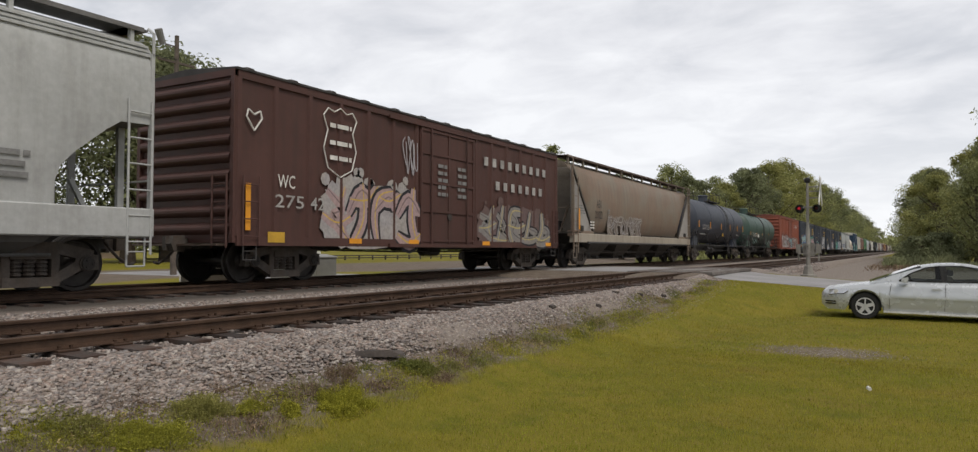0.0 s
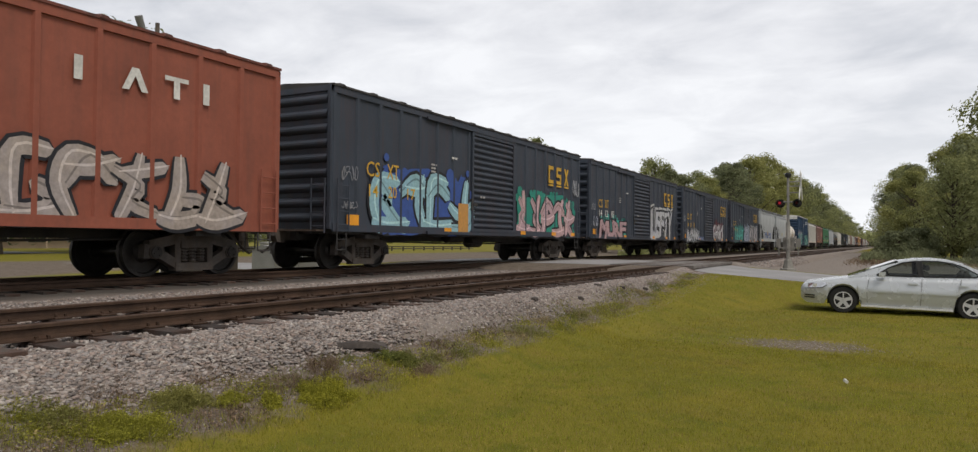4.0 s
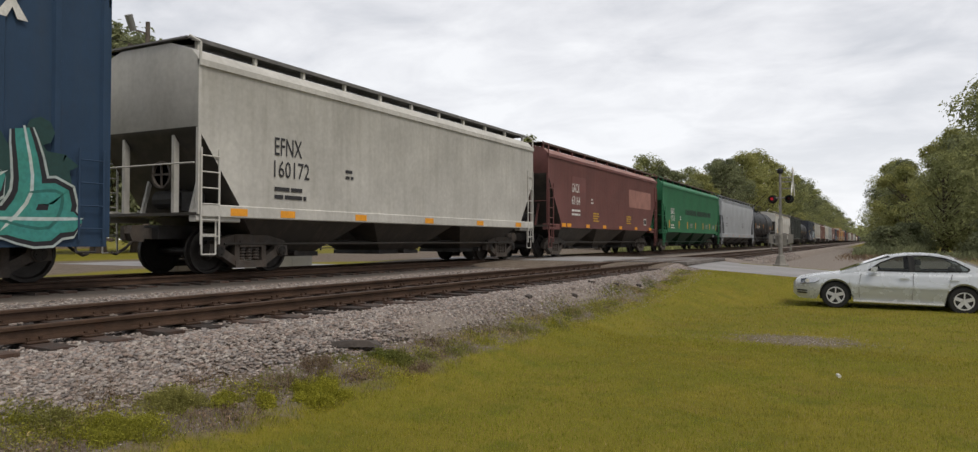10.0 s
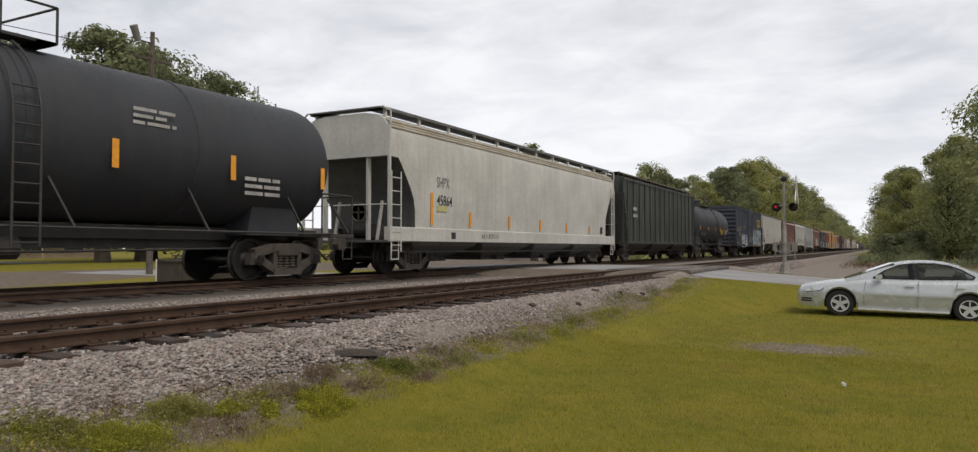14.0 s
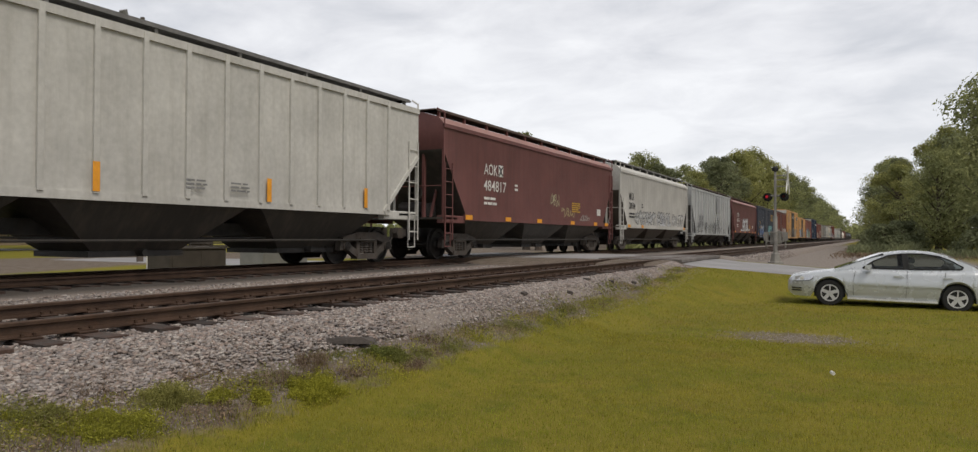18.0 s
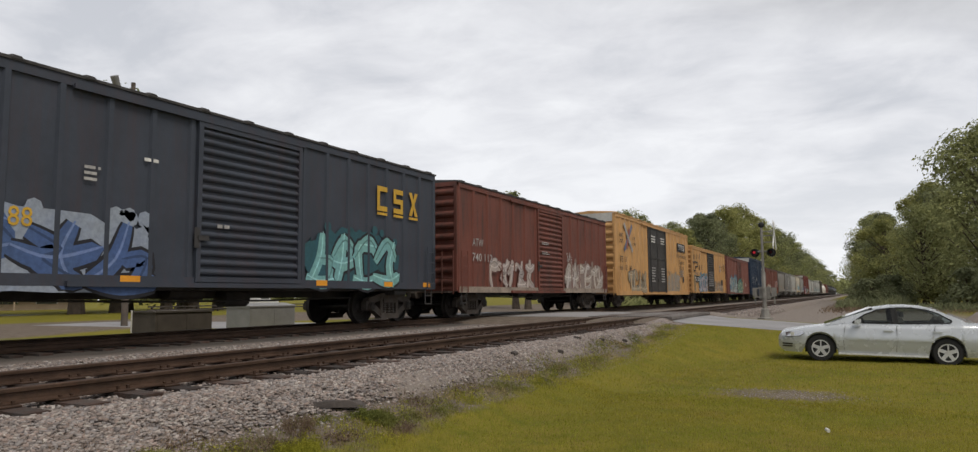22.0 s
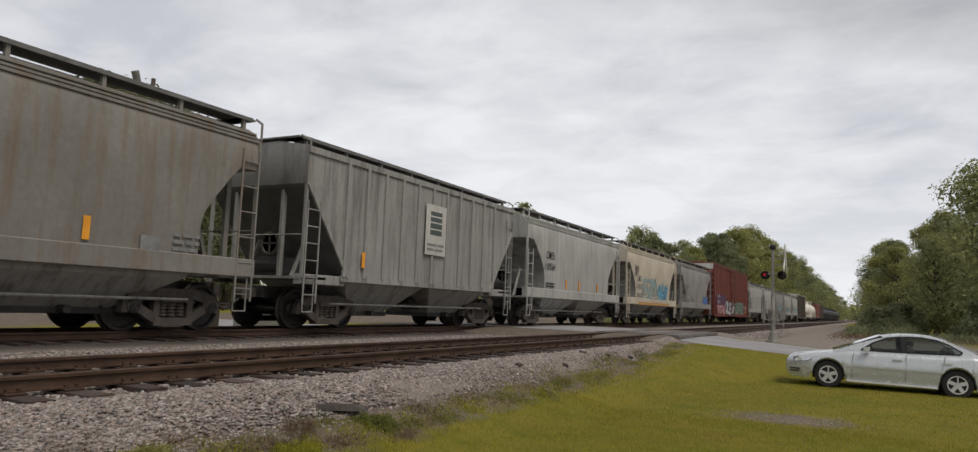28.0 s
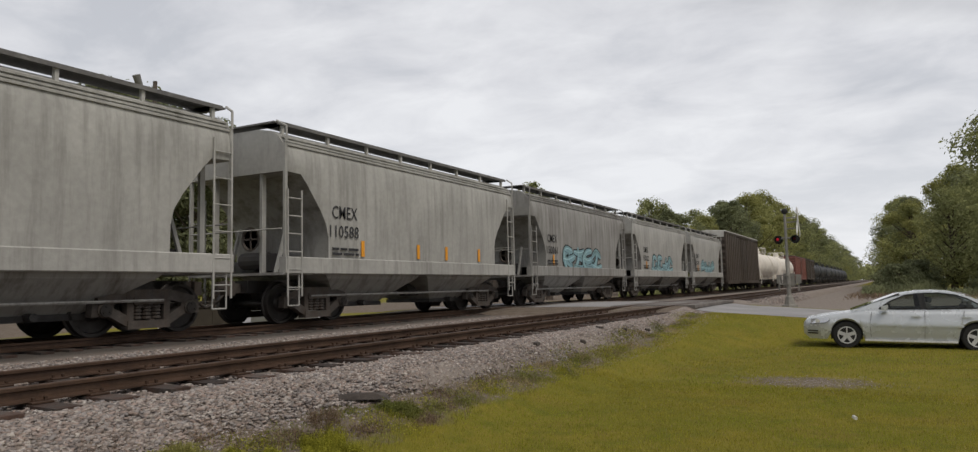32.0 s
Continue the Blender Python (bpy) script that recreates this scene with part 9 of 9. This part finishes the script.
# guard rail along the street
GUARD = material("dark_weathered_guard_rail", (0.06, 0.05, 0.045), 0.8, 0, 0.3, 2, 20)
fence = thing("rail_fence", "low dark rail fence along the street", "fence", pose(-56, 0, 0.2))
pm = Geo().box(-0.07, 0.07, -0.07, 0.07, -0.2, 0.75).mesh("post", GUARD)
for k in range(22):
    part("post", pm, None, fence, at=(0, 45 + k * 2.5, 0))
for z in (0.35, 0.62):
    part("rail", Geo().box(0.07, 0.12, 44.5, 98.5, z, z + 0.12), GUARD, fence)

# a pickup parked far off by the street
pk = thing("pickup_truck", "white pickup truck parked beside the street", "car", pose(-62, 64, 0.28, 0, 0, 8))
WHITECAR = material("white_car_paint", (0.62, 0.62, 0.62), 0.35, 0, 0.05, 2, 20, spec=0.5)
part("body", Geo().prism([(-2.8, 0.5), (2.8, 0.5), (2.8, 1.0), (2.6, 1.12), (-2.7, 1.12), (-2.8, 1.0)], -0.95, 0.95), WHITECAR, pk)
part("cab", Geo().prism([(-0.7, 1.12), (1.4, 1.12), (0.9, 1.8), (-0.5, 1.82)], -0.82, 0.82), WHITECAR, pk)
part("side_glass", Geo().prism([(-0.5, 1.2), (1.1, 1.2), (0.78, 1.68), (-0.4, 1.7)], 0.82, 0.83), GLASSY, pk)
part("side_glass", Geo().prism([(-0.5, 1.2), (1.1, 1.2), (0.78, 1.68), (-0.4, 1.7)], -0.83, -0.82), GLASSY, pk)
for y in (-1.8, 1.8):
    for s in (-1, 1):
        part("wheel", Geo().lathe([(s * 0.7, 0.1), (s * 0.7, 0.38), (s * 0.96, 0.38), (s * 0.96, 0.1)], "x", 18, (0, y, 0.38)), TYRE, pk)


# ---- what moves ----
def motions():
    for car, at in TRAIN:
        walk(car, [(t, pose(TRAIN_X, at - SPEED * t, RAIL)) for t in (0, 16, 32)])
    # the wheels turn while they pass in front
    place = {car.name: at for car, at in TRAIN}
    for wheel, car, along_y, local in WHEELSETS:
        s = place[car.name] + along_y
        k0, k1 = max(0, math.ceil((s - 42) / SPEED * FPS)), min(32 * FPS, math.floor((s + 16) / SPEED * FPS))
        if k1 <= k0:
            continue
        turn = math.degrees(SPEED / FPS / 0.475)

        def spun(k):
            return pose(0, local, 0.47, (k * turn) % 360)

        rows = [(k / FPS, spun(k)) for k in range(k0, k1 + 1)]
        if k0 > 1:
            rows = [(0, spun(k0))] + rows
        if k1 < 32 * FPS - 1:
            rows += [(32, spun(k1))]
        walk(wheel, rows)


motions()
